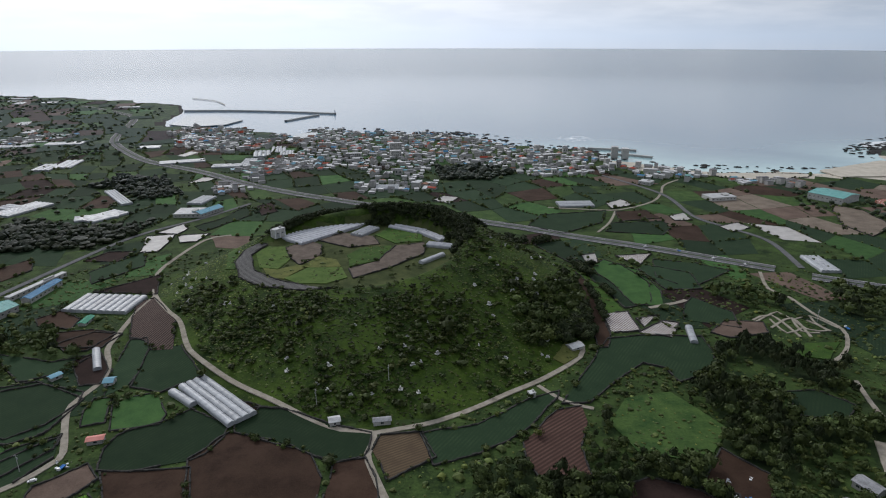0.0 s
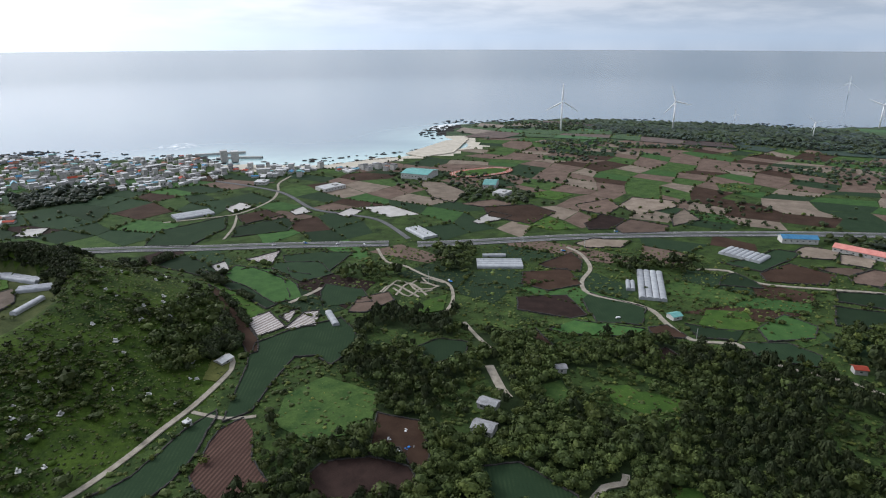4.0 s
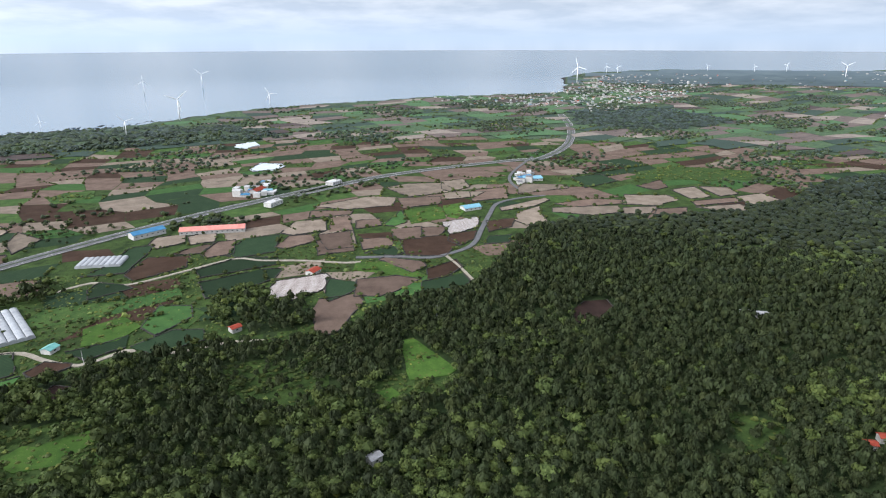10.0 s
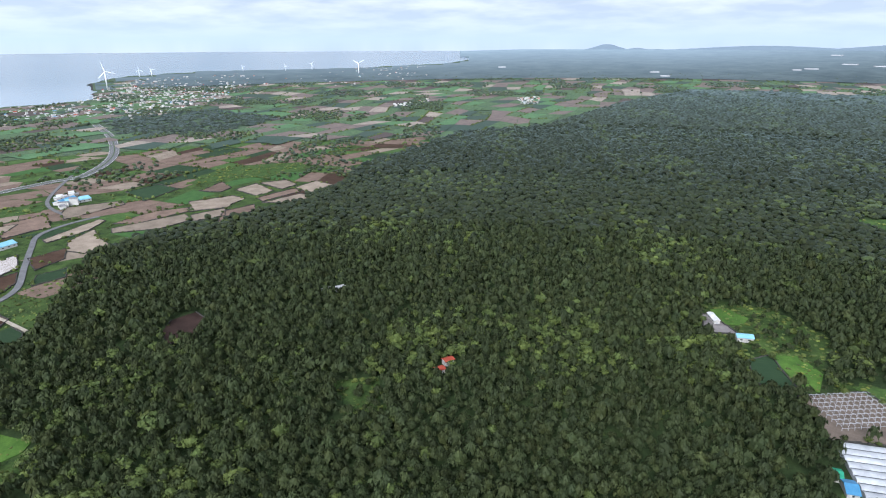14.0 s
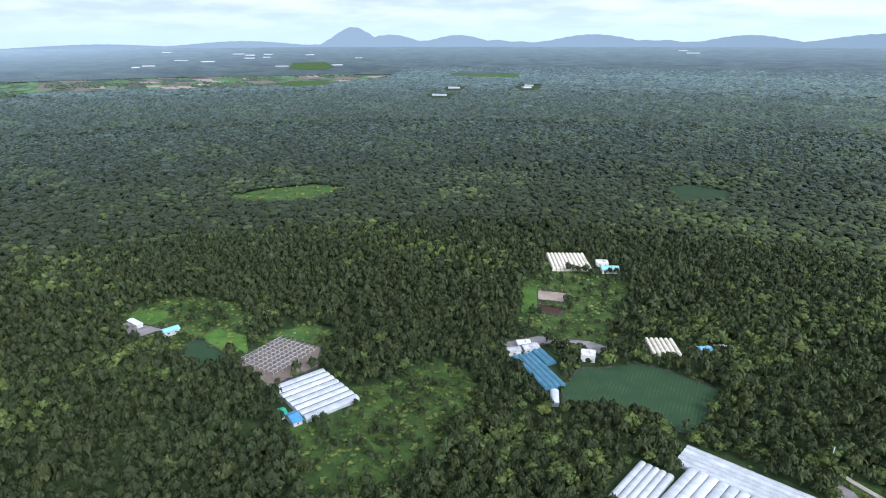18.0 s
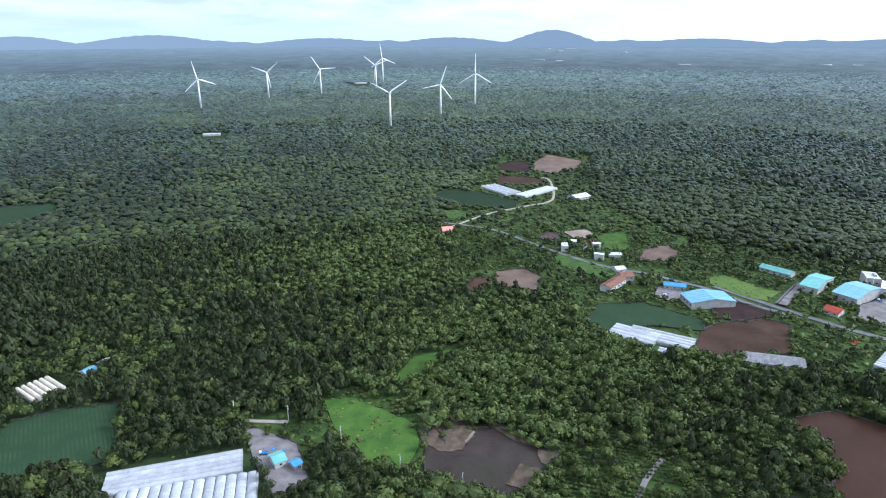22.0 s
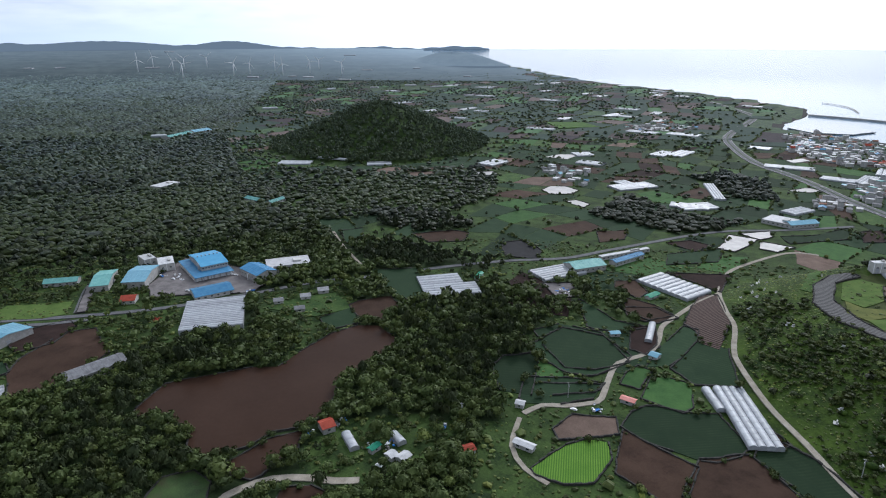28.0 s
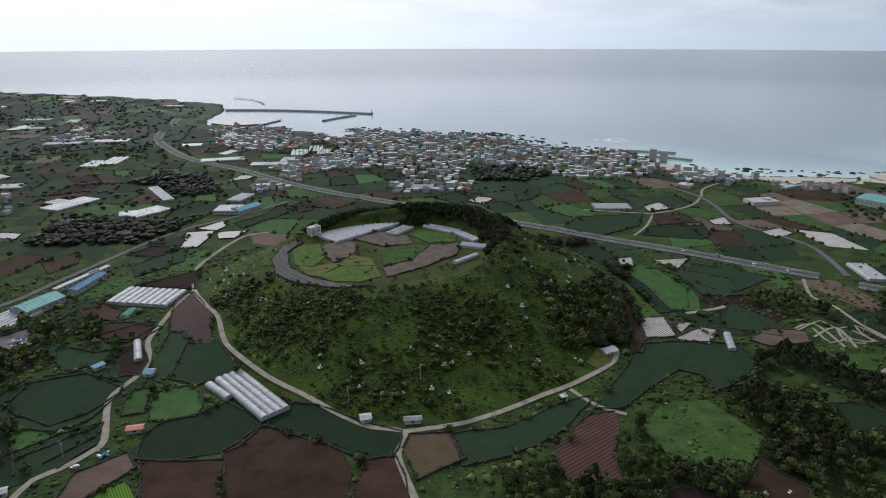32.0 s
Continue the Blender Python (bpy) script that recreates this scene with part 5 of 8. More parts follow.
building(ROOFS["PALEROOF"], -245.1, 152.4, 99.3, 4.7, 5.3, 3)
building(ROOFS["PALEROOF"], -239.5, 156.8, 101.9, 6.6, 5.5, 3)
building(ROOFS["GREENPAINT"], -256.6, 148.5, 102.9, 6.8, 3.6, 3)
building(ROOFS["BLUEROOF"], -555.5, 202.0, 8.9, 31.0, 21.0, 8)
building(ROOFS["PALEROOF"], -554.9, 203.9, 51.7, 19.5, 20.0, 6)
building(ROOFS["PALEROOF"], -563.8, 236.3, 71.7, 42.4, 24.2, 6)
building(ROOFS["GREYROOF"], -484.6, 191.2, 70.6, 7.8, 7.8, 3)
building(ROOFS["GREYROOF"], -479.3, 214.3, 69.6, 8.5, 8.0, 3)
building(ROOFS["GREYROOF"], -482.5, 233.5, 68.9, 9.2, 8.3, 3)
building(ROOFS["GREYROOF"], -457.6, 198.4, 68.8, 8.0, 7.3, 3)
building(ROOFS["BLUEROOF"], -542.0, 152.2, 85.7, 33.3, 23.1, 4)
building(ROOFS["SKYROOF"], -613.6, 109.3, 59.2, 20.4, 43.7, 8)
building(ROOFS["TEALROOF"], -629.0, 80.1, 67.3, 15.3, 41.6, 6)
building(ROOFS["TEALROOF"], -652.4, 48.2, 65.8, 28.7, 12.7, 4)
building(ROOFS["PALEROOF"], -657.2, 125.4, 96.5, 11.3, 18.3, 9)
building(ROOFS["PALEROOF"], -636.7, 137.9, 79.4, 14.4, 23.0, 8)
building(ROOFS["REDROOF"], -568.7, 88.8, 62.5, 11.7, 13.4, 3.5)
building(ROOFS["SKYROOF"], -545.5, -8.2, 30.8, 22.4, 39.0, 6)
building(ROOFS["BLUEROOF"], -569.0, -37.6, 95.9, 18.8, 9.2, 4)
building(ROOFS["GREYROOF"], -450.2, 41.0, 101.0, 38.1, 15.1, 4.5)
building(ROOFS["PINKROOF"], -636.9, -301.2, 125.8, 12.8, 16.9, 4)
building(ROOFS["BROWNROOF"], -548.4, -89.3, 164.8, 31.2, 10.8, 5)
building(ROOFS["BROWNROOF"], -573.3, -82.8, 128.6, 12.2, 12.7, 5)
building(ROOFS["PALEROOF"], -592.0, -92.4, 135.9, 10.0, 9.1, 3.5)
building(ROOFS["PALEROOF"], -863.3, -199.8, 150.5, 27.9, 20.3, 3)
building(ROOFS["SKYROOF"], 164.7, -459.0, -143.6, 11.6, 7.4, 4)
building(ROOFS["PALEROOF"], 197.3, -476.6, 136.3, 15.3, 4.4, 3.5)
building(ROOFS["GREENPAINT"], 63.8, -335.6, -153.1, 5.3, 8.0, 3)
building(ROOFS["BLUEROOF"], 55.2, -329.1, -148.1, 5.7, 11.3, 3)
building(ROOFS["REDROOF"], 290.6, -266.1, -99.3, 7.2, 5.2, 4)
building(ROOFS["REDROOF"], 284.9, -253.1, -103.7, 5.9, 5.1, 4)
building(ROOFS["GREYROOF"], 458.8, -285.1, -102.1, 10.1, 9.6, 3)
building(ROOFS["PALEROOF"], 462.6, -273.8, -97.8, 8.0, 8.2, 3)
building(ROOFS["SKYROOF"], -224.5, -551.7, 169.9, 15.9, 12.2, 4)
building(ROOFS["PALEROOF"], -223.2, -569.9, 168.5, 11.9, 10.9, 4)
building(ROOFS["SKYROOF"], -233.6, -382.3, -177.9, 8.1, 7.6, 4)
building(ROOFS["PALEROOF"], -247.5, -384.8, 178.7, 6.9, 7.0, 3)
building(ROOFS["PALEROOF"], -104.4, -406.7, 177.2, 10.1, 7.5, 4)
building(ROOFS["GREYROOF"], -94.0, -397.1, -173.8, 10.2, 7.7, 4)
building(ROOFS["GREYROOF"], -107.4, -400.6, -166.8, 11.7, 8.0, 4)
building(ROOFS["PALEROOF"], -146.1, -384.0, 161.5, 10.0, 9.4, 5)
building(ROOFS["TEALROOF"], -215.5, -203.7, 151.3, 6.5, 9.1, 4)
building(ROOFS["BLUEROOF"], -217.3, -193.1, 162.9, 4.6, 5.6, 3)
building(ROOFS["REDROOF"], -257.3, -34.5, 117.0, 4.2, 3.4, 3)
building(ROOFS["PINKROOF"], 725.1, 244.4, -80.7, 74.2, 16.9, 5)
building(ROOFS["BLUEROOF"], 712.9, 317.3, -43.3, 38.1, 14.7, 6)
building(ROOFS["TEALROOF"], 424.7, 273.3, -14.1, 9.1, 8.5, 3.5)
building(ROOFS["REDROOF"], 453.1, 145.4, -47.0, 8.3, 6.7, 4)
building(ROOFS["REDROOF"], 579.1, 103.0, -25.6, 13.5, 9.2, 3.5)
building(ROOFS["GREYROOF"], 286.4, 25.5, -45.8, 7.4, 5.5, 4)
building(ROOFS["GREYROOF"], 285.6, 265.7, -27.1, 7.3, 6.5, 4)
building(ROOFS["GREYROOF"], 217, 260, -64.3, 12.0, 8.5, 4)
building(ROOFS["GREYROOF"], 199, 242, -60.2, 13.0, 10.0, 4)
building(ROOFS["TEALROOF"], 554.3, 858.7, -57.3, 47.7, 45.8, 9)
building(ROOFS["TEALROOF"], 605.7, 734.6, -47.2, 19.8, 39.4, 7)
building(ROOFS["PALEROOF"], 584.5, 682.2, -67.2, 20.1, 24.5, 5)
building(ROOFS["PALEROOF"], 319.4, 956.9, -36.9, 19.1, 18.3, 5)
building(ROOFS["REDROOF"], 925.7, 239.0, -18.7, 26.8, 14.4, 5)
building(ROOFS["PALEROOF"], 848.5, 199.1, -24.0, 26.9, 11.5, 6)
building(ROOFS["PALEROOF"], 974.5, 130.8, -31.5, 21.9, 14.2, 6)
building(ROOFS["BLUEROOF"], 994.1, -175.8, -50.3, 30.0, 18.3, 4)
building(ROOFS["SKYROOF"], 990.1, -187.9, -76.7, 32.2, 19.2, 4)
building(ROOFS["SKYROOF"], 813.3, -73.1, -64.2, 25.4, 14.8, 4)
building(ROOFS["TEALROOF"], -844.0, 311.6, 16.9, 28.5, 11.9, 4)
building(ROOFS["TEALROOF"], -816.1, 332.2, 114.7, 28.8, 11.1, 4)
building(ROOFS["PALEROOF"], -1019.6, 237.5, 118.4, 38.8, 22.7, 4)
building(ROOFS["TEALROOF"], -1504.8, 392.9, 127.4, 79.2, 25.6, 4)
building(ROOFS["SKYROOF"], -1545.8, 454.7, 109.5, 47.5, 31.2, 4)
building(ROOFS["PALEROOF"], 56.9, 347.1, 22.2, 4.1, 3.7, 4)
building(ROOFS["PALEROOF"], 97.6, 411.3, 28.9, 10.6, 7.1, 2.5)
building(ROOFS["PALEROOF"], -65.1, 318.4, 16.5, 6.2, 5.8, 3)
building(ROOFS["GREYROOF"], -36.6, 318.6, 9.5, 10.2, 4.1, 3)
building(ROOFS["PALEROOF"], 393.7, 862.3, 12.5, 39.3, 24.2, 5)
building(ROOFS["PALEROOF"], -164.5, 591.5, 53.9, 12.3, 6.4, 9)
building(ROOFS["GREENPAINT"], -289.7, 458.2, 90.4, 14.5, 5.9, 2.5)
building(ROOFS["GREENPAINT"], -420.9, 368.1, 123.4, 15.8, 4.2, 3)


# ---- wind turbines ----
def turbine_meshes():
    bm = bmesh.new()
    rod(bm, (0, 0, 0), (0, 0, 80), 2.7, 1.7, 14)
    tower = bm_mesh("tower", bm, WHITEPAINT, True)
    bm = bmesh.new()
    box(bm, -1.6, -2.6, 79.6, 1.6, 6.2, 83.2, 0.5)
    nacelle = bm_mesh("nacelle", bm, WHITEPAINT)
    bm = bmesh.new()
    bmesh.ops.create_uvsphere(bm, u_segments=12, v_segments=8, radius=1.7, matrix=Matrix.Diagonal((1, 1.3, 1, 1)))
    hub = bm_mesh("hub", bm, WHITEPAINT, True)
    bm = bmesh.new()
    prev = None
    for i, (s, c, t) in enumerate(((0, 2.2, 2.0), (3, 2.6, 1.8), (9, 4.6, 1.4), (21, 3.5, 1.0), (35, 2.4, 0.7), (46, 1.6, 0.4), (49, 0.5, 0.2))):
        tw = radians(22 * (1 - s / 49))
        ring = []
        for a, b in ((-0.35, 0), (0, 0.5), (0.65, 0), (0, -0.5)):
            xx, yy = a * c, b * t
            ring.append(bm.verts.new((xx * math.cos(tw) - yy * math.sin(tw), xx * math.sin(tw) + yy * math.cos(tw), s + 1)))
        if prev:
            for k in range(4):
                bm.faces.new((prev[k], prev[(k + 1) % 4], ring[(k + 1) % 4], ring[k]))
        prev = ring
    bm.faces.new(prev)
    bmesh.ops.recalc_face_normals(bm, faces=bm.faces[:])
    return tower, nacelle, hub, bm_mesh("blade", bm, WHITEPAINT, True)


TOWER, NACELLE, HUB, BLADE = turbine_meshes()


def turbine(x, y, hub, phase):
    s = max(hub, 24) / 81.0
    face = math.degrees(math.atan2(-x, y)) + 180 + 14 * math.sin(x)
    base = thing("wind_turbine", Matrix.Translation(lift(x, y, -0.5)) @ Matrix.Rotation(radians(face), 4, "Z") @ Matrix.Scale(s, 4),
                 "tall white wind turbine with three blades" + (" standing in the sea" if shore(np.array([x]), np.array([y]))[0] < 0 else ""), "wind turbine", "wind turbines")
    part("tower", TOWER, base)
    part("nacelle", NACELLE, base)
    h = part("hub", HUB, base, Matrix.Translation((0, -3.6, 81.4)))
    for k in range(3):
        part("blade", BLADE, h, Matrix.Rotation(radians(phase + 120 * k), 4, "Y"))


turbine(1124, 1098, 72, 0)
turbine(1393, 970, 67, 20)
turbine(1529, 691, 34, 45)
turbine(1625, 943, 20, 10)
turbine(1813, 665, 58, 70)
turbine(2114, 477, 43, 30)
turbine(2534, 1052, 42, 0)
turbine(2714, 884, 54, 50)
turbine(2869, -732, 66, 15)
turbine(3271, -985, 31, 5)
turbine(3220, -1026, 34, 35)
turbine(2682, -1847, 52, 60)
turbine(3038, -1793, 33, 80)
turbine(3091, -1664, 27, 20)
turbine(3210, -1483, 24, 40)
turbine(-1331, -1406, 82, 12)
turbine(-1616, -1403, 81, 70)
turbine(-1769, -1307, 84, 33)
turbine(-1997, -1229, 84, 52)
turbine(-2204, -1324, 94, 8)
turbine(-1293, -760, 82, 62)
turbine(-1519, -737, 81, 100)
turbine(-1750, -735, 92, 0)
turbine(-3251, 714, 61, 0)
turbine(-3468, 836, 60, 14)
turbine(-3135, 841, 60, 28)
turbine(-2841, 798, 67, 42)
turbine(-3319, 944, 59, 56)
turbine(-3369, 1071, 58, 70)
turbine(-2901, 1040, 62, 84)
turbine(-2973, 1143, 54, 98)
turbine(-3057, 1304, 54, 112)
turbine(-2860, 1257, 56, 10)
turbine(-2904, 1419, 58, 30)
turbine(-3043, 1539, 53, 55)
turbine(-2809, 1542, 56, 75)


# ---- poles and vehicles ----
bm = bmesh.new()
rod(bm, (0, 0, 0), (0, 0, 11.5), 0.22, 0.15, 8)
POLE = bm_mesh("pole", bm, GRAVE)
bm = bmesh.new()
box(bm, -1.1, -0.06, 10.6, 1.1, 0.06, 10.75)
ARM = bm_mesh("crossarm", bm, GREYMETAL)
bm = bmesh.new()
rod(bm, (0.35, 0, 8.2), (0.35, 0, 9.3), 0.28, 0.28, 8)
DRUM = bm_mesh("transformer", bm, GREYMETAL)


def utility_pole(x, y):
    base = thing("utility_pole", Matrix.Translation(lift(x, y)) @ Matrix.Rotation(x, 4, "Z"), "grey concrete utility pole with a crossarm", "pole", "utility poles")
    part("pole", POLE, base), part("crossarm", ARM, base), part("transformer", DRUM, base)


utility_pole(-238.5, -256.0)
utility_pole(-248.9, -223.5)
utility_pole(-245.2, -182.7)
utility_pole(-237.5, -139.9)
utility_pole(-238.7, -104.1)
utility_pole(-35.4, 356.1)
utility_pole(-78.7, 334.3)
utility_pole(-225.9, 274.9)
utility_pole(303.6, 457.7)
utility_pole(468.9, -15.2)
utility_pole(-250.3, 206.7)
utility_pole(495.6, 438.2)
utility_pole(402.5, 238.1)


def car_meshes():
    bm = bmesh.new()
    box(bm, -2.2, -0.9, 0.35, 2.2, 0.9, 0.95, 0.15)
    box(bm, -1.5, -0.8, 0.95, 1.0, 0.8, 1.5, 0.2)
    body = bm_mesh("body", bm, CARPAINT)
    bm = bmesh.new()
    box(bm, 1.2, -0.85, 0.4, 2.5, 0.85, 2.0, 0.15)
    cab = bm_mesh("cab", bm, CARPAINT)
    bm = bmesh.new()
    box(bm, -2.6, -0.9, 0.7, 1.1, 0.9, 0.85)
    for s in (-1, 1):
        box(bm, -2.6, s * 0.9 - 0.04, 0.85, 1.1, s * 0.9 + 0.04, 1.25)
    bed = bm_mesh("bed", bm, TARP)
    bm = bmesh.new()
    rod(bm, (0, -0.12, 0), (0, 0.12, 0), 0.34, 0.34, 12)
    wheel = bm_mesh("wheel", bm, RUBBER)
    bm = bmesh.new()
    box(bm, 0.96, -0.7, 1.0, 1.03, 0.7, 1.38)
    return body, cab, bed, wheel, bm_mesh("windscreen", bm, GLASS)


BODY, CAB, BED, WHEEL, SCREEN = car_meshes()


def vehicle(kind, x, y):
    base = thing("truck" if kind == "truck" else kind, Matrix.Translation(lift(x, y, 0.72)) @ Matrix.Rotation(x * 1.7 + y, 4, "Z"),
                 {"truck": "small white truck with a flat bed", "car": "parked pale passenger car", "tractor": "blue farm tractor with a trailer"}[kind], "vehicle", "vehicles")
    if kind == "car":
        part("body", BODY, base)
        part("windscreen", SCREEN, base)
    else:
        part("cab", CAB, base), part("bed", BED, base)
    for wx in (-1.5, 1.5):
        for wy in (-0.85, 0.85):
            part("wheel", WHEEL, base, Matrix.Translation((wx, wy, 0.34)))


vehicle("truck", -291.6, 127.0)
vehicle("truck", -248.4, 192.1)
vehicle("car", -242.7, 142.8)
vehicle("truck", -601.6, 227.8)
vehicle("car", -610.2, 157.7)
vehicle("car", -596.6, 157.3)
vehicle("car", -596.7, 149.8)
vehicle("truck", -522.4, 182.4)
vehicle("car", -213.8, 266.5)
vehicle("tractor", -204.4, 276.6)
vehicle("car", -137.8, -405.7)
vehicle("car", -131.9, -406.9)
vehicle("truck", -217.6, -215.5)
vehicle("car", -638.5, 159.2)
vehicle("car", -622.3, 157.5)
vehicle("car", -606.9, 155.9)
vehicle("truck", 319.7, 444.6)
vehicle("car", 385.7, 299.1)
vehicle("truck", 470.8, 446.0)
vehicle("car", 222.5, 646.1)
vehicle("car", 306.2, 589.9)
vehicle("truck", 253.8, 632.4)
vehicle("car", 281.7, 608.2)
vehicle("truck", 573.5, 460.0)
vehicle("car", -631.9, 158.6)
vehicle("car", -621.2, 156.8)
vehicle("car", -612.6, 155.5)
vehicle("car", -602.5, 153.9)
vehicle("car", -594.3, 152.0)
vehicle("car", -584.7, 150.5)
vehicle("car", -608.0, 138.1)
vehicle("car", -599.9, 139.3)
vehicle("car", -597.9, 133.9)
vehicle("car", -606.7, 142.4)
vehicle("car", -574.8, 183.0)
vehicle("car", -570.5, 185.0)
vehicle("car", -557.0, 137.6)
vehicle("car", -559.8, 136.1)
vehicle("truck", -522.2, 177.4)
vehicle("truck", -612.3, 127.0)


# ---- woods ----
WOODS = []


def wood(density, kind, *poly):
    WOODS.append((density, kind, poly))


wood(1, "mix", (18, 250), (47, 263), (90, 313), (116, 354), (161, 360), (202, 406), (238, 434), (182, 362), (264, 360), (304, 318), (346, 303), (369, 263), (409, 205), (436, 162), (429, 106), (437, 83), (437, 64), (507, 18), (527, -47), (642, -102), (729, -147), (760, -219), (769, -295), (773, -438), (799, -177), (783, -265), (760, -338), (827, -517), (938, -647), (1091, -1035), (1012, -1263), (1115, -1789), (1127, -2216), (900, -2330), (300, -2470), (-50, -2750), (-190, -3290), (-573, -3250), (-1395, -2991), (-2121, -2528), (-2703, -1893), (-3101, -1129), (-3287, -288), (-3268, 459), (-3252, 1629), (-2861, 1255), (-2279, 927), (-1769, 647), (-1429, 478), (-1081, 375), (-678, 325), (-544, 354), (-468, 326), (-401, 374), (-319, 384), (-302, 312), (-269, 297), (-286, 263), (-256, 241), (-241, 237), (-235, 209), (-194, 162))
wood(0.9, "pine", (-538, 756), (-431, 719), (-356, 750), (-367, 643), (-436, 630), (-504, 627))
wood(0.9, "pine", (-554, 289), (-561, 365), (-435, 405), (-431, 385), (-500, 324))
wood(0.9, "pine", (-703, 422), (-650, 478), (-552, 483), (-568, 418), (-630, 385))
wood(0.9, "pine", (-520, 999), (-451, 984), (-405, 923), (-459, 912))
wood(0.9, "pine", (-532, 716), (-462, 733), (-409, 665), (-461, 621))
wood(0.9, "pine", (-542, 937), (-530, 1025), (-377, 889), (-421, 852))
wood(0.9, "pine", (-11, 1076), (54, 1099), (128, 1045), (76, 982), (-5, 986))
wood(0.6, "mix", (490, 405), (564, 346), (537, 320), (466, 348))
wood(0.7, "mix", (360, 532), (403, 519), (366, 456), (326, 476))
wood(0.8, "mix", (561, 195), (536, 143), (513, 105), (467, 82), (441, 119), (474, 172))
wood(0.5, "mix", (815, 342), (776, 202), (736, 222), (734, 295))
wood(0.55, "mix", (1392, 1261), (1626, 1035), (1713, 499), (1467, 290), (1349, 593), (1230, 856), (1205, 1099))
wood(0.45, "pine", (1989, -480), (1991, -805), (1660, -875), (1516, -622), (1636, -427))
wood(0.5, "mix", (496, 710), (604, 593), (617, 678), (559, 768))
wood(0.6, "mix", (67, 468), (118, 554), (141, 575), (121, 449), (87, 421), (92, 396), (50, 404))
wood(0.7, "mix", (19, 275), (51, 296), (51, 272), (77, 269), (74, 257), (18, 254))
wood(0.5, "mix", (273, 522), (249, 533), (223, 519), (262, 486), (299, 488))
wood(0.5, "mix", (-334, 453), (-261, 416), (-252, 417), (-259, 381), (-310, 370), (-352, 393), (-380, 429))
wood(0.8, "pine", (240, 427), (285, 387), (256, 357), (209, 408))

wood(0.62, "mix", (-894, 292), (-1026, 433), (-910, 563), (-803, 734), (-661, 613), (-620, 489), (-676, 392), (-697, 315), (-745, 238))

CLEARINGS = []


def clearing(share, *poly):
    CLEARINGS.append((share, poly))


clearing(0.12, (124, 385), (165, 378), (169, 310), (146, 280), (103, 289), (98, 323))
clearing(0.25, (285, 266), (327, 252), (334, 204), (293, 173), (275, 194), (267, 227))
clearing(0.3, (225, 365), (271, 350), (255, 316), (215, 317), (209, 337))
clearing(0.3, (312, 344), (426, 306), (378, 266), (303, 285))
clearing(0.45, (208, 302), (243, 296), (228, 266), (194, 243), (177, 257))
clearing(0.5, (44, 290), (83, 322), (107, 308), (104, 278), (80, 259))
clearing(0.28, (56, -321), (25, -360), (0, -366), (-34, -395), (-58, -378), (-62, -346), (-33, -297), (-4, -262), (41, -253))
clearing(0.15, (97, -444), (59, -469), (33, -443), (49, -393), (84, -386))
clearing(0.25, (221, -511), (173, -536), (116, -506), (100, -418), (125, -394), (153, -427), (197, -451))
clearing(0.5, (-669, -322), (-1129, -426), (-1174, -256), (-885, -175), (-741, -54), (-725, 63), (-701, 126), (-596, 116), (-545, 212), (-453, 99), (-458, 48), (-437, -10), (-433, -79), (-505, -114), (-499, -138), (-467, -207))
clearing(0.45, (-305, -71), (-326, 3), (-278, 14), (-261, 0), (-246, -57))
clearing(0.5, (-305, -186), (-356, -191), (-391, -161), (-347, -165), (-308, -175))
clearing(0.25, (-471, 164), (-511, 190), (-488, 253), (-409, 242), (-399, 204), (-401, 186))
clearing(0.2, (-380, 145), (-420, 185), (-409, 199), (-393, 175), (-372, 146))
clearing(0.3, (-285, 119), (-292, 152), (-272, 189), (-247, 203), (-229, 182), (-237, 113), (-267, 109))
clearing(0.4, (360, 35), (389, 10), (379, -30), (358, -25), (345, 5))
clearing(0.3, (-134, -533), (-166, -565), (-235, -527), (-170, -396), (-136, -415), (-105, -432))
clearing(0.3, (-229, -259), (-254, -231), (-251, -196), (-220, -180), (-236, -241))
clearing(0.35, (-261, -216), (-299, -211), (-300, -174), (-267, -164), (-231, -183))
clearing(0.4, (287, -174), (326, -194), (307, -218), (264, -191))
clearing(0.4, (400, 143), (406, 85), (362, 53), (332, 78), (347, 119))
clearing(0.4, (-278, -225), (-289, -205), (-289, -151), (-240, -124), (-230, -158))


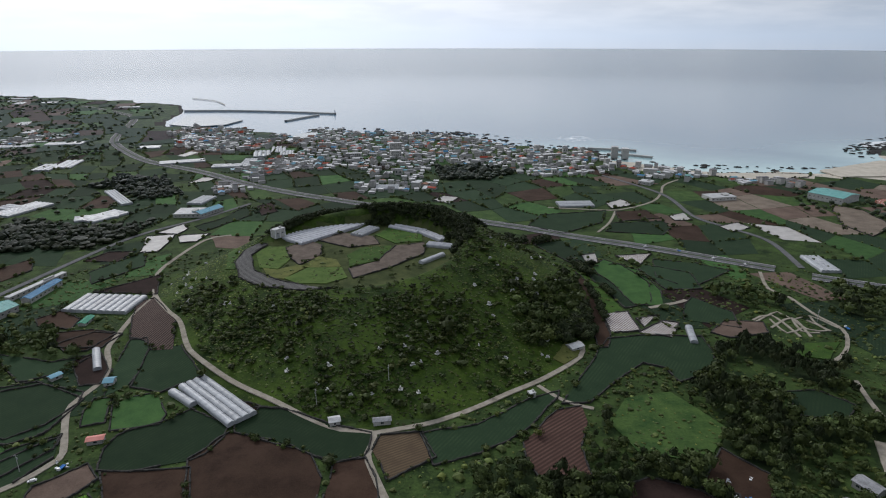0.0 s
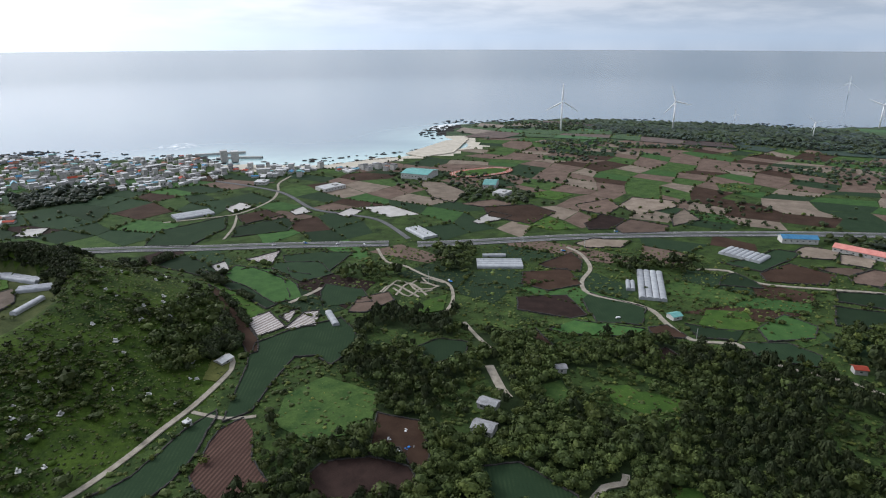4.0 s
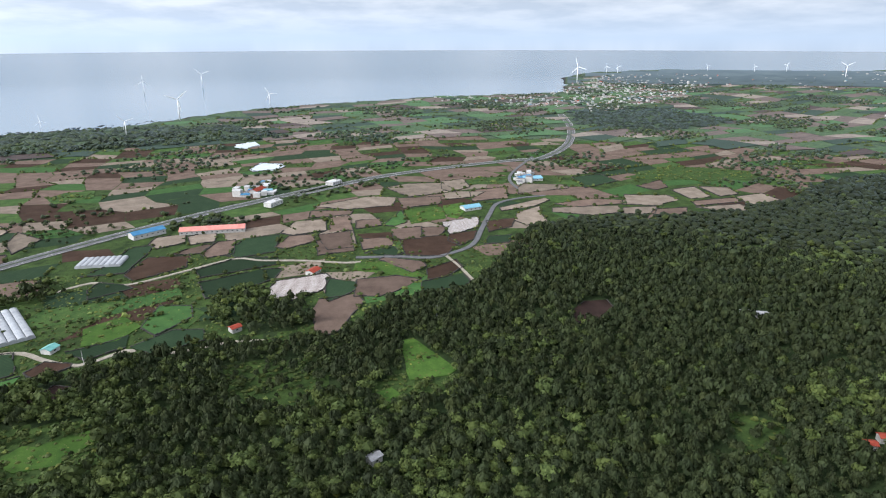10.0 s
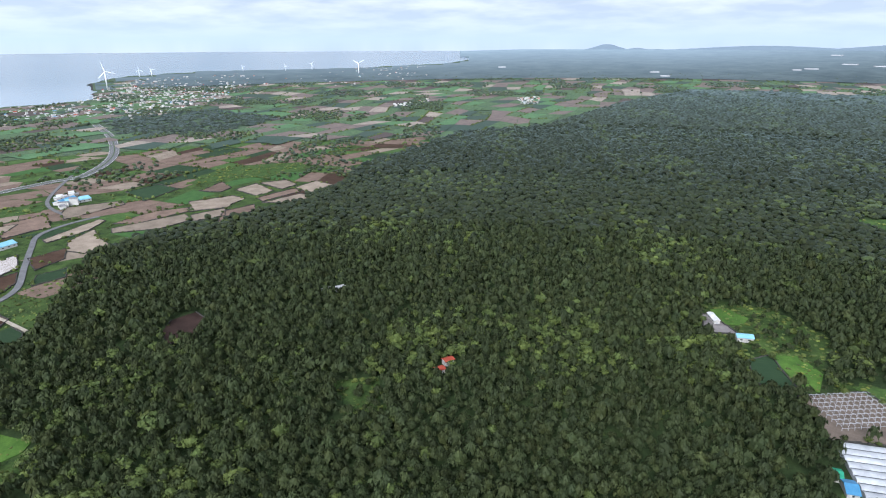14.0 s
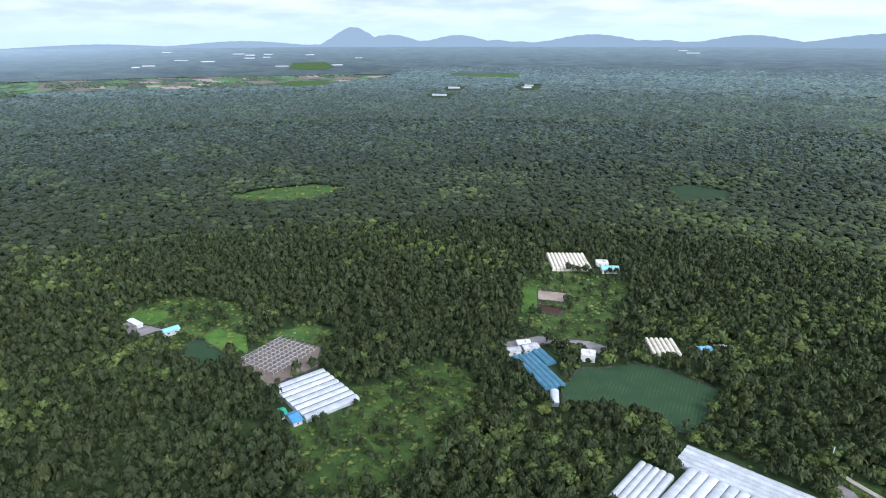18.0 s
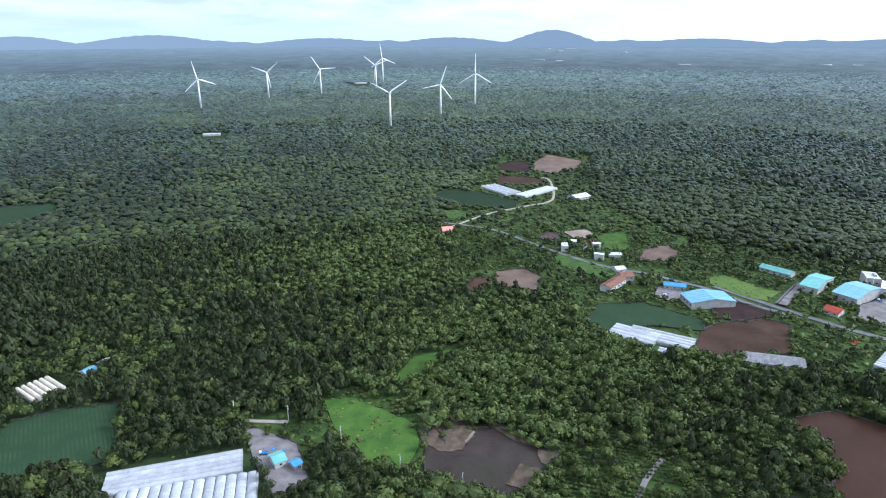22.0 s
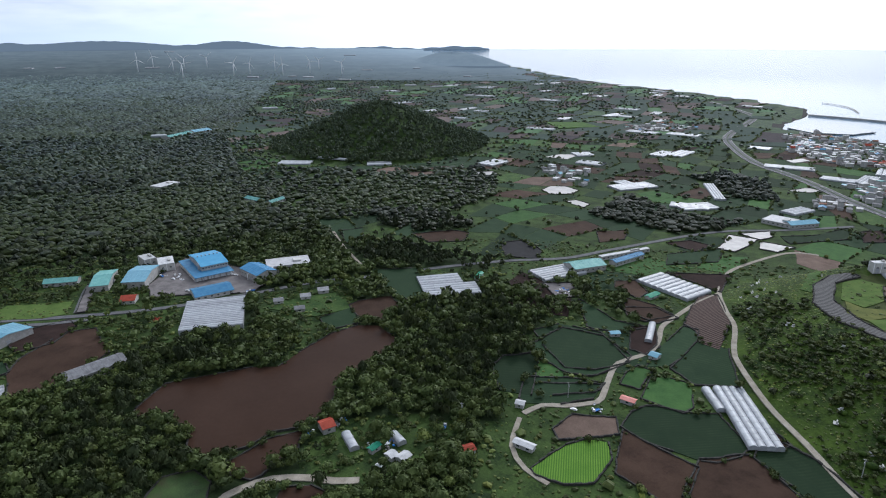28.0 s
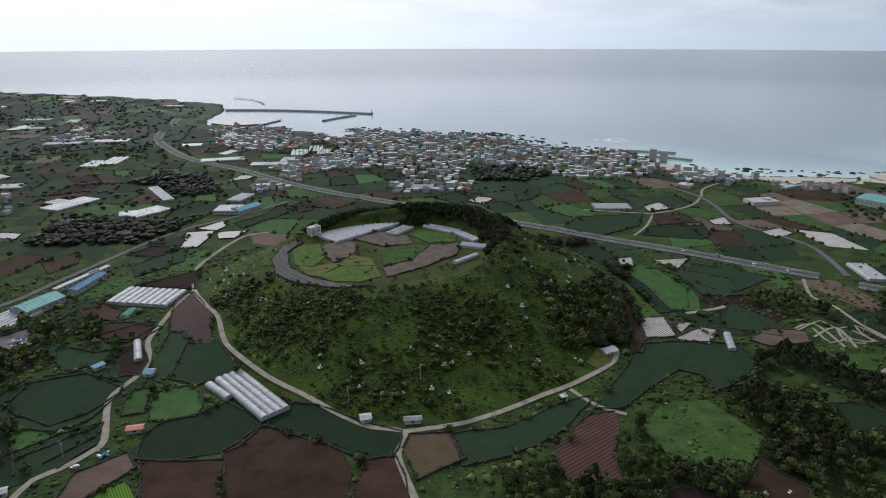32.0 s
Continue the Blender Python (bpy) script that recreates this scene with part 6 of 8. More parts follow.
def crown(seed, leaves, core, lobes=6, flat=0.8):
    """A crown: small leaf clumps on several lobes round a dark core, in a unit box about the ground point."""
    g = np.random.default_rng(seed)
    vs, fs = [], []
    if core:
        bm = bmesh.new()
        bmesh.ops.create_icosphere(bm, subdivisions=1, radius=0.40)
        bm.verts.index_update()
        for v in bm.verts:
            v.co *= 0.8 + 0.4 * g.random()
        vs += [(v.co.x, v.co.y, 0.52 + v.co.z * flat) for v in bm.verts]
        fs += [[v.index for v in f.verts] for f in bm.faces if f.calc_center_median().z > -0.06]
        bm.free()
    cs = [(0, 0, 0.66, 0.36)] + [(0.3 * math.cos(a), 0.3 * math.sin(a), 0.42 + 0.28 * g.random(), 0.2 + 0.1 * g.random()) for a in np.linspace(0, 6.28, lobes, endpoint=False) + g.random()]
    for i in range(leaves):
        cx_, cy_, cz_, cr = cs[i % len(cs)]
        d = g.normal(size=3)
        d[2] = abs(d[2]) * 0.9 - 0.12
        d /= np.linalg.norm(d)
        p = np.array([cx_, cy_, cz_]) + d * cr * (0.85 + 0.3 * g.random()) * np.array([1, 1, flat])
        nrm = d + g.normal(size=3) * 0.30
        nrm /= np.linalg.norm(nrm)
        t = np.cross(nrm, g.normal(size=3))
        t /= np.linalg.norm(t)
        b = np.cross(nrm, t)
        s = (0.080 + 0.065 * g.random()) * math.sqrt(70 / max(leaves, 1)) ** 0.8
        k = len(vs)
        for a in (0.3, 2.4, 4.5):
            vs.append(p + s * (t * math.cos(a) + b * math.sin(a)) * (0.8 + 0.5 * g.random()))
        fs.append([k, k + 1, k + 2])
    return np.array(vs, np.float32), np.array(fs, np.int32)


def blob(seed, squash=0.75):
    """A far crown: a knobbly lump."""
    g = np.random.default_rng(seed)
    bm = bmesh.new()
    bmesh.ops.create_icosphere(bm, subdivisions=1, radius=0.5)
    for v in bm.verts:
        v.co *= 0.72 + 0.5 * g.random()
    bm.verts.index_update()
    vs = np.array([(v.co.x, v.co.y, 0.42 + v.co.z * squash) for v in bm.verts], np.float32)
    keep = [[v.index for v in f.verts] for f in bm.faces if f.calc_center_median().z > -0.3]
    bm.free()
    return vs, np.array(keep, np.int32)


NEAR = [crown(100 + i, 116, True) for i in range(8)]
HALF = [crown(150 + i, 54, True, 5) for i in range(8)]
MID = [crown(200 + i, 20, True, 4) for i in range(8)]
FAR = [blob(300 + i) for i in range(8)]


def dome(seed):
    """A far crown of few faces: a ragged dome."""
    g = np.random.default_rng(seed)
    vs = [(0.1 * g.normal(), 0.1 * g.normal(), 0.95)]
    for ring, (rad, zz) in enumerate(((0.36, 0.72), (0.5, 0.3))):
        for k in range(5):
            a = 1.2566 * (k + 0.5 * ring) + 0.3 * g.normal()
            q = rad * (0.75 + 0.5 * g.random())
            vs.append((q * math.cos(a), q * math.sin(a), zz * (0.75 + 0.5 * g.random())))
    fs = [(0, 1 + k, 1 + (k + 1) % 5) for k in range(5)]
    for k in range(5):
        fs += [(1 + k, 6 + k, 1 + (k + 1) % 5), (1 + (k + 1) % 5, 6 + k, 6 + (k + 1) % 5)]
    return np.array(vs, np.float32), np.array(fs, np.int32)


LOW = [dome(700 + i) for i in range(8)]


def tuft(seed):
    """A crown of the farthest woods: a low ragged cap of six faces."""
    g = np.random.default_rng(seed)
    vs = [(0.1 * g.normal(), 0.1 * g.normal(), 0.95)]
    for k in range(6):
        a = 1.0472 * k + 0.2 * g.normal()
        q = 0.55 * (0.75 + 0.5 * g.random())
        vs.append((q * math.cos(a), q * math.sin(a), 0.15 + 0.25 * g.random()))
    return np.array(vs, np.float32), np.array([(0, 1 + k, 1 + (k + 1) % 6) for k in range(6)], np.int32)


CAPS = [tuft(800 + i) for i in range(8)]


def spire(tv, tf):
    """The same leaf clumps drawn up to a pointed pine crown."""
    tv = tv.copy()
    k = np.clip(1.25 - 0.75 * tv[:, 2], 0.35, 1.1)
    tv[:, 0] *= k
    tv[:, 1] *= k
    tv[:, 2] = tv[:, 2] * 1.25
    return tv, tf


PINES = {id(NEAR): [spire(*q) for q in NEAR], id(HALF): [spire(*q) for q in HALF], id(MID): [spire(*q) for q in MID]}



def plant(name, label, px_, py_, pz_, size, height, tone, templates, material):
    """Joined trees: each point gets a crown of the given width and height and a tint of its own."""
    which = rng.integers(0, len(templates), len(px_))
    ang = rng.uniform(0, 6.283, len(px_))
    vv, ff, tt, base = [], [], [], 0
    for k, (tv, tf) in enumerate(templates):
        ids = np.nonzero(which == k)[0]
        if not len(ids):
            continue
        c, s = np.cos(ang[ids])[:, None], np.sin(ang[ids])[:, None]
        x = (tv[None, :, 0] * c - tv[None, :, 1] * s) * size[ids][:, None] + px_[ids][:, None]
        y = (tv[None, :, 0] * s + tv[None, :, 1] * c) * size[ids][:, None] + py_[ids][:, None]
        z = tv[None, :, 2] * height[ids][:, None] + pz_[ids][:, None]
        vv.append(np.stack([x, y, z], -1).reshape(-1, 3))
        n = len(tv)
        ff.append((tf[None] + (np.arange(len(ids)) * n)[:, None, None] + base).reshape(-1, 3))
        tt.append(np.repeat(tone[ids], n, axis=0))
        base += n * len(ids)
    if not vv:
        return None
    ob = new(name, mesh_of(name, np.concatenate(vv), np.concatenate(ff), material, {"tone": np.concatenate(tt)}))
    return tagged(ob, label, "trees", kind="stuff")


def tints(n, spread=0.3, yellow=0.2):
    b = np.exp(rng.normal(0, spread, n))
    yl = np.abs(rng.normal(0, yellow, n))
    return np.stack([b * (1 + yl * 0.9), b * (1 + yl * 0.45), b * (1 - yl * 0.2)], 1)


BOUNDS = [[]]
ROAD_BOUNDS = [(np.min(line, axis=0) - w - 20, np.max(line, axis=0) + w + 20) for line, w in KEEP_ROADS]


def blocked(px_, py_, margin_roads=0.0):
    hit = np.zeros(px_.shape, bool)
    if not len(px_):
        return hit
    while len(BOUNDS[0]) < len(KEEP_OUT):
        a = np.asarray(KEEP_OUT[len(BOUNDS[0])])
        BOUNDS[0].append((*a.min(0), *a.max(0)))
    bb = np.asarray(BOUNDS[0])
    cand = np.nonzero((bb[:, 2] > px_.min()) & (bb[:, 0] < px_.max()) & (bb[:, 3] > py_.min()) & (bb[:, 1] < py_.max()))[0]
    for i in cand:
        lo, hi = bb[i, :2], bb[i, 2:]
        s = np.nonzero((px_ > lo[0]) & (px_ < hi[0]) & (py_ > lo[1]) & (py_ < hi[1]))[0]
        if len(s):
            hit[s] |= inside(px_[s], py_[s], KEEP_OUT[i])
    for (line, w), (lo, hi) in zip(KEEP_ROADS, ROAD_BOUNDS):
        s = np.nonzero((px_ > lo[0]) & (px_ < hi[0]) & (py_ > lo[1]) & (py_ < hi[1]))[0]
        if len(s):
            hit[s] |= line_distance(px_[s], py_[s], line) < w + margin_roads
    return hit


def heights(px_, py_):
    return np.array([terrain(a, b) for a, b in zip(px_, py_)])


def scatter(r0, r1, spacing):
    n = int(2 * r1 / spacing)
    gx_, gy_ = np.meshgrid((np.arange(n) - n / 2) * spacing, (np.arange(n) - n / 2) * spacing)
    x = gx_.ravel() + rng.uniform(-0.45, 0.45, n * n) * spacing
    y = gy_.ravel() + rng.uniform(-0.45, 0.45, n * n) * spacing
    r = np.hypot(x, y)
    s = (r > r0) & (r < r1)
    return x[s], y[s]


NEAR_TREES = 280
bm = bmesh.new()
rod(bm, (0, 0, 0), (0.02, 0.01, 0.34), 0.045, 0.03, 6)
rod(bm, (0.02, 0.01, 0.34), (-0.03, 0.02, 0.62), 0.03, 0.012, 5)
rod(bm, (0.01, 0.0, 0.3), (0.16, 0.05, 0.52), 0.018, 0.008, 4)
rod(bm, (0.0, 0.01, 0.34), (-0.13, -0.09, 0.55), 0.018, 0.008, 4)
TRUNK = bm_mesh("trunk", bm, BARK)
CROWNS = {True: [], False: []}
for is_pine in (True, False):
    for tv, tf in (PINES[id(NEAR)] if is_pine else NEAR):
        CROWNS[is_pine].append(mesh_of("crown", tv, tf, PINE if is_pine else LEAF, {"tone": np.tile(tints(1, 0.2, 0.12), (len(tv), 1))}))


def single_tree(x, y, z, width, tall, is_pine):
    base = thing("tree", Matrix.Translation((x, y, z)) @ Matrix.Rotation(rng.uniform(0, 6.28), 4, "Z") @ Matrix.Diagonal((width, width, tall, 1)),
                 "dark green pine in the forest" if is_pine else "leafy green broadleaf tree in the forest", "tree", "nearest forest trees")
    part("trunk", TRUNK, base)
    part("crown", CROWNS[bool(is_pine)][int(rng.integers(0, len(NEAR)))], base)


# copies of the leaf materials whose bluish sheen stands in for haze
HAZE_SHEEN = (0.0, 0.035, 0.07, 0.11, 0.16, 0.22, 0.29, 0.37)
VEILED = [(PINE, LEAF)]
for haze_sheen in HAZE_SHEEN[1:]:
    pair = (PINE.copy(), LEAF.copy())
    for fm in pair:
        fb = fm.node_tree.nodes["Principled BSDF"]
        fb.inputs["Sheen Weight"].default_value, fb.inputs["Sheen Roughness"].default_value = haze_sheen, 0.6
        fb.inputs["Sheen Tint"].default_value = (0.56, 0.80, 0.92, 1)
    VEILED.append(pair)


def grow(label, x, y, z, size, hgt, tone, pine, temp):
    """Trees of both kinds, with more of the sheen that imitates haze the farther off they stand."""
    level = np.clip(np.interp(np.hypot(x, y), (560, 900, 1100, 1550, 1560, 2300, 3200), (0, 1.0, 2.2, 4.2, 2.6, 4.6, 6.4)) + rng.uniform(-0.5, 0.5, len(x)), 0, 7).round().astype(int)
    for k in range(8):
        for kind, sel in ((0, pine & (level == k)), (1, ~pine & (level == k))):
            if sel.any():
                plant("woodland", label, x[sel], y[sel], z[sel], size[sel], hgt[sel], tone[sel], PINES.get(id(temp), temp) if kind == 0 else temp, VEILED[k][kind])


fl = np.zeros(len(fc), bool)
for d, kind, poly in WOODS:
    if d >= 0.7:
        fl |= inside(fc[:, 0], fc[:, 1], poly)
for q, poly in CLEARINGS:
    fl &= ~inside(fc[:, 0], fc[:, 1], poly)
idx[fl & ((idx == 0) | (idx == 6))] = 4
ground_me.polygons.foreach_set("material_index", idx)
CHUNK_LABEL = "dense dark green coastal pine and broadleaf forest"
# last figure darkens the tone for self-shade that simple far crowns lack
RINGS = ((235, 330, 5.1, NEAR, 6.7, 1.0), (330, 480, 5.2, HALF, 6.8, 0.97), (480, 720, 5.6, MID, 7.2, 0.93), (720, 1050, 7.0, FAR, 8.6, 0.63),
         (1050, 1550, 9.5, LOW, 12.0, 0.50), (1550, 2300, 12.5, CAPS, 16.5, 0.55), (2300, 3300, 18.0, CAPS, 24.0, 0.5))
for r0, r1, spacing, temp, size0, shade_gain in RINGS:
    tx, ty = scatter(r0 * 0.92, r1 * 1.08, spacing)
    rr = np.hypot(tx, ty) * (1 + np.clip(rng.normal(0, 0.03, len(tx)), -0.07, 0.07))
    q = (rr > r0) & (rr < r1)
    tx, ty = tx[q], ty[q]
    dens = np.zeros(len(tx))
    pine = np.zeros(len(tx), bool)
    for d, kind, poly in WOODS:
        s = inside(tx, ty, poly)
        dens[s] = np.maximum(dens[s], d)
        pine[s] |= kind == "pine"
    cone = np.hypot(tx - CONE[0], ty - CONE[1]) < CONE[2] * 0.97
    dens[cone] = 0.0
    shrink = np.ones(len(tx))
    for q, poly in CLEARINGS:
        s = inside(tx, ty, poly)
        dens[s] *= q
        shrink[s] = 0.74
    # the wood is pine in the east and centre, mixed leaf trees in the west
    az = np.degrees(np.arctan2(tx, ty)) % 360
    patch = np.sin(tx * 0.017 + 1.5 * np.sin(ty * 0.011)) + np.sin(ty * 0.021 + 1.3 * np.sin(tx * 0.014)) + 0.7 * np.sin(tx * 0.047 + ty * 0.038)
    share = 0.78 - 0.75 * np.clip((np.abs(az - 150) - 50) / 45, 0, 1) + 0.16 * patch
    pine |= rng.normal(share, 0.30) > 0.35
    ok_ = (rng.random(len(tx)) < dens) & (shore(tx, ty) > 25) & ~((np.hypot(tx, ty) > 2700) & (az < 150))
    tx, ty, pine, shrink, patch, az = tx[ok_], ty[ok_], pine[ok_], shrink[ok_], patch[ok_], az[ok_]
    ok_ = ~blocked(tx, ty, 1.0)
    tx, ty, pine, shrink, patch, az = tx[ok_], ty[ok_], pine[ok_], shrink[ok_], patch[ok_], az[ok_]
    tz = heights(tx, ty)
    size = size0 * np.exp(rng.normal(0, 0.24, len(tx))) * shrink
    hgt = np.clip(size, 0, 11) * rng.uniform(0.85, 1.25, len(tx)) * (1.0 if r0 < 700 else 0.78 if r0 < 1500 else 0.5)
    if r0 < 300:
        order = np.argsort(np.hypot(tx, ty))[:NEAR_TREES]
        for i in order:
            single_tree(tx[i], ty[i], tz[i], size[i], hgt[i], pine[i])
        rest = np.ones(len(tx), bool)
        rest[order] = False
        tx, ty, tz, size, hgt, pine, patch, az = tx[rest], ty[rest], tz[rest], size[rest], hgt[rest], pine[rest], patch[rest], az[rest]
    # leaf trees are fresher in some stands and towards the west; far western woods are darkened in tone, standing in
    # for crown shade
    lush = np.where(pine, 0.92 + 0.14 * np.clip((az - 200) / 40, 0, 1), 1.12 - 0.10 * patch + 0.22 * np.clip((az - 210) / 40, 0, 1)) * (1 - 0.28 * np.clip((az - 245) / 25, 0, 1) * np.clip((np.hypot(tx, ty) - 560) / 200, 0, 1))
    grow(CHUNK_LABEL, tx, ty, tz, size, hgt, tints(len(tx), 0.16, 0.11) * (lush * shade_gain)[:, None], pine, temp)

# loose trees and thickets over the plain, thickest beside the forest
tx, ty = scatter(480, 2900, 13.0)
az, rr = np.degrees(np.arctan2(tx, ty)) % 360, np.hypot(tx, ty)
patch = np.sin(tx * 0.013 + 1.4 * np.sin(ty * 0.009)) + np.sin(ty * 0.017 + 1.2 * np.sin(tx * 0.011)) + 0.6 * np.sin(tx * 0.05 + ty * 0.041)
dens = np.clip(0.46 + 0.36 * patch, 0.10, 0.95) * np.where(az > 303, 0.4, 1.0) * np.clip(1.25 - np.abs(az - 288) / 62, 0.12, 1.0) * ((az > 276) | (az < 8)) * np.where((az > 340) | (az < 8), 0.6, 1.0) + np.where(patch > 0.75, 0.75, 0.012) * ((az > 30) & (az < 184) & (rr > 780) & ((az < 132) | (rr > 2250)))
s = (rng.random(len(tx)) < dens) & (shore(tx, ty) > 60) & (np.hypot(tx - CONE[0], ty - CONE[1]) > CONE[2]) & (np.hypot(tx - HILL[0], ty - HILL[1]) > HILL[2] + 12)
for d, kind, poly in WOODS:
    s &= ~inside(tx, ty, poly)
tx, ty = tx[s], ty[s]
s = ~blocked(tx, ty, 1.0)
tx, ty = tx[s], ty[s]
PLAIN = (tx, ty)
rr = np.hypot(tx, ty)
for lo, hi, temp, f in ((480, 900, MID, 6.5), (900, 1350, FAR, 8.0), (1350, 2900, LOW, 10.5)):
    q = (rr >= lo) & (rr < hi)
    size = rng.uniform(0.6, 1.3, int(q.sum())) * f
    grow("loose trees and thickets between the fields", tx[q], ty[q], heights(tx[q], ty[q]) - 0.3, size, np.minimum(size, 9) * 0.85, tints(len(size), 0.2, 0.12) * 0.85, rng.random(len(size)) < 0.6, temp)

# belt of trees on the hill's northern and eastern rim, scrub on its slopes
n = 2900
ha, hu = rng.uniform(-0.75, 2.3, n), rng.uniform(0.25, 0.95, n)
hx, hy = [], []
for a, u in zip(ha, hu):
    d0 = CRATER[2] * 1.05
    d1 = HILL[2] * (1.0 + 0.08)
    u = (0.25 * u if rng.random() < 0.65 else 0.1 + 0.8 * u) if a > 0.6 else 0.78 + 0.3 * u
    hx.append(CRATER[0] + math.cos(a) * (d0 + (d1 - d0) * u) + (12 if a < 0.8 else 0)), hy.append(CRATER[1] + math.sin(a) * (d0 + (d1 - d0) * u) * 0.95)
hx, hy = np.array(hx), np.array(hy)
s = ~blocked(hx, hy)
hx, hy = hx[s], hy[s]
size = 6.5 * rng.uniform(0.7, 1.3, len(hx))
plant("woodland", "belt of dark pines along the crater rim", hx, hy, heights(hx, hy), size, size * 1.05, tints(len(hx), 0.25, 0.1), NEAR, PINE)
n = 15000
a, u = rng.uniform(0, 6.283, n), np.sqrt(rng.uniform(0.15, 1.0, n))
hx, hy = HILL[0] + HILL[2] * 0.98 * u * np.cos(a), HILL[1] + HILL[2] * 0.98 * u * np.sin(a)
lump = np.sin(hx * 0.045 + 1.3) * np.sin(hy * 0.05) + 0.6 * np.sin(hx * 0.013 - hy * 0.02) + 0.95 - 1.9 * np.hypot(hx - HILL[0] - 40, hy - HILL[1] + 100) / HILL[2]
in_crater = np.hypot((hx - CRATER[0]) / CRATER[2], (hy - CRATER[1]) / CRATER[3]) < 1.02
s = (lump + rng.normal(0, 0.55, n) > 0.12) & ~in_crater & ~blocked(hx, hy)
hx, hy = hx[s], hy[s]
size = np.exp(rng.normal(0.85, 0.5, len(hx)))
plant("shrubs", "dark green scrub scattered over the grassy hill", hx, hy, heights(hx, hy) - 0.3, size, size * 0.75, tints(len(hx), 0.3, 0.2) * 0.8, MID, LEAF)
n = 420
a = rng.uniform(0, 6.283, n)
q = rng.uniform(0.93, 1.06, n)
hx, hy = CRATER[0] + CRATER[2] * q * np.cos(a), CRATER[1] + CRATER[3] * q * np.sin(a)
s = ~blocked(hx, hy) & (np.sin(a * 3 + 1) + rng.normal(0, 0.5, n) > -0.2)
hx, hy = hx[s], hy[s]
size = rng.uniform(2.0, 4.6, len(hx))
plant("shrubs", "dark scrub along the crater edge", hx, hy, heights(hx, hy) - 0.3, size, size * 0.8, tints(len(hx), 0.25, 0.15), NEAR, LEAF)

n = 1250
a, q = rng.uniform(-0.1, 2.75, n), rng.uniform(0.83, 1.03, n)
hx, hy = CRATER[0] + CRATER[2] * q * np.cos(a), CRATER[1] + CRATER[3] * q * np.sin(a)
s = ~blocked(hx, hy)
hx, hy = hx[s], hy[s]
size = rng.uniform(3.0, 6.5, len(hx))
plant("woodland", "dark pines on the crater's inner northern wall", hx, hy, heights(hx, hy) - 0.3, size, size * 1.1, tints(len(hx), 0.2, 0.1) * 0.9, HALF, PINE)

# the wooded cone, its tint raised to stand in for haze
n = 3000
a, u = rng.uniform(0, 6.283, n), np.sqrt(rng.random(n))
hx, hy = CONE[0] + CONE[2] * 0.97 * u * np.cos(a), CONE[1] + CONE[2] * 0.97 * u * np.sin(a)
size = rng.uniform(6.5, 12.0, n)
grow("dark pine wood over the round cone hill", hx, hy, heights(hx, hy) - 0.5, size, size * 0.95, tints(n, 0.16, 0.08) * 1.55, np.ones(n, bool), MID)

# grass tufts on the hill, low scrub in the clearings
n = 14000
a, u = rng.uniform(0, 6.283, n), np.sqrt(rng.random(n))
hx, hy = HILL[0] + HILL[2] * 0.98 * u * np.cos(a), HILL[1] + HILL[2] * 0.98 * u * np.sin(a)
s = (np.hypot((hx - CRATER[0]) / CRATER[2], (hy - CRATER[1]) / CRATER[3]) > 1.0) & ~blocked(hx, hy)
hx, hy = hx[s], hy[s]
size = rng.uniform(0.9, 2.4, len(hx))
# brightness put into the tint: more on the west and east flanks
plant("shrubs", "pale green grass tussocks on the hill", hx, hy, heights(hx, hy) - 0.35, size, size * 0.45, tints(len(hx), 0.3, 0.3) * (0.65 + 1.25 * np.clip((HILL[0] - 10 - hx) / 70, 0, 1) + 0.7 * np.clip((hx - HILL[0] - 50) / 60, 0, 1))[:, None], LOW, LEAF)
for q, poly in CLEARINGS:
    lo, hi = np.min(poly, axis=0), np.max(poly, axis=0)
    n = int((hi[0] - lo[0]) * (hi[1] - lo[1]) / 20)
    hx, hy = rng.uniform(lo[0], hi[0], n), rng.uniform(lo[1], hi[1], n)
    s = inside(hx, hy, poly) & ~blocked(hx, hy)
    hx, hy = hx[s], hy[s]
    if len(hx) > 20:
        size = rng.uniform(1.4, 4.2, len(hx))
        plant("shrubs", "light green scrub and tall grass in a forest clearing", hx, hy, heights(hx, hy) - 0.3, size, size * 0.55, tints(len(hx), 0.25, 0.25) * 1.25, FAR if np.hypot(hx, hy).mean() > 500 else MID, LEAF)
n = 150
a, u = rng.uniform(0, 6.283, n), np.sqrt(rng.random(n)) * 0.8
hx, hy = CRATER[0] + CRATER[2] * u * np.cos(a), CRATER[1] + CRATER[3] * u * np.sin(a)
s = (np.sin(hx * 0.06) * np.sin(hy * 0.07) + rng.normal(0, 0.4, n) > 0.1) & ~blocked(hx, hy)
hx, hy = hx[s], hy[s]
size = rng.uniform(2.0, 5.0, len(hx))
plant("shrubs", "dark bushes on the crater floor", hx, hy, heights(hx, hy) - 0.2, size, size * 0.8, tints(len(hx), 0.25, 0.15), NEAR, LEAF)


# weeds and brambles on the rough ground between the fields
hx, hy = scatter(235, 680, 4.4)
dens = np.full(len(hx), 0.8)
for d, kind, poly in WOODS:
    s = inside(hx, hy, poly)
    dens[s] = np.minimum(dens[s], 0.8 - 0.75 * d)
s = (rng.random(len(hx)) < dens) & (np.hypot(hx - HILL[0], hy - HILL[1]) > HILL[2]) & ~blocked(hx, hy, -1.0)
hx, hy = hx[s], hy[s]
size = np.exp(rng.normal(0.75, 0.45, len(hx)))
lush = 1.15 + 0.35 * np.sin(hx * 0.05 + 2 * np.sin(hy * 0.03))
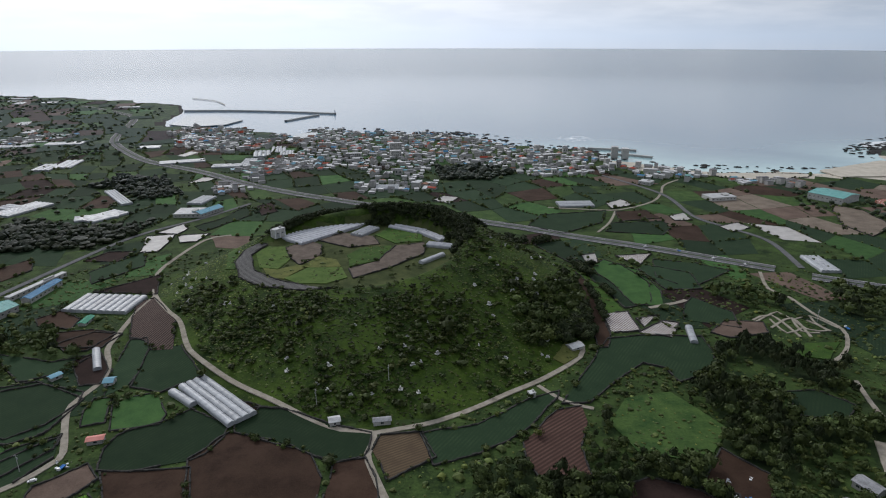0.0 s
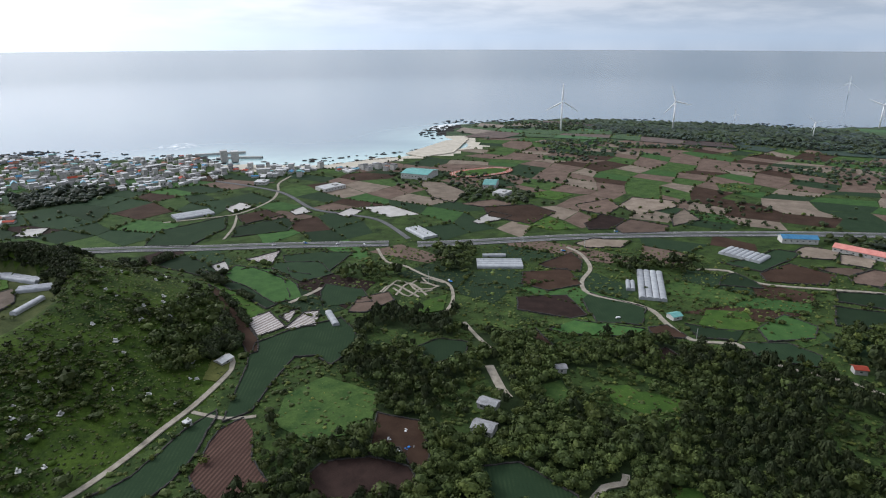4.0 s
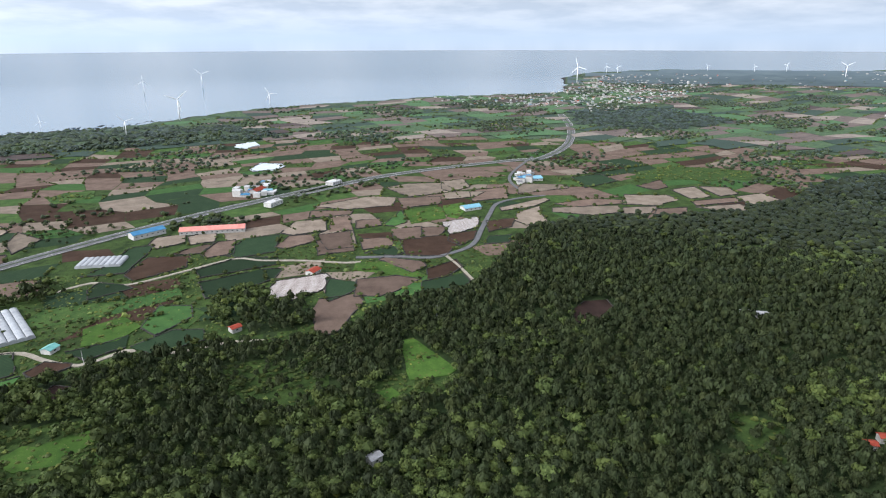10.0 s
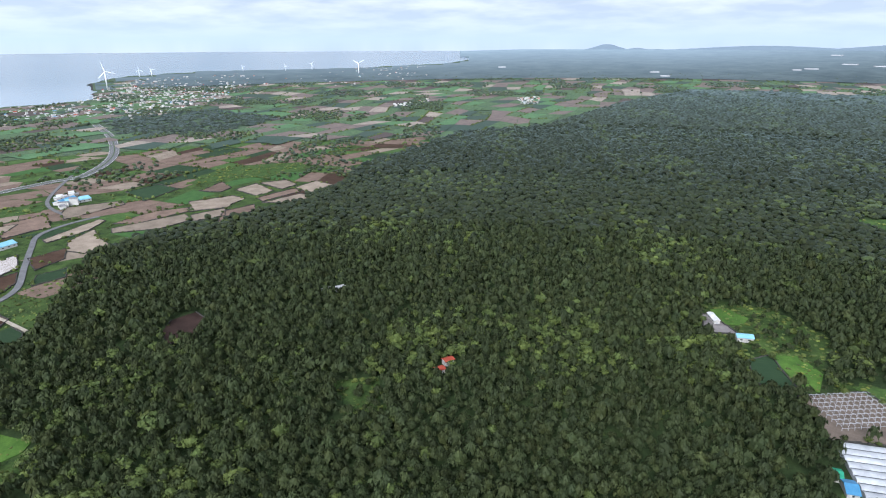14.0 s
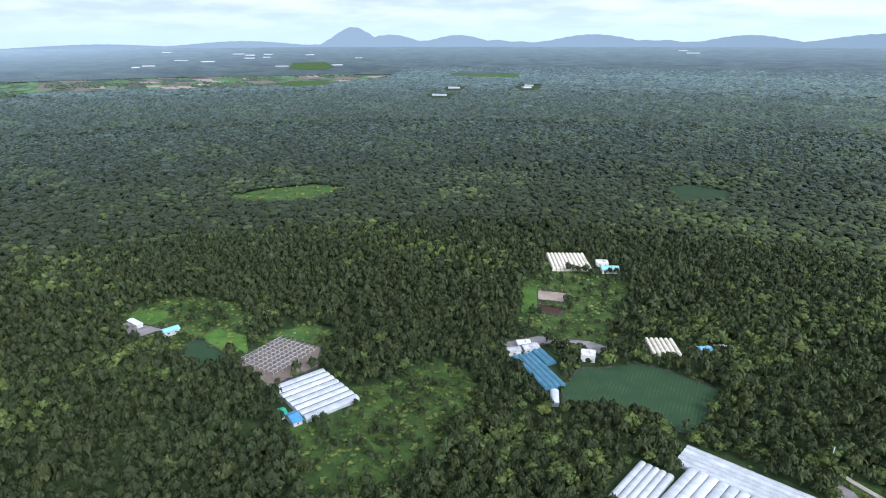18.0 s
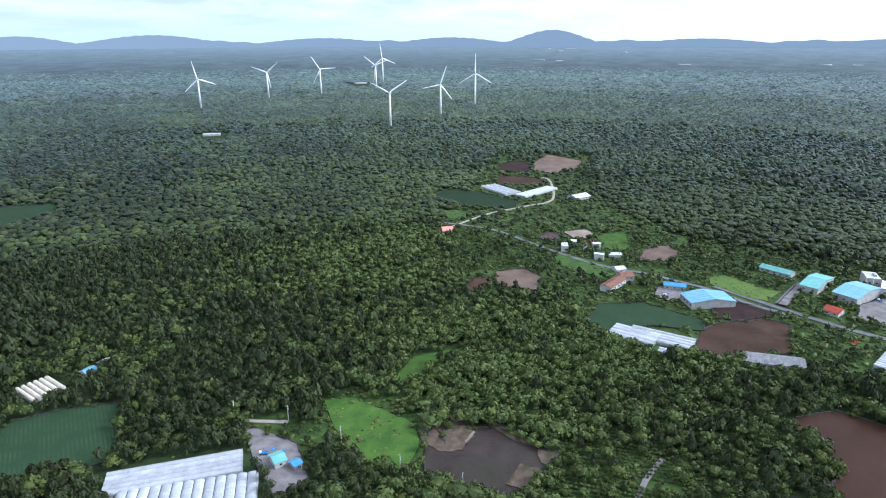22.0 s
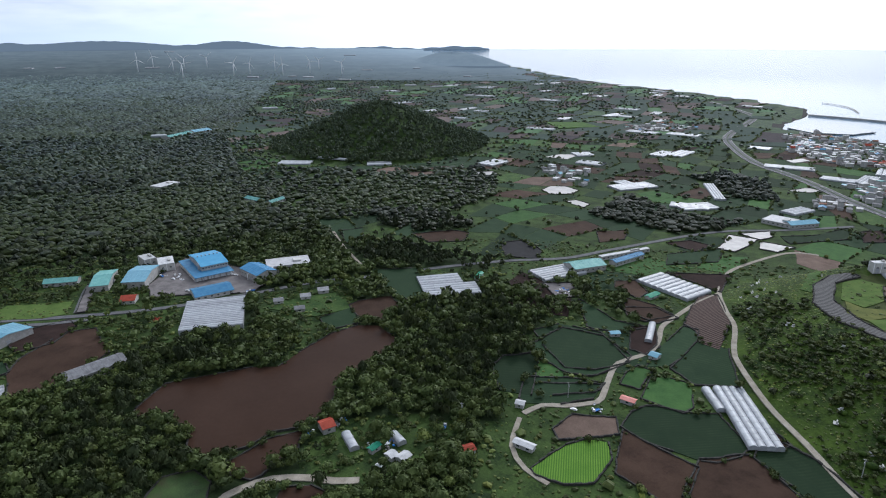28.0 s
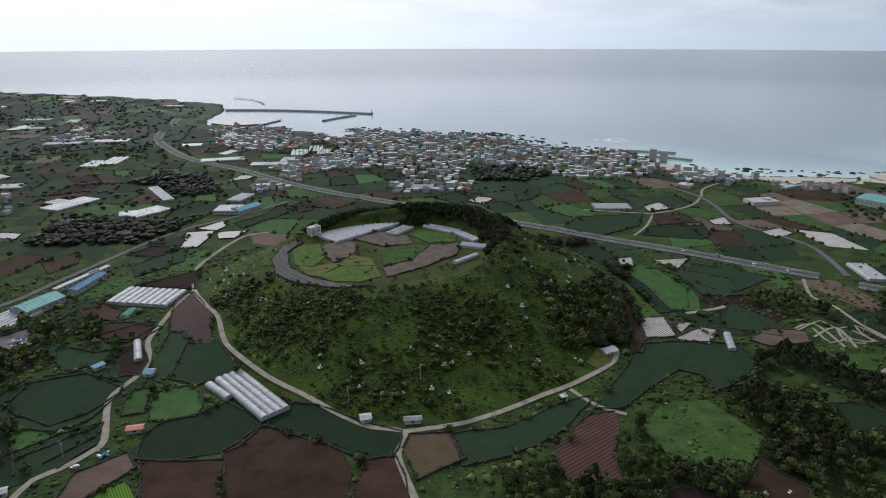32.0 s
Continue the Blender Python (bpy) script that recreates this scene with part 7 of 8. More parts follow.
plant("shrubs", "low weeds and brambles on the rough ground", hx, hy, heights(hx, hy) - 0.25, size, size * 0.5, tints(len(hx), 0.3, 0.25) * lush[:, None], LOW, LEAF)

# tussocks and young scrub on the grassy plots
mx_, my_, ms_ = [], [], []
for poly in MEADOWS:
    lo, hi = np.min(poly, axis=0), np.max(poly, axis=0)
    far_off = math.hypot(*((lo + hi) / 2)) > 720
    if math.hypot(*((lo + hi) / 2)) > 1400:
        continue
    n = int((hi[0] - lo[0]) * (hi[1] - lo[1]) / (26 if far_off else 7))
    qx, qy = rng.uniform(lo[0] - 3, hi[0] + 3, n), rng.uniform(lo[1] - 3, hi[1] + 3, n)
    q = inside(qx, qy, poly) & (np.sin(qx * 0.16 + 1.7 * np.sin(qy * 0.11)) + rng.normal(0, 0.9, n) > -0.2)
    mx_.append(qx[q]), my_.append(qy[q]), ms_.append(np.exp(rng.normal(1.0 if far_off else 0.35, 0.45, int(q.sum()))))
hx, hy, size = np.concatenate(mx_), np.concatenate(my_), np.concatenate(ms_)
plant("shrubs", "grass tussocks and young scrub on meadow plots", hx, hy, heights(hx, hy) + 0.2, size, size * 0.45, tints(len(hx), 0.3, 0.3) * 1.35, LOW, LEAF)


def orchard(turn, across, along, *poly):
    """Rows of small round fruit bushes with a track left open."""
    a = np.asarray(poly)
    c = a.mean(0)
    ux, uy = math.cos(radians(turn)), math.sin(radians(turn))
    i, j = np.meshgrid(np.arange(-30, 31), np.arange(-40, 41))
    p, q = i.ravel() * across + rng.normal(0, 0.15, i.size), j.ravel() * along + rng.normal(0, 0.3, i.size)
    x, y = c[0] + ux * p - uy * q, c[1] + uy * p + ux * q
    s = inside(x, y, poly) & (np.abs(p - 8) > 2.0)
    x, y = x[s], y[s]
    size = rng.uniform(1.7, 2.6, len(x))
    ob = plant("orchard", "rows of dark green fruit bushes", x, y, heights(x, y), size, size * 0.8, tints(len(x), 0.15, 0.12), MID, LEAF)
    tagged(ob, category="orchard")


orchard(8, 3.2, 2.2, (-326, -70), (-326, -22), (-297, 13), (-249, 3), (-258, -72))


# ---- patchwork of further fields ----
E_MIX = (("TAN", 0.19), ("MIDSOIL", 0.37), ("SOIL", 0.13), ("CROP", 0.13), ("BRIGHTCROP", 0.08), ("GRASSB", 0.10))
F_MIX = (("TAN", 0.09), ("MIDSOIL", 0.27), ("SOIL", 0.06), ("CROP", 0.15), ("BRIGHTCROP", 0.13), ("GRASSB", 0.30))
W_MIX = (("CROP", 0.58), ("BRIGHTCROP", 0.124), ("GRASSB", 0.05), ("SOIL", 0.12), ("DARKSOIL", 0.06), ("MIDSOIL", 0.06), ("PLASTIC", 0.006))
TOWN_POLY = [(-200, 1220), (-310, 1500), (60, 1440), (330, 1270), (420, 1090), (250, 1060), (0, 1150)]
bush_x, bush_y = [], []


def warp(x, y):
    return (x + 26 * math.sin(y * 0.0085 + 1.0) + 11 * math.sin(y * 0.027 + x * 0.006), y + 24 * math.sin(x * 0.0075) + 10 * math.sin(x * 0.023 + y * 0.009 + 2.0))


def patchwork(r0, r1, cw, ch, turn, single):
    joined = {}
    count = 0
    n, m = int(r1 / cw) + 2, int(r1 / ch) + 2
    ct, st = math.cos(radians(turn)), math.sin(radians(turn))
    jit = {}

    def corner(i, j):
        if (i, j) not in jit:
            x, y = (i + rng.uniform(-0.22, 0.22)) * cw, (j + rng.uniform(-0.22, 0.22)) * ch
            jit[i, j] = warp(x * ct - y * st, x * st + y * ct)
        return jit[i, j]

    cells = [(i, j) for i in range(-n, n) for j in range(-m, m)]
    cent = np.array([warp((i + 0.5) * cw * ct - (j + 0.5) * ch * st, (i + 0.5) * cw * st + (j + 0.5) * ch * ct) for i, j in cells])
    rr, az = np.hypot(*cent.T), np.degrees(np.arctan2(cent[:, 0], cent[:, 1])) % 360
    ok = (rr > r0) & (rr < r1) & ((az < 156) | (az > 284) | ((az < 184) & (rr > 2250))) & (shore(cent[:, 0], cent[:, 1]) > 55)
    ok &= ~inside(cent[:, 0], cent[:, 1], TOWN_POLY)
    ok &= np.hypot(cent[:, 0] - HILL[0], cent[:, 1] - HILL[1]) > HILL[2] + 25
    ok &= np.hypot(cent[:, 0] - CONE[0], cent[:, 1] - CONE[1]) > CONE[2] + 10
    for d, kind, poly in WOODS:
        ok &= ~inside(cent[:, 0], cent[:, 1], poly)
    ok &= ~blocked(cent[:, 0], cent[:, 1], 8.0)
    for (i, j), a, good in zip(cells, az, ok):
        if not good:
            continue
        quad = [corner(i, j), corner(i + 1, j), corner(i + 1, j + 1), corner(i, j + 1)]
        qx, qy = np.mean(quad, axis=0)
        k = 0.982
        quad = [(qx + (x - qx) * k, qy + (y - qy) * k) for x, y in quad]
        if rng.random() < 0.07:
            bush_x.append(qx + rng.uniform(-12, 12, 5)), bush_y.append(qy + rng.uniform(-12, 12, 5))
            continue
        rq = math.hypot(qx, qy)
        mix = E_MIX if (40 < a < 156 and rq > 640) or 75 < a < 184 or (25 < a <= 40 and rq > 860) else W_MIX
        if mix is E_MIX and rq > 1400:
            mix = F_MIX
        kind = rng.choice([q[0] for q in mix], p=[q[1] for q in mix])
        for (x0, y0), (x1, y1) in zip(quad, [*quad[1:], quad[0]]):
            side = math.hypot(x1 - x0, y1 - y0)
            c = int(side / rng.uniform(3.5, 7)) if rng.random() < (0.34 if mix is W_MIX else 0.16) else int(rng.random() < 0.12)
            t = rng.random(c)
            bush_x.append(x0 + (x1 - x0) * t), bush_y.append(y0 + (y1 - y0) * t)
        quad = outline(quad, 16, 1.2)
        if single and count < 280:
            count += 1
            tagged(new("field", drape(quad, 0.12 + 0.0007 * count, K[kind][1])), K[kind][0], "field", "fields")
        else:
            vs, fs = joined.setdefault(kind, ([], []))
            k0 = len(vs)
            z, up_ = terrain(qx, qy), 0.2 if single else 1.45
            vs.append((qx, qy, z + up_))
            vs += [(x, y, terrain(x, y) + up_) for x, y in quad]
            for q in range(len(quad)):
                fs.append((k0, k0 + 1 + q, k0 + 1 + (q + 1) % len(quad)))
    for kind, (vs, fs) in joined.items():
        far_m = K[kind][1]
        # the outer ring's fields get a bluish sheen in place of haze
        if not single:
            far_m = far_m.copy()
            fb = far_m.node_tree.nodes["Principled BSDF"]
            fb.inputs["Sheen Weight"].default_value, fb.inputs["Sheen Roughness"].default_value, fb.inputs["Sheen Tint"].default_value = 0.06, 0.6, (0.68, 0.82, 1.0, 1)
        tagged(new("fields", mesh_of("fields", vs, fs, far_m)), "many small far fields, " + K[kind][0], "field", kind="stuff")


patchwork(330, 1450, 40, 58, 18, True)
patchwork(1450, 3250, 54, 84, 24, False)
bx, by = np.concatenate(bush_x), np.concatenate(bush_y)
for poly in EDGES:
    for (x0, y0), (x1, y1) in zip(poly, [*poly[1:], poly[0]]):
        if rng.random() < 0.42:
            t = rng.random(2)
            bx, by = np.append(bx, x0 + (x1 - x0) * t + rng.normal(0, 1.2, 2)), np.append(by, y0 + (y1 - y0) * t + rng.normal(0, 1.2, 2))
s = shore(bx, by) > 20
for line, w in KEEP_ROADS:
    a = np.asarray(line)
    near_ = (bx > a[:, 0].min() - w) & (bx < a[:, 0].max() + w) & (by > a[:, 1].min() - w) & (by < a[:, 1].max() + w)
    s &= ~(near_ & (line_distance(bx, by, line) < w - 1))
bx, by = bx[s], by[s]
br = np.hypot(bx, by)
for lo, hi, temp, f in ((0, 620, HALF, 1.0), (620, 1250, LOW, 1.15), (1250, 9000, CAPS, 1.7)):
    q = (br >= lo) & (br < hi)
    size = np.exp(rng.normal(1.0, 0.35, int(q.sum()))) * f
    plant("shrubs", "dark green bushes and small trees along the field edges", bx[q], by[q], heights(bx[q], by[q]) - 0.2, size, np.minimum(size, 7) * 0.85, tints(len(size), 0.28, 0.2), temp, LEAF)


# black stone walls round the nearer fields
def stone_wall(poly):
    vs, fs = [], []
    for (x0, y0), (x1, y1) in zip(poly, [*poly[1:], poly[0]]):
        d = math.hypot(x1 - x0, y1 - y0)
        if d < 1 or rng.random() < 0.12:
            continue
        n = max(1, int(d / 3.0))
        ux, uy = (x1 - x0) / d, (y1 - y0) / d
        for i in range(n):
            a, b = i / n * d, (i + 1) / n * d
            h, w = rng.uniform(0.8, 1.5), rng.uniform(0.45, 0.7)
            o = rng.uniform(-0.2, 0.2)
            k = len(vs)
            for t, sgn in ((a, 1), (a, -1), (b, 1), (b, -1)):
                x, y = x0 + ux * t - uy * (w * sgn + o), y0 + uy * t + ux * (w * sgn + o)
                z = terrain(x, y)
                vs += [(x, y, z - 0.2), (x + uy * sgn * 0.15, y - ux * sgn * 0.15, z + h)]
            fs += [(k, k + 4, k + 5, k + 1), (k + 6, k + 2, k + 3, k + 7), (k + 1, k + 5, k + 7, k + 3), (k, k + 1, k + 3, k + 2), (k + 4, k + 6, k + 7, k + 5)]
    if vs:
        tagged(new("stone_wall", mesh_of("stone_wall", vs, fs, WALLROCK)), "low black dry-stone wall round a field", "wall", "field walls")


for poly in EDGES:
    stone_wall(poly)


# ---- the fishing town and further villages ----
def house_meshes():
    out_ = []
    for roof, flat in ((GREYROOF, True), (PALEROOF, True), (REDROOF, False), (BLUEROOF, False), (GREYROOF, False), (TEALROOF, True), (BROWNROOF, False), (SKYROOF, False)):
        out_.append((wall_mesh(10, 8, 4, not flat), roof_mesh(10, 8, 4, roof, flat), ROOFWORDS[{"grey_roof": "GREYROOF", "pale_roof": "PALEROOF", "orange_red_roof": "REDROOF", "blue_roof": "BLUEROOF",
                     "teal_roof": "TEALROOF", "brown_tiles": "BROWNROOF", "light_blue_roof": "SKYROOF"}[roof.name]]))
    return out_


HOUSES = house_meshes()
WEIGHTS = [0.28, 0.47, 0.04, 0.025, 0.09, 0.025, 0.04, 0.03]
singles = 0
far_v, far_f = {}, {}


def town(n, *poly):
    global singles
    a = np.asarray(poly)
    lo, hi = a.min(0), a.max(0)
    turn = rng.uniform(0, 1.5)
    placed = []
    for _ in range(n * 9):
        if len(placed) >= n:
            break
        x, y = rng.uniform(lo, hi)
        if not inside(np.array([x]), np.array([y]), poly)[0] or shore(np.array([x]), np.array([y]))[0] < 12:
            continue
        if any(abs(x - p) + abs(y - q) < 12.0 for p, q in placed) or blocked(np.array([x]), np.array([y]), 4)[0]:
            continue
        placed.append((x, y))
        k = rng.choice(len(HOUSES), p=WEIGHTS)
        wall, roof, word = HOUSES[k]
        far_k = 0.75 if math.hypot(x, y) > 1900 else 1.0
        sx, sy, sz = far_k * rng.uniform(0.7, 1.35), far_k * rng.uniform(0.7, 1.2), far_k * rng.choice([0.8, 1.0, 1.6, 2.4], p=[0.4, 0.35, 0.17, 0.08])
        m = Matrix.Translation(lift(x, y, -0.2)) @ Matrix.Rotation(turn + rng.choice([0, 1.5708]) + rng.normal(0, 0.12), 4, "Z") @ Matrix.Diagonal((sx, sy, sz, 1))
        if singles < 300 and math.hypot(x, y) < 1700:
            singles += 1
            base = thing("house", m, ("two-storey " if sz > 1.3 else "low ") + "town house with pale walls and a " + word, "house", "town houses")
            part("wall", wall, base), part("roof", roof, base)
            for s in (-1, 1):
                for wx in ((-2.6, 2.6) if s < 0 else (0,)):
                    part("window", pane(1.6, 1.2), base, Matrix.Translation((wx, s * 4.0, 2.2)))
        else:
            for me in (wall, roof):
                vs, fs = far_v.setdefault(me.materials[0].name, []), far_f.setdefault(me.materials[0].name, [])
                k0 = len(vs)
                vs += [tuple(m @ v.co) for v in me.vertices]
                fs += [[k0 + i for i in p.vertices] for p in me.polygons]


town(850, (-288, 1082), (-291, 1284), (-402, 1452), (-345, 1529), (-210, 1576), (-65, 1533), (42, 1415), (179, 1294), (281, 1286), (303, 1144), (330, 1094), (276, 1035), (142, 1002), (113, 1083), (-6, 1117), (-41, 976), (-103, 960), (-154, 1069), (-224, 1065))
town(180, (-585, 1399), (-517, 1491), (-361, 1370), (-362, 1280), (-428, 1223), (-528, 1272))
town(96, (-363, 1058), (-310, 1168), (-218, 1144), (-228, 1085), (-309, 1013))
town(41, (339, 1094), (449, 1031), (398, 967), (306, 1011))
town(35, (-139, 958), (-5, 986), (-13, 915), (-121, 885))
town(96, (-672, 1510), (-626, 1638), (-503, 1651), (-423, 1411), (-552, 1301))
town(38, (-354, 933), (-308, 1045), (-267, 924), (-334, 885))
town(528, (2638, -608), (3143, -926), (3113, -1405), (2747, -1357), (2120, -822), (1978, -612), (2099, -535))
town(96, (2404, -43), (2310, -529), (2086, -494), (2138, -127))
town(48, (1457, -1651), (1425, -1732), (1296, -1579), (1338, -1532))
town(112, (2924, -1994), (2775, -2381), (2366, -2034), (2529, -1727))
town(64, (-993, 1345), (-952, 1482), (-838, 1454), (-883, 1308))
town(22, (448, 1027), (516, 1001), (576, 972), (550, 930), (466, 944))
town(16, (933, 286), (1002, 237), (920, 208), (867, 256))
town(19, (1025, -157), (1055, -198), (979, -190), (955, -152))
town(22, (-744, 794), (-679, 837), (-607, 757), (-650, 734))
town(7, (-690, -198), (-641, -94), (-602, -100), (-630, -174))
town(240, (2420, -261), (2553, -578), (2735, -747), (2913, -1158), (2649, -1160), (2231, -891), (1901, -576), (2051, -426))
town(90, (3024, -1320), (2702, -2271), (2315, -2168), (2208, -1572), (2551, -1272))
town(30, (1683, -1284), (1674, -1449), (1573, -1364), (1595, -1237))
for name in far_v:
    me = bpy.data.meshes.new("houses")
    me.from_pydata(far_v[name], [], far_f[name])
    me.materials.append(bpy.data.materials[name])
    tagged(new("houses", me), "many small far town houses with mixed roofs", "house", kind="stuff")


def block(x, y, w, d, h, rot):
    base = thing("apartment_block", Matrix.Translation(lift(x, y)) @ Matrix.Rotation(radians(rot), 4, "Z"), "white apartment block of several storeys", "building", "apartment blocks")
    part("wall", wall_mesh(w, d, h, False), base), part("roof", roof_mesh(w, d, h, PALEROOF, True), base)
    for f in range(int(h / 3)):
        for i in range(int(w / 4)):
            for s in (-1, 1):
                part("window", pane(1.8, 1.3), base, Matrix.Translation((-w / 2 + 2 + i * 4, s * d / 2, 1.7 + f * 3)))


for q in ((-95, 1245, 24, 12, 18, 10), (-90, 1180, 20, 11, 14, 12), (327, 1180, 16, 12, 21, 80), (345, 1172, 16, 12, 19, 80), (200, 1170, 26, 11, 9, 20), (-170, 1180, 30, 12, 9, 8)):
    block(*q)

# greenhouses scattered over the western plain
for _ in range(74):
    az_, r = radians(rng.uniform(302, 346)), rng.uniform(1000, 2900)
    x, y = r * math.sin(az_), r * math.cos(az_)
    if shore(np.array([x]), np.array([y]))[0] < 80 or blocked(np.array([x]), np.array([y]), 20)[0] or math.hypot(x - CONE[0], y - CONE[1]) < CONE[2] + 30:
        continue
    greenhouse("film", x, y, rng.choice([12, 102]) + rng.normal(0, 6), rng.uniform(40, 80), rng.uniform(20, 36), int(rng.integers(3, 6)))


# ---- harbour, rocks, graves, far mountains ----
def breakwater(pts, width):
    line, vs, fs = ribbon(pts, width, 2.6, 5, 10)
    ob = new("breakwater", mesh_of("breakwater", vs, fs, GRAVE))
    tagged(ob, "long grey concrete harbour breakwater", "breakwater", kind="structure")


breakwater([(-790, 1935), (-640, 1945), (-480, 1925), (-321, 1885)], 12)
breakwater([(-430, 1720), (-400, 1790), (-365, 1850)], 8)
breakwater([(299, 1280), (345, 1268), (392, 1256)], 7)
breakwater([(322, 1215), (360, 1205), (400, 1180)], 6)
bm = bmesh.new()
rod(bm, (0, 0, 0), (0, 0, 8), 1.6, 1.1, 10)
light_t = thing("harbour_light", Matrix.Translation((-322, 1885, terrain(-322, 1885) + 3)), "small white harbour light tower on the breakwater", "lighthouse")
part("tower", bm_mesh("tower", bm, WHITEPAINT), light_t)
bm = bmesh.new()
rod(bm, (0, 0, 8), (0, 0, 10), 1.0, 0.4, 10)
part("lantern", bm_mesh("lantern", bm, REDROOF), light_t)

# black lava rocks along the shore
rock = [blob(900 + i, 0.5) for i in range(6)]
sx_, sy_ = [], []
for (x0, y0), (x1, y1) in zip(COAST[14:42], COAST[15:43]):
    m_ = int(math.hypot(x1 - x0, y1 - y0) / 7)
    t = rng.random(m_)
    sx_.append(x0 + (x1 - x0) * t + rng.normal(0, 16, m_)), sy_.append(y0 + (y1 - y0) * t + rng.normal(0, 16, m_) + 10)
for cx_, cy_, k, sp in ((60, 1500, 60, 26), (180, 1400, 40, 22), (900, 1290, 130, 38), (1000, 1420, 50, 26), (480, 1090, 40, 14), (600, 1078, 50, 14), (700, 1075, 40, 12), (-30, 1520, 40, 26), (1660, 850, 90, 45), (1850, 740, 90, 45)):
    sx_.append(rng.normal(cx_, sp * 1.6, k)), sy_.append(rng.normal(cy_, sp * 0.8, k))
sx_, sy_ = np.concatenate(sx_), np.concatenate(sy_)
s = np.abs(shore(sx_, sy_)) < 60
for qx, qy, qr in BEACHES:
    s &= ~((np.hypot(sx_ - qx, sy_ - qy) < qr * 0.8) & (rng.random(len(s)) < 0.75))
sx_, sy_ = sx_[s], sy_[s]
size = rng.uniform(4, 16, len(sx_))
rk = plant("shore_rocks", "black lava rocks along the shore", sx_, sy_, np.full(len(sx_), -2.4), size, rng.uniform(2.2, 5.5, len(sx_)), np.ones((len(sx_), 3)), rock, LAVA)
tagged(rk, category="rocks")

# graves on the crater hill
bm = bmesh.new()
box(bm, -0.9, -0.3, 0, 0.9, 0.3, 1.5, 0.08)
box(bm, -1.5, -1.4, 0, 1.5, 0.8, 0.3, 0.05)
STONE = bm_mesh("headstone", bm, GRAVE)
bm = bmesh.new()
bmesh.ops.create_uvsphere(bm, u_segments=12, v_segments=6, radius=2.0, matrix=Matrix.Translation((0, 3.2, 0.1)) @ Matrix.Diagonal((1, 1.1, 0.6, 1)))
MOUND = bm_mesh("mound", bm, HILLGRASS, True)
k = 0
while k < 90:
    a, u = rng.uniform(0, 6.283), math.sqrt(rng.uniform(0.25, 0.95))
    x, y = HILL[0] + HILL[2] * u * math.cos(a), HILL[1] + HILL[2] * u * math.sin(a)
    if math.hypot((x - CRATER[0]) / CRATER[2], (y - CRATER[1]) / CRATER[3]) < 1.1 or blocked(np.array([x]), np.array([y]), 3)[0]:
        continue
    k += 1
    base = thing("grave", Matrix.Translation(lift(x, y, -0.1)) @ Matrix.Rotation(rng.uniform(0, 6.28), 4, "Z") @ Matrix.Scale(rng.uniform(0.8, 1.5), 4), "pale gravestone with a grassy burial mound on the hill", "grave", "graves")
    part("headstone", STONE, base), part("mound", MOUND, base)

# far mountains, their haze put into the material as a blue-grey glow
PEAKS = [(146.1, -0.45, 1.8), (158.4, -0.56, 8.0), (169.2, -0.36, 8.0), (178.4, 0.76, 3.0), (181.6, 0.14, 4.2), (187.5, 0.10, 4.5), (199.1, 0.14, 6.5), (211.3, 0.06, 6.0), (220.5, 0.14, 8.0), (234.0, -0.12, 9.0), (245.0, -0.08, 8.0), (253.8, 0.52, 5.0), (266.0, -0.2, 9.0), (280.0, -0.2, 9.0), (289.6, -0.25, 5.0)]
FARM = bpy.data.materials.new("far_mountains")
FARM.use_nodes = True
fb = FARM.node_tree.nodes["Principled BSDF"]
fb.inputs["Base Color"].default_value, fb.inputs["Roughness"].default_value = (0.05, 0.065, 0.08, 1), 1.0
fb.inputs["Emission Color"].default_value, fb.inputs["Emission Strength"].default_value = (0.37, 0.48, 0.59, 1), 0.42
vs, fs = [], []
steps = [132 + 0.25 * i for i in range(int((312 - 132) / 0.25))]
for i, a in enumerate(steps):
    el = -0.85 + 0.08 * math.sin(a * 0.9) + 0.04 * math.sin(a * 3.1) + 0.45 * smooth((a - 170) / 14) * smooth((296 - a) / 16) - 0.9 * (1 - smooth((a - 141) / 8))
    for pa, pe, pw in PEAKS:
        d = abs(a - pa) / pw
        if d < 1.6:
            el = max(el, -0.95 + (pe + 0.95) * (math.exp(-(d * 1.35) ** 2) + 0.015 * math.sin(a * 7) + 0.01 * math.sin(a * 17)))
    x, y = 4880 * math.sin(radians(a)), 4880 * math.cos(radians(a))
    vs += [(x, y, 40), (x, y, 220 + 4880 * math.tan(radians(el)))]
    if i:
        fs.append((2 * i - 2, 2 * i, 2 * i + 1, 2 * i - 1))
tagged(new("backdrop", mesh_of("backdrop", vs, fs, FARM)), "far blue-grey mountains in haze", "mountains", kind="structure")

# the plain beyond; haze is put in as a glow that grows with distance
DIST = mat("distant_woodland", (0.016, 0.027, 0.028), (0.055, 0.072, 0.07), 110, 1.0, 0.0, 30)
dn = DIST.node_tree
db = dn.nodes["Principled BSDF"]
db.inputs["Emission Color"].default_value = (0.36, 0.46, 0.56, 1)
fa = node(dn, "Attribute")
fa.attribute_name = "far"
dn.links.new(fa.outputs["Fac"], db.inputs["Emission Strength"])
dx_, dy_, df_ = polar_grid(np.geomspace(2900, 4890, 18), 480)
okd = (shore(dx_, dy_)[df_] > 0).all(1) | ((shore(dx_, dy_)[df_] > 0).any(1) & (np.hypot(dx_, dy_)[df_].min(1) > 4250))
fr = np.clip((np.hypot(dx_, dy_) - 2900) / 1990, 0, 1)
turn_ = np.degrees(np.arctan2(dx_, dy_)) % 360
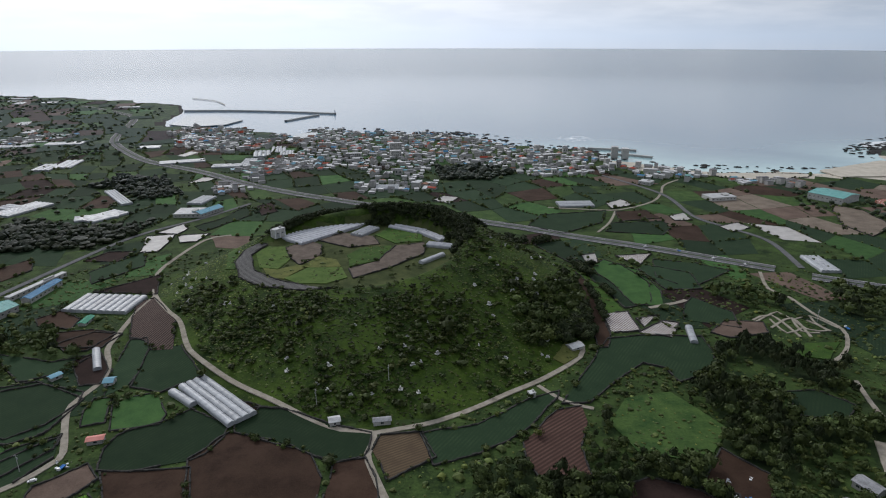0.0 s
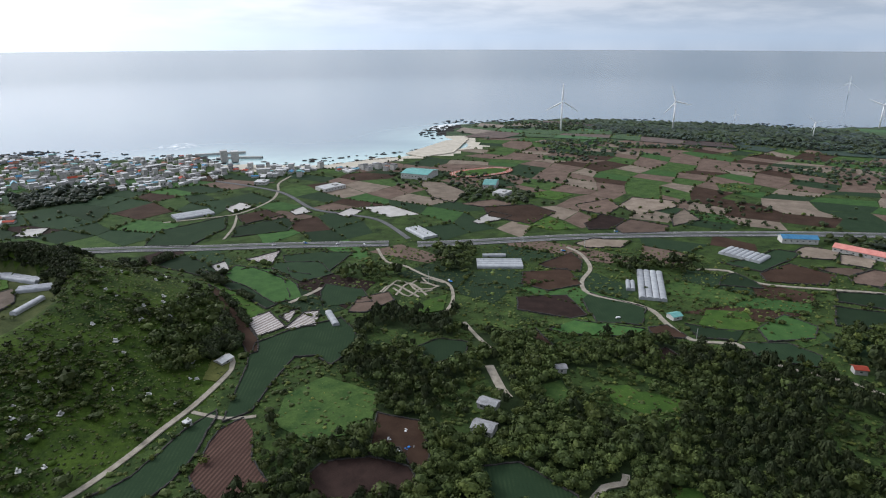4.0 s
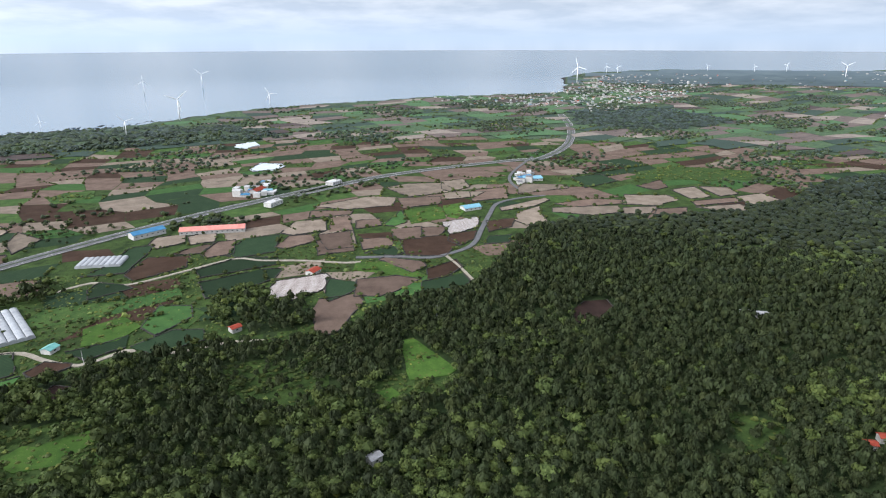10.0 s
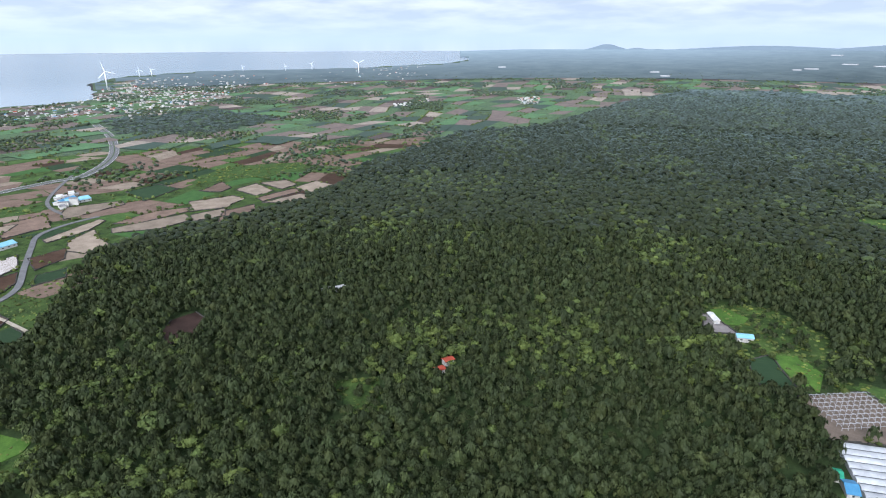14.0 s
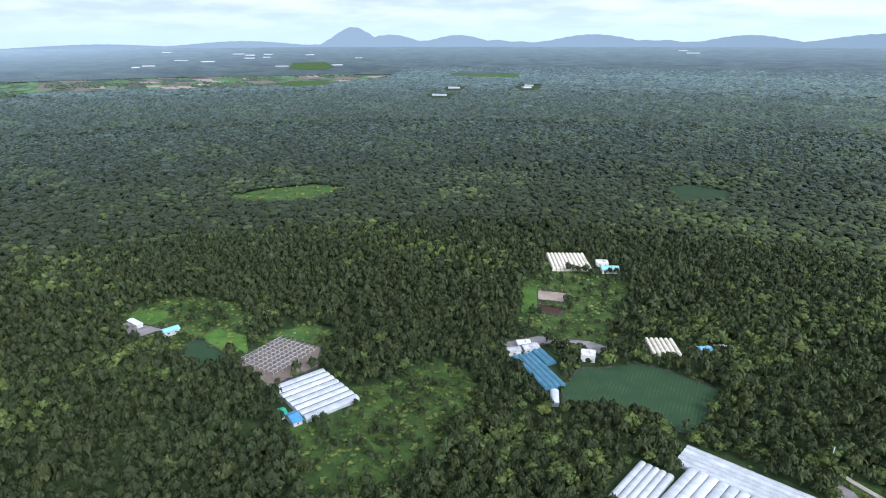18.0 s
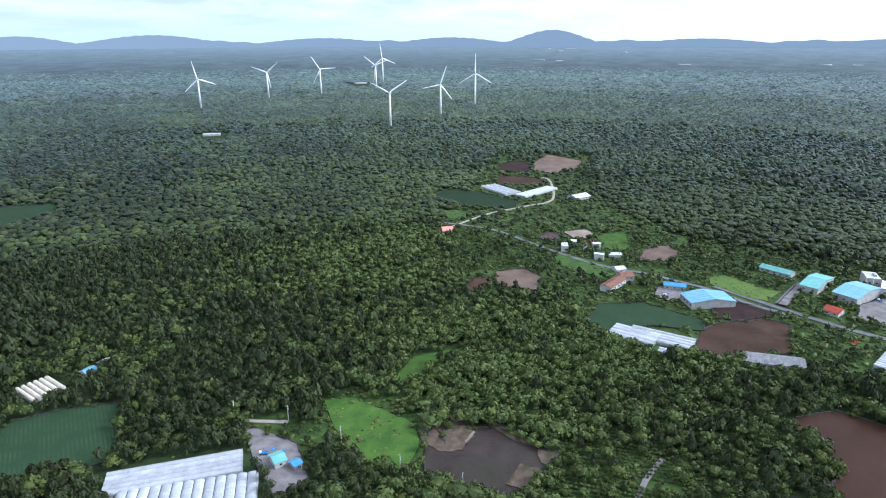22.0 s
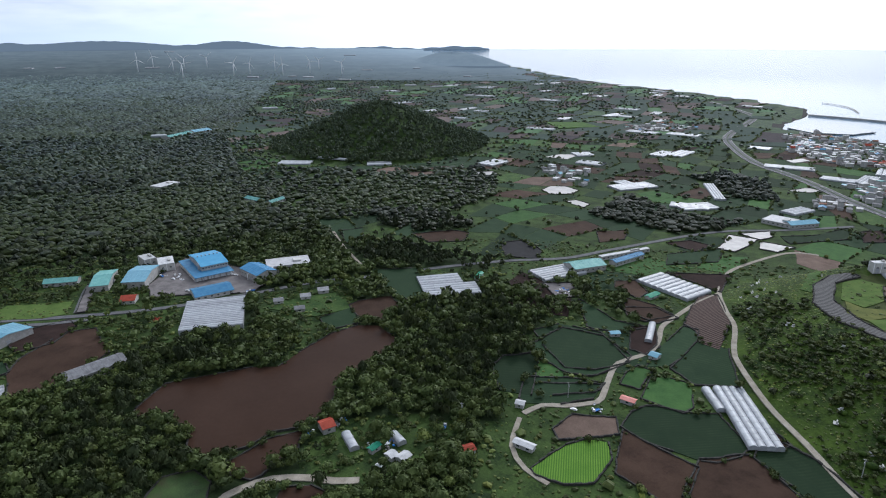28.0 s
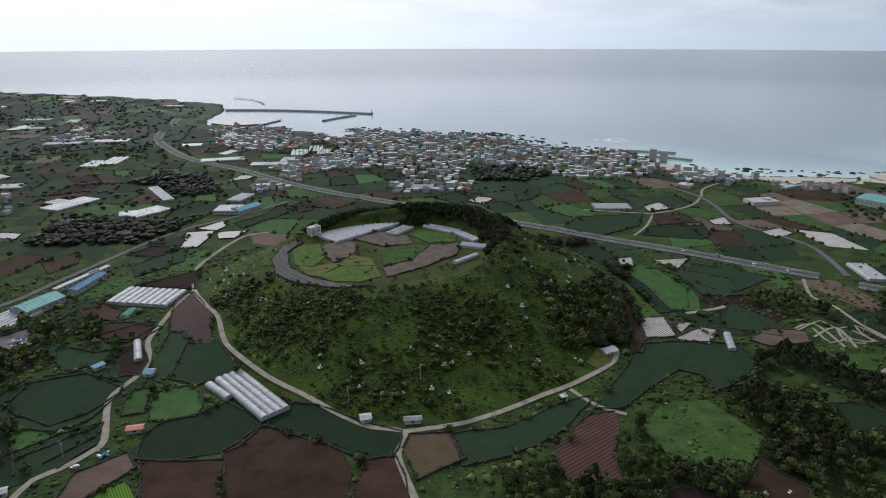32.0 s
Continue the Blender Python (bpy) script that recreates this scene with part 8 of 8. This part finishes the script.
# stronger haze glow towards the west and the east
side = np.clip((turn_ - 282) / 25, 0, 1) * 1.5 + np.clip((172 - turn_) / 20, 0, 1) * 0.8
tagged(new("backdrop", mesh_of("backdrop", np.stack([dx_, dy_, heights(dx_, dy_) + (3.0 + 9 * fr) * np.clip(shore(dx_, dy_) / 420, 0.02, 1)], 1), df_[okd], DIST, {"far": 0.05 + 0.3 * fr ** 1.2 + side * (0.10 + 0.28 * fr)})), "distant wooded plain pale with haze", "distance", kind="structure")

# wooded headland far down the coast, with an even haze glow
hv, hf = [], []
hx0, hy0 = -3014, 2396
for i in range(9):
    for j in range(24):
        a = 2 * math.pi * j / 24
        q = i / 8
        hv.append((hx0 + 420 * q * math.cos(a) * (1 + 0.1 * math.sin(3 * a)), hy0 + 210 * q * math.sin(a), terrain(hx0, hy0) - 4 + 62 * (1 - q * q) ** 1.3 * (1 + 0.12 * math.sin(2 * a + 1))))
        if i:
            k = 24 * i
            hf.append((k - 24 + j, k + j, k + (j + 1) % 24, k - 24 + (j + 1) % 24))
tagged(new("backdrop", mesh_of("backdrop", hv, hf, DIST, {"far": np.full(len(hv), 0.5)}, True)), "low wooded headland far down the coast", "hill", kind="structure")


# ---- greenhouse frames, scrap and stores ----
def tunnel_frame(x, y, rot, length, width, n):
    base = thing("polytunnel", Matrix.Translation(lift(x, y, 0.4)) @ Matrix.Rotation(radians(rot), 4, "Z"), "bare steel hoops of an uncovered greenhouse", "greenhouse frame")
    sw = width / n
    bm = bmesh.new()
    prev = None
    for i in range(7):
        p = Vector((0, -sw / 2 * math.cos(math.pi * i / 6), 1.7 + 1.5 * math.sin(math.pi * i / 6)))
        if prev is None:
            rod(bm, (0, -sw / 2, 0), p, 0.11, 0.11, 5)
        else:
            rod(bm, prev, p, 0.11, 0.11, 5)
        prev = p
    rod(bm, prev, (0, sw / 2, 0), 0.11, 0.11, 5)
    hoop = bm_mesh("hoop", bm, GREYMETAL)
    bm = bmesh.new()
    rod(bm, (-length / 2, 0, 0), (length / 2, 0, 0), 0.1, 0.1, 5)
    purlin = bm_mesh("purlin", bm, GREYMETAL)
    for k in range(n):
        yy = (k - (n - 1) / 2) * sw
        part("purlin", purlin, base, Matrix.Translation((0, yy, 3.2)))
        part("purlin", purlin, base, Matrix.Translation((0, yy - sw / 2, 1.7)))
        for i in range(int(length / 4) + 1):
            part("hoop", hoop, base, Matrix.Translation((-length / 2 + i * 4, yy, 0)))


tunnel_frame(76.4, -412.0, -127.6, 43.0, 36.4, 8)


bm = bmesh.new()
box(bm, -0.5, -0.5, 0, 0.5, 0.5, 1, 0.06)
CRATES = [bm_mesh(n, bm.copy(), m) for n, m in (("board", JUNK), ("sack", WHITEPAINT), ("bundle", TARP), ("panel", GREYMETAL), ("beam", REDROOF))]
bm.free()


def scrap(x, y, kind):
    """A heap of odd boards, sacks and panels, each piece a part."""
    base = thing("scrap_heap", Matrix.Translation(lift(x, y, 0.3)),
                 ("heap of weathered timber and scrap", "pile of white sacks and panels", "goods under blue tarpaulin", "stack of grey metal parts", "pile of orange-red steel beams on grass")[kind], "scrap", "scrap heaps")
    for _ in range(int(rng.integers(4, 7))):
        c = rng.normal(0, 1.0, 2)
        s = rng.uniform(0.4, 1.8, 3) * ((1, 0.7, 0.5) if kind < 4 else (4, 0.4, 0.4))
        me = CRATES[kind]
        part(me.name.split(".")[0], me, base, Matrix.Translation((*c, 0)) @ Matrix.Rotation(rng.uniform(0, 3), 4, "Z") @ Matrix.Rotation(rng.normal(0, 0.12), 4, "X") @ Matrix.Diagonal((*s, 1)))


scrap(-341.1, 400.6, 0)
scrap(-347.9, 402.3, 0)
scrap(-336.6, 408.3, 2)
scrap(-347.6, 409.2, 2)
scrap(-347.8, 397.7, 3)
scrap(-352.5, 407.5, 1)
scrap(-341.2, 402.3, 1)
scrap(-354.3, 414.0, 0)
scrap(-341.6, 408.7, 1)
scrap(-347.1, 408.7, 3)
scrap(-352.8, 411.0, 2)
scrap(-338.9, 407.8, 1)
scrap(-345.6, 405.8, 0)
scrap(-338.8, 406.0, 2)
scrap(-351.7, 402.5, 2)
scrap(-358.5, 412.0, 0)
scrap(-256.8, 157.3, 1)
scrap(-258.6, 160.7, 0)
scrap(-263.2, 149.1, 3)
scrap(-261.4, 144.8, 0)
scrap(-254.6, 162.5, 0)
scrap(-259.6, 161.3, 1)
scrap(-253.7, 155.2, 0)
scrap(-258.0, 161.7, 2)
scrap(-261.6, 160.5, 1)
scrap(-259.2, 154.2, 2)
scrap(-253.9, 160.8, 2)
scrap(-261.2, 163.9, 1)
scrap(-292.3, 149.2, 2)
scrap(-294.8, 147.8, 1)
scrap(-294.3, 142.9, 0)
scrap(-295.7, 141.9, 0)
scrap(-290.9, 144.3, 3)
scrap(-204.2, 279.3, 0)
scrap(-204.4, 278.2, 3)
scrap(-210.5, 282.1, 3)
scrap(-205.7, 276.9, 2)
scrap(-205.2, 278.7, 1)
scrap(-223.6, -214.1, 2)
scrap(-223.6, -212.9, 0)
scrap(-217.4, -196.8, 0)
scrap(-224.6, -208.6, 2)
scrap(-213.9, -205.1, 0)
scrap(-222.0, -215.9, 2)
scrap(-221.5, -209.9, 0)
scrap(-130.3, -407.4, 1)
scrap(-122.4, -413.4, 0)
scrap(-138.7, -410.9, 1)
scrap(-142.3, -405.7, 2)
scrap(-139.0, -406.4, 3)
scrap(-285.2, 477.6, 0)
scrap(-289.9, 480.5, 2)
scrap(-289.5, 468.7, 2)
scrap(-279.6, 484.2, 2)
scrap(152.7, 253.8, 2)
scrap(161.4, 268.6, 1)
scrap(156.7, 252.5, 0)
scrap(147.7, 255.8, 1)
scrap(145.9, 254.3, 3)
scrap(148.1, 266.6, 3)
scrap(-553.0, -41.1, 2)
scrap(-566.5, -42.8, 0)
scrap(-563.2, -41.8, 3)
scrap(-568.3, -35.9, 2)
scrap(-551.5, -44.0, 1)
scrap(-622.6, 132.0, 2)
scrap(-613.2, 131.1, 3)
scrap(-615.9, 141.5, 0)
scrap(-589.7, 139.3, 3)
scrap(-627.6, 150.7, 3)
scrap(-594.3, 139.8, 1)

scrap(-515.4, 99.0, 4)
scrap(-512.4, 97.0, 4)


# ---- the factory's main hall, the running track ----
def factory_hall(x, y, rot, w, d):
    base = thing("warehouse", Matrix.Translation(lift(x, y)) @ Matrix.Rotation(radians(rot), 4, "Z"), "large factory hall with a raised blue roof above a lower one", "building", "buildings")
    bm = bmesh.new()
    box(bm, -w / 2, -d / 2 + 4, 0, w / 2, d / 2, 5.2)
    part("wall", bm_mesh("wall", bm, WALLP), base)
    bm = bmesh.new()
    box(bm, -w / 2 - 0.8, -d / 2, 5.2, w / 2 + 0.8, d / 2 + 0.8, 5.65, 0.08)
    part("apron_roof", bm_mesh("apron_roof", bm, BLUEROOF), base)
    bm = bmesh.new()
    box(bm, -0.08, -d / 2 + 0.3, 5.65, 0.08, d / 2, 5.8)
    seam = bm_mesh("seam", bm, BLUEROOF)
    for i in range(10):
        part("seam", seam, base, Matrix.Translation((-w / 2 + 0.4 + i * (w - 0.8) / 9, 0, 0)))
    x0, x1, y0, y1, top = -w * 0.22, w * 0.5, -d * 0.24, d * 0.48, 10.4
    bm = bmesh.new()
    box(bm, x0, y0, 5.6, x1, y1, top)
    part("upper_wall", bm_mesh("upper_wall", bm, WALLP), base)
    uw, ud = x1 - x0, y1 - y0
    m = Matrix.Translation(((x0 + x1) / 2, (y0 + y1) / 2, 0))
    part("upper_roof", roof_mesh(uw, ud, top, SKYBLUE, False), base, m)
    for i in range(9):
        part("upper_window", pane(1.8, 1.0), base, Matrix.Translation((x0 + 1.6 + i * (uw - 3.2) / 8, y0, 8.4)))
    bm = bmesh.new()
    box(bm, -2.2, -0.08, 0, 2.2, 0.08, 4.4)
    for k in range(5):
        box(bm, -2.2, -0.13, 0.8 * k + 0.3, 2.2, -0.08, 0.8 * k + 0.38)
    gate = bm_mesh("shutter", bm, WHITEPAINT)
    for i in range(6):
        part("shutter", gate, base, Matrix.Translation((-w / 2 + 3 + i * (w - 6) / 5, -d / 2 + 3.9, 0)))
    bm = bmesh.new()
    rod(bm, (0, 0, 5.2), (0, 0, 13.5), 0.45, 0.4, 10)
    flue = bm_mesh("flue", bm, GREYMETAL)
    for yy in (y0 + 3, y0 + 6.5):
        part("flue", flue, base, Matrix.Translation((x0 - 1.6, yy, 0)))
    bm = bmesh.new()
    rod(bm, (0, 0, 0), (0, 0, 1.3), 0.6, 0.75, 10)
    vent = bm_mesh("roof_vent", bm, GREYMETAL)
    for i in range(6):
        part("roof_vent", vent, base, Matrix.Translation((x0 + 3 + i * (uw - 6) / 5, (y0 + y1) / 2 + 0.4, top + 2.9)))
    bm = bmesh.new()
    rod(bm, (0, 0, 0), (0, 0, 5.2), 0.22, 0.22, 8)
    post = bm_mesh("post", bm, GREYMETAL)
    for i in range(6):
        part("post", post, base, Matrix.Translation((-w / 2 + i * w / 5, -d / 2 + 0.4, 0)))


SKYBLUE = mat("bright_blue_roof", (0.06, 0.24, 0.42), (0.10, 0.32, 0.50), 5, 0.45, 0.05, 0.4)
factory_hall(-603.2, 166.8, 88.5, 35.4, 60.0)


def running_track(cx_, cy_, ux, uy, a, b):
    """Red oval round a green infield, with white lane lines."""
    def ring(r0, r1, dz, material, name, parent=None):
        vs, fs = [], []
        n = 48
        for i in range(n):
            t = 2 * math.pi * i / n
            ex, ey = abs(math.cos(t)) ** 0.8 * (1 if math.cos(t) > 0 else -1), math.sin(t)
            for off in (r0, r1):
                p, q = ex * (a - off), ey * (b - off)
                x, y = cx_ + ux * p - uy * q, cy_ + uy * p + ux * q
                vs.append(lift(x, y, dz))
            j = (i + 1) % n
            fs.append((2 * i, 2 * j, 2 * j + 1, 2 * i + 1))
        ob = new(name, mesh_of(name, vs, fs, material))
        if parent:
            ob.parent = parent
        return ob

    whole = ring(0, 10, 1.9, TRACKRED, "running_track")
    tagged(whole, "red oval running track round a grass infield", "sports track", kind="structure")
    ring(10, min(a, b) - 1, 1.92, BRIGHT, "infield", whole)
    for o in (2.0, 5.0, 8.0):
        ring(o, o + 0.5, 1.96, MARK, "lane_line", whole)


TRACKRED = mat("red_track", (0.24, 0.075, 0.05), (0.34, 0.115, 0.08), 12, 0.85, 0.1, 0.5)
running_track(657.1, 822.8, 0.9922, -0.1244, 59.9, 31.2)
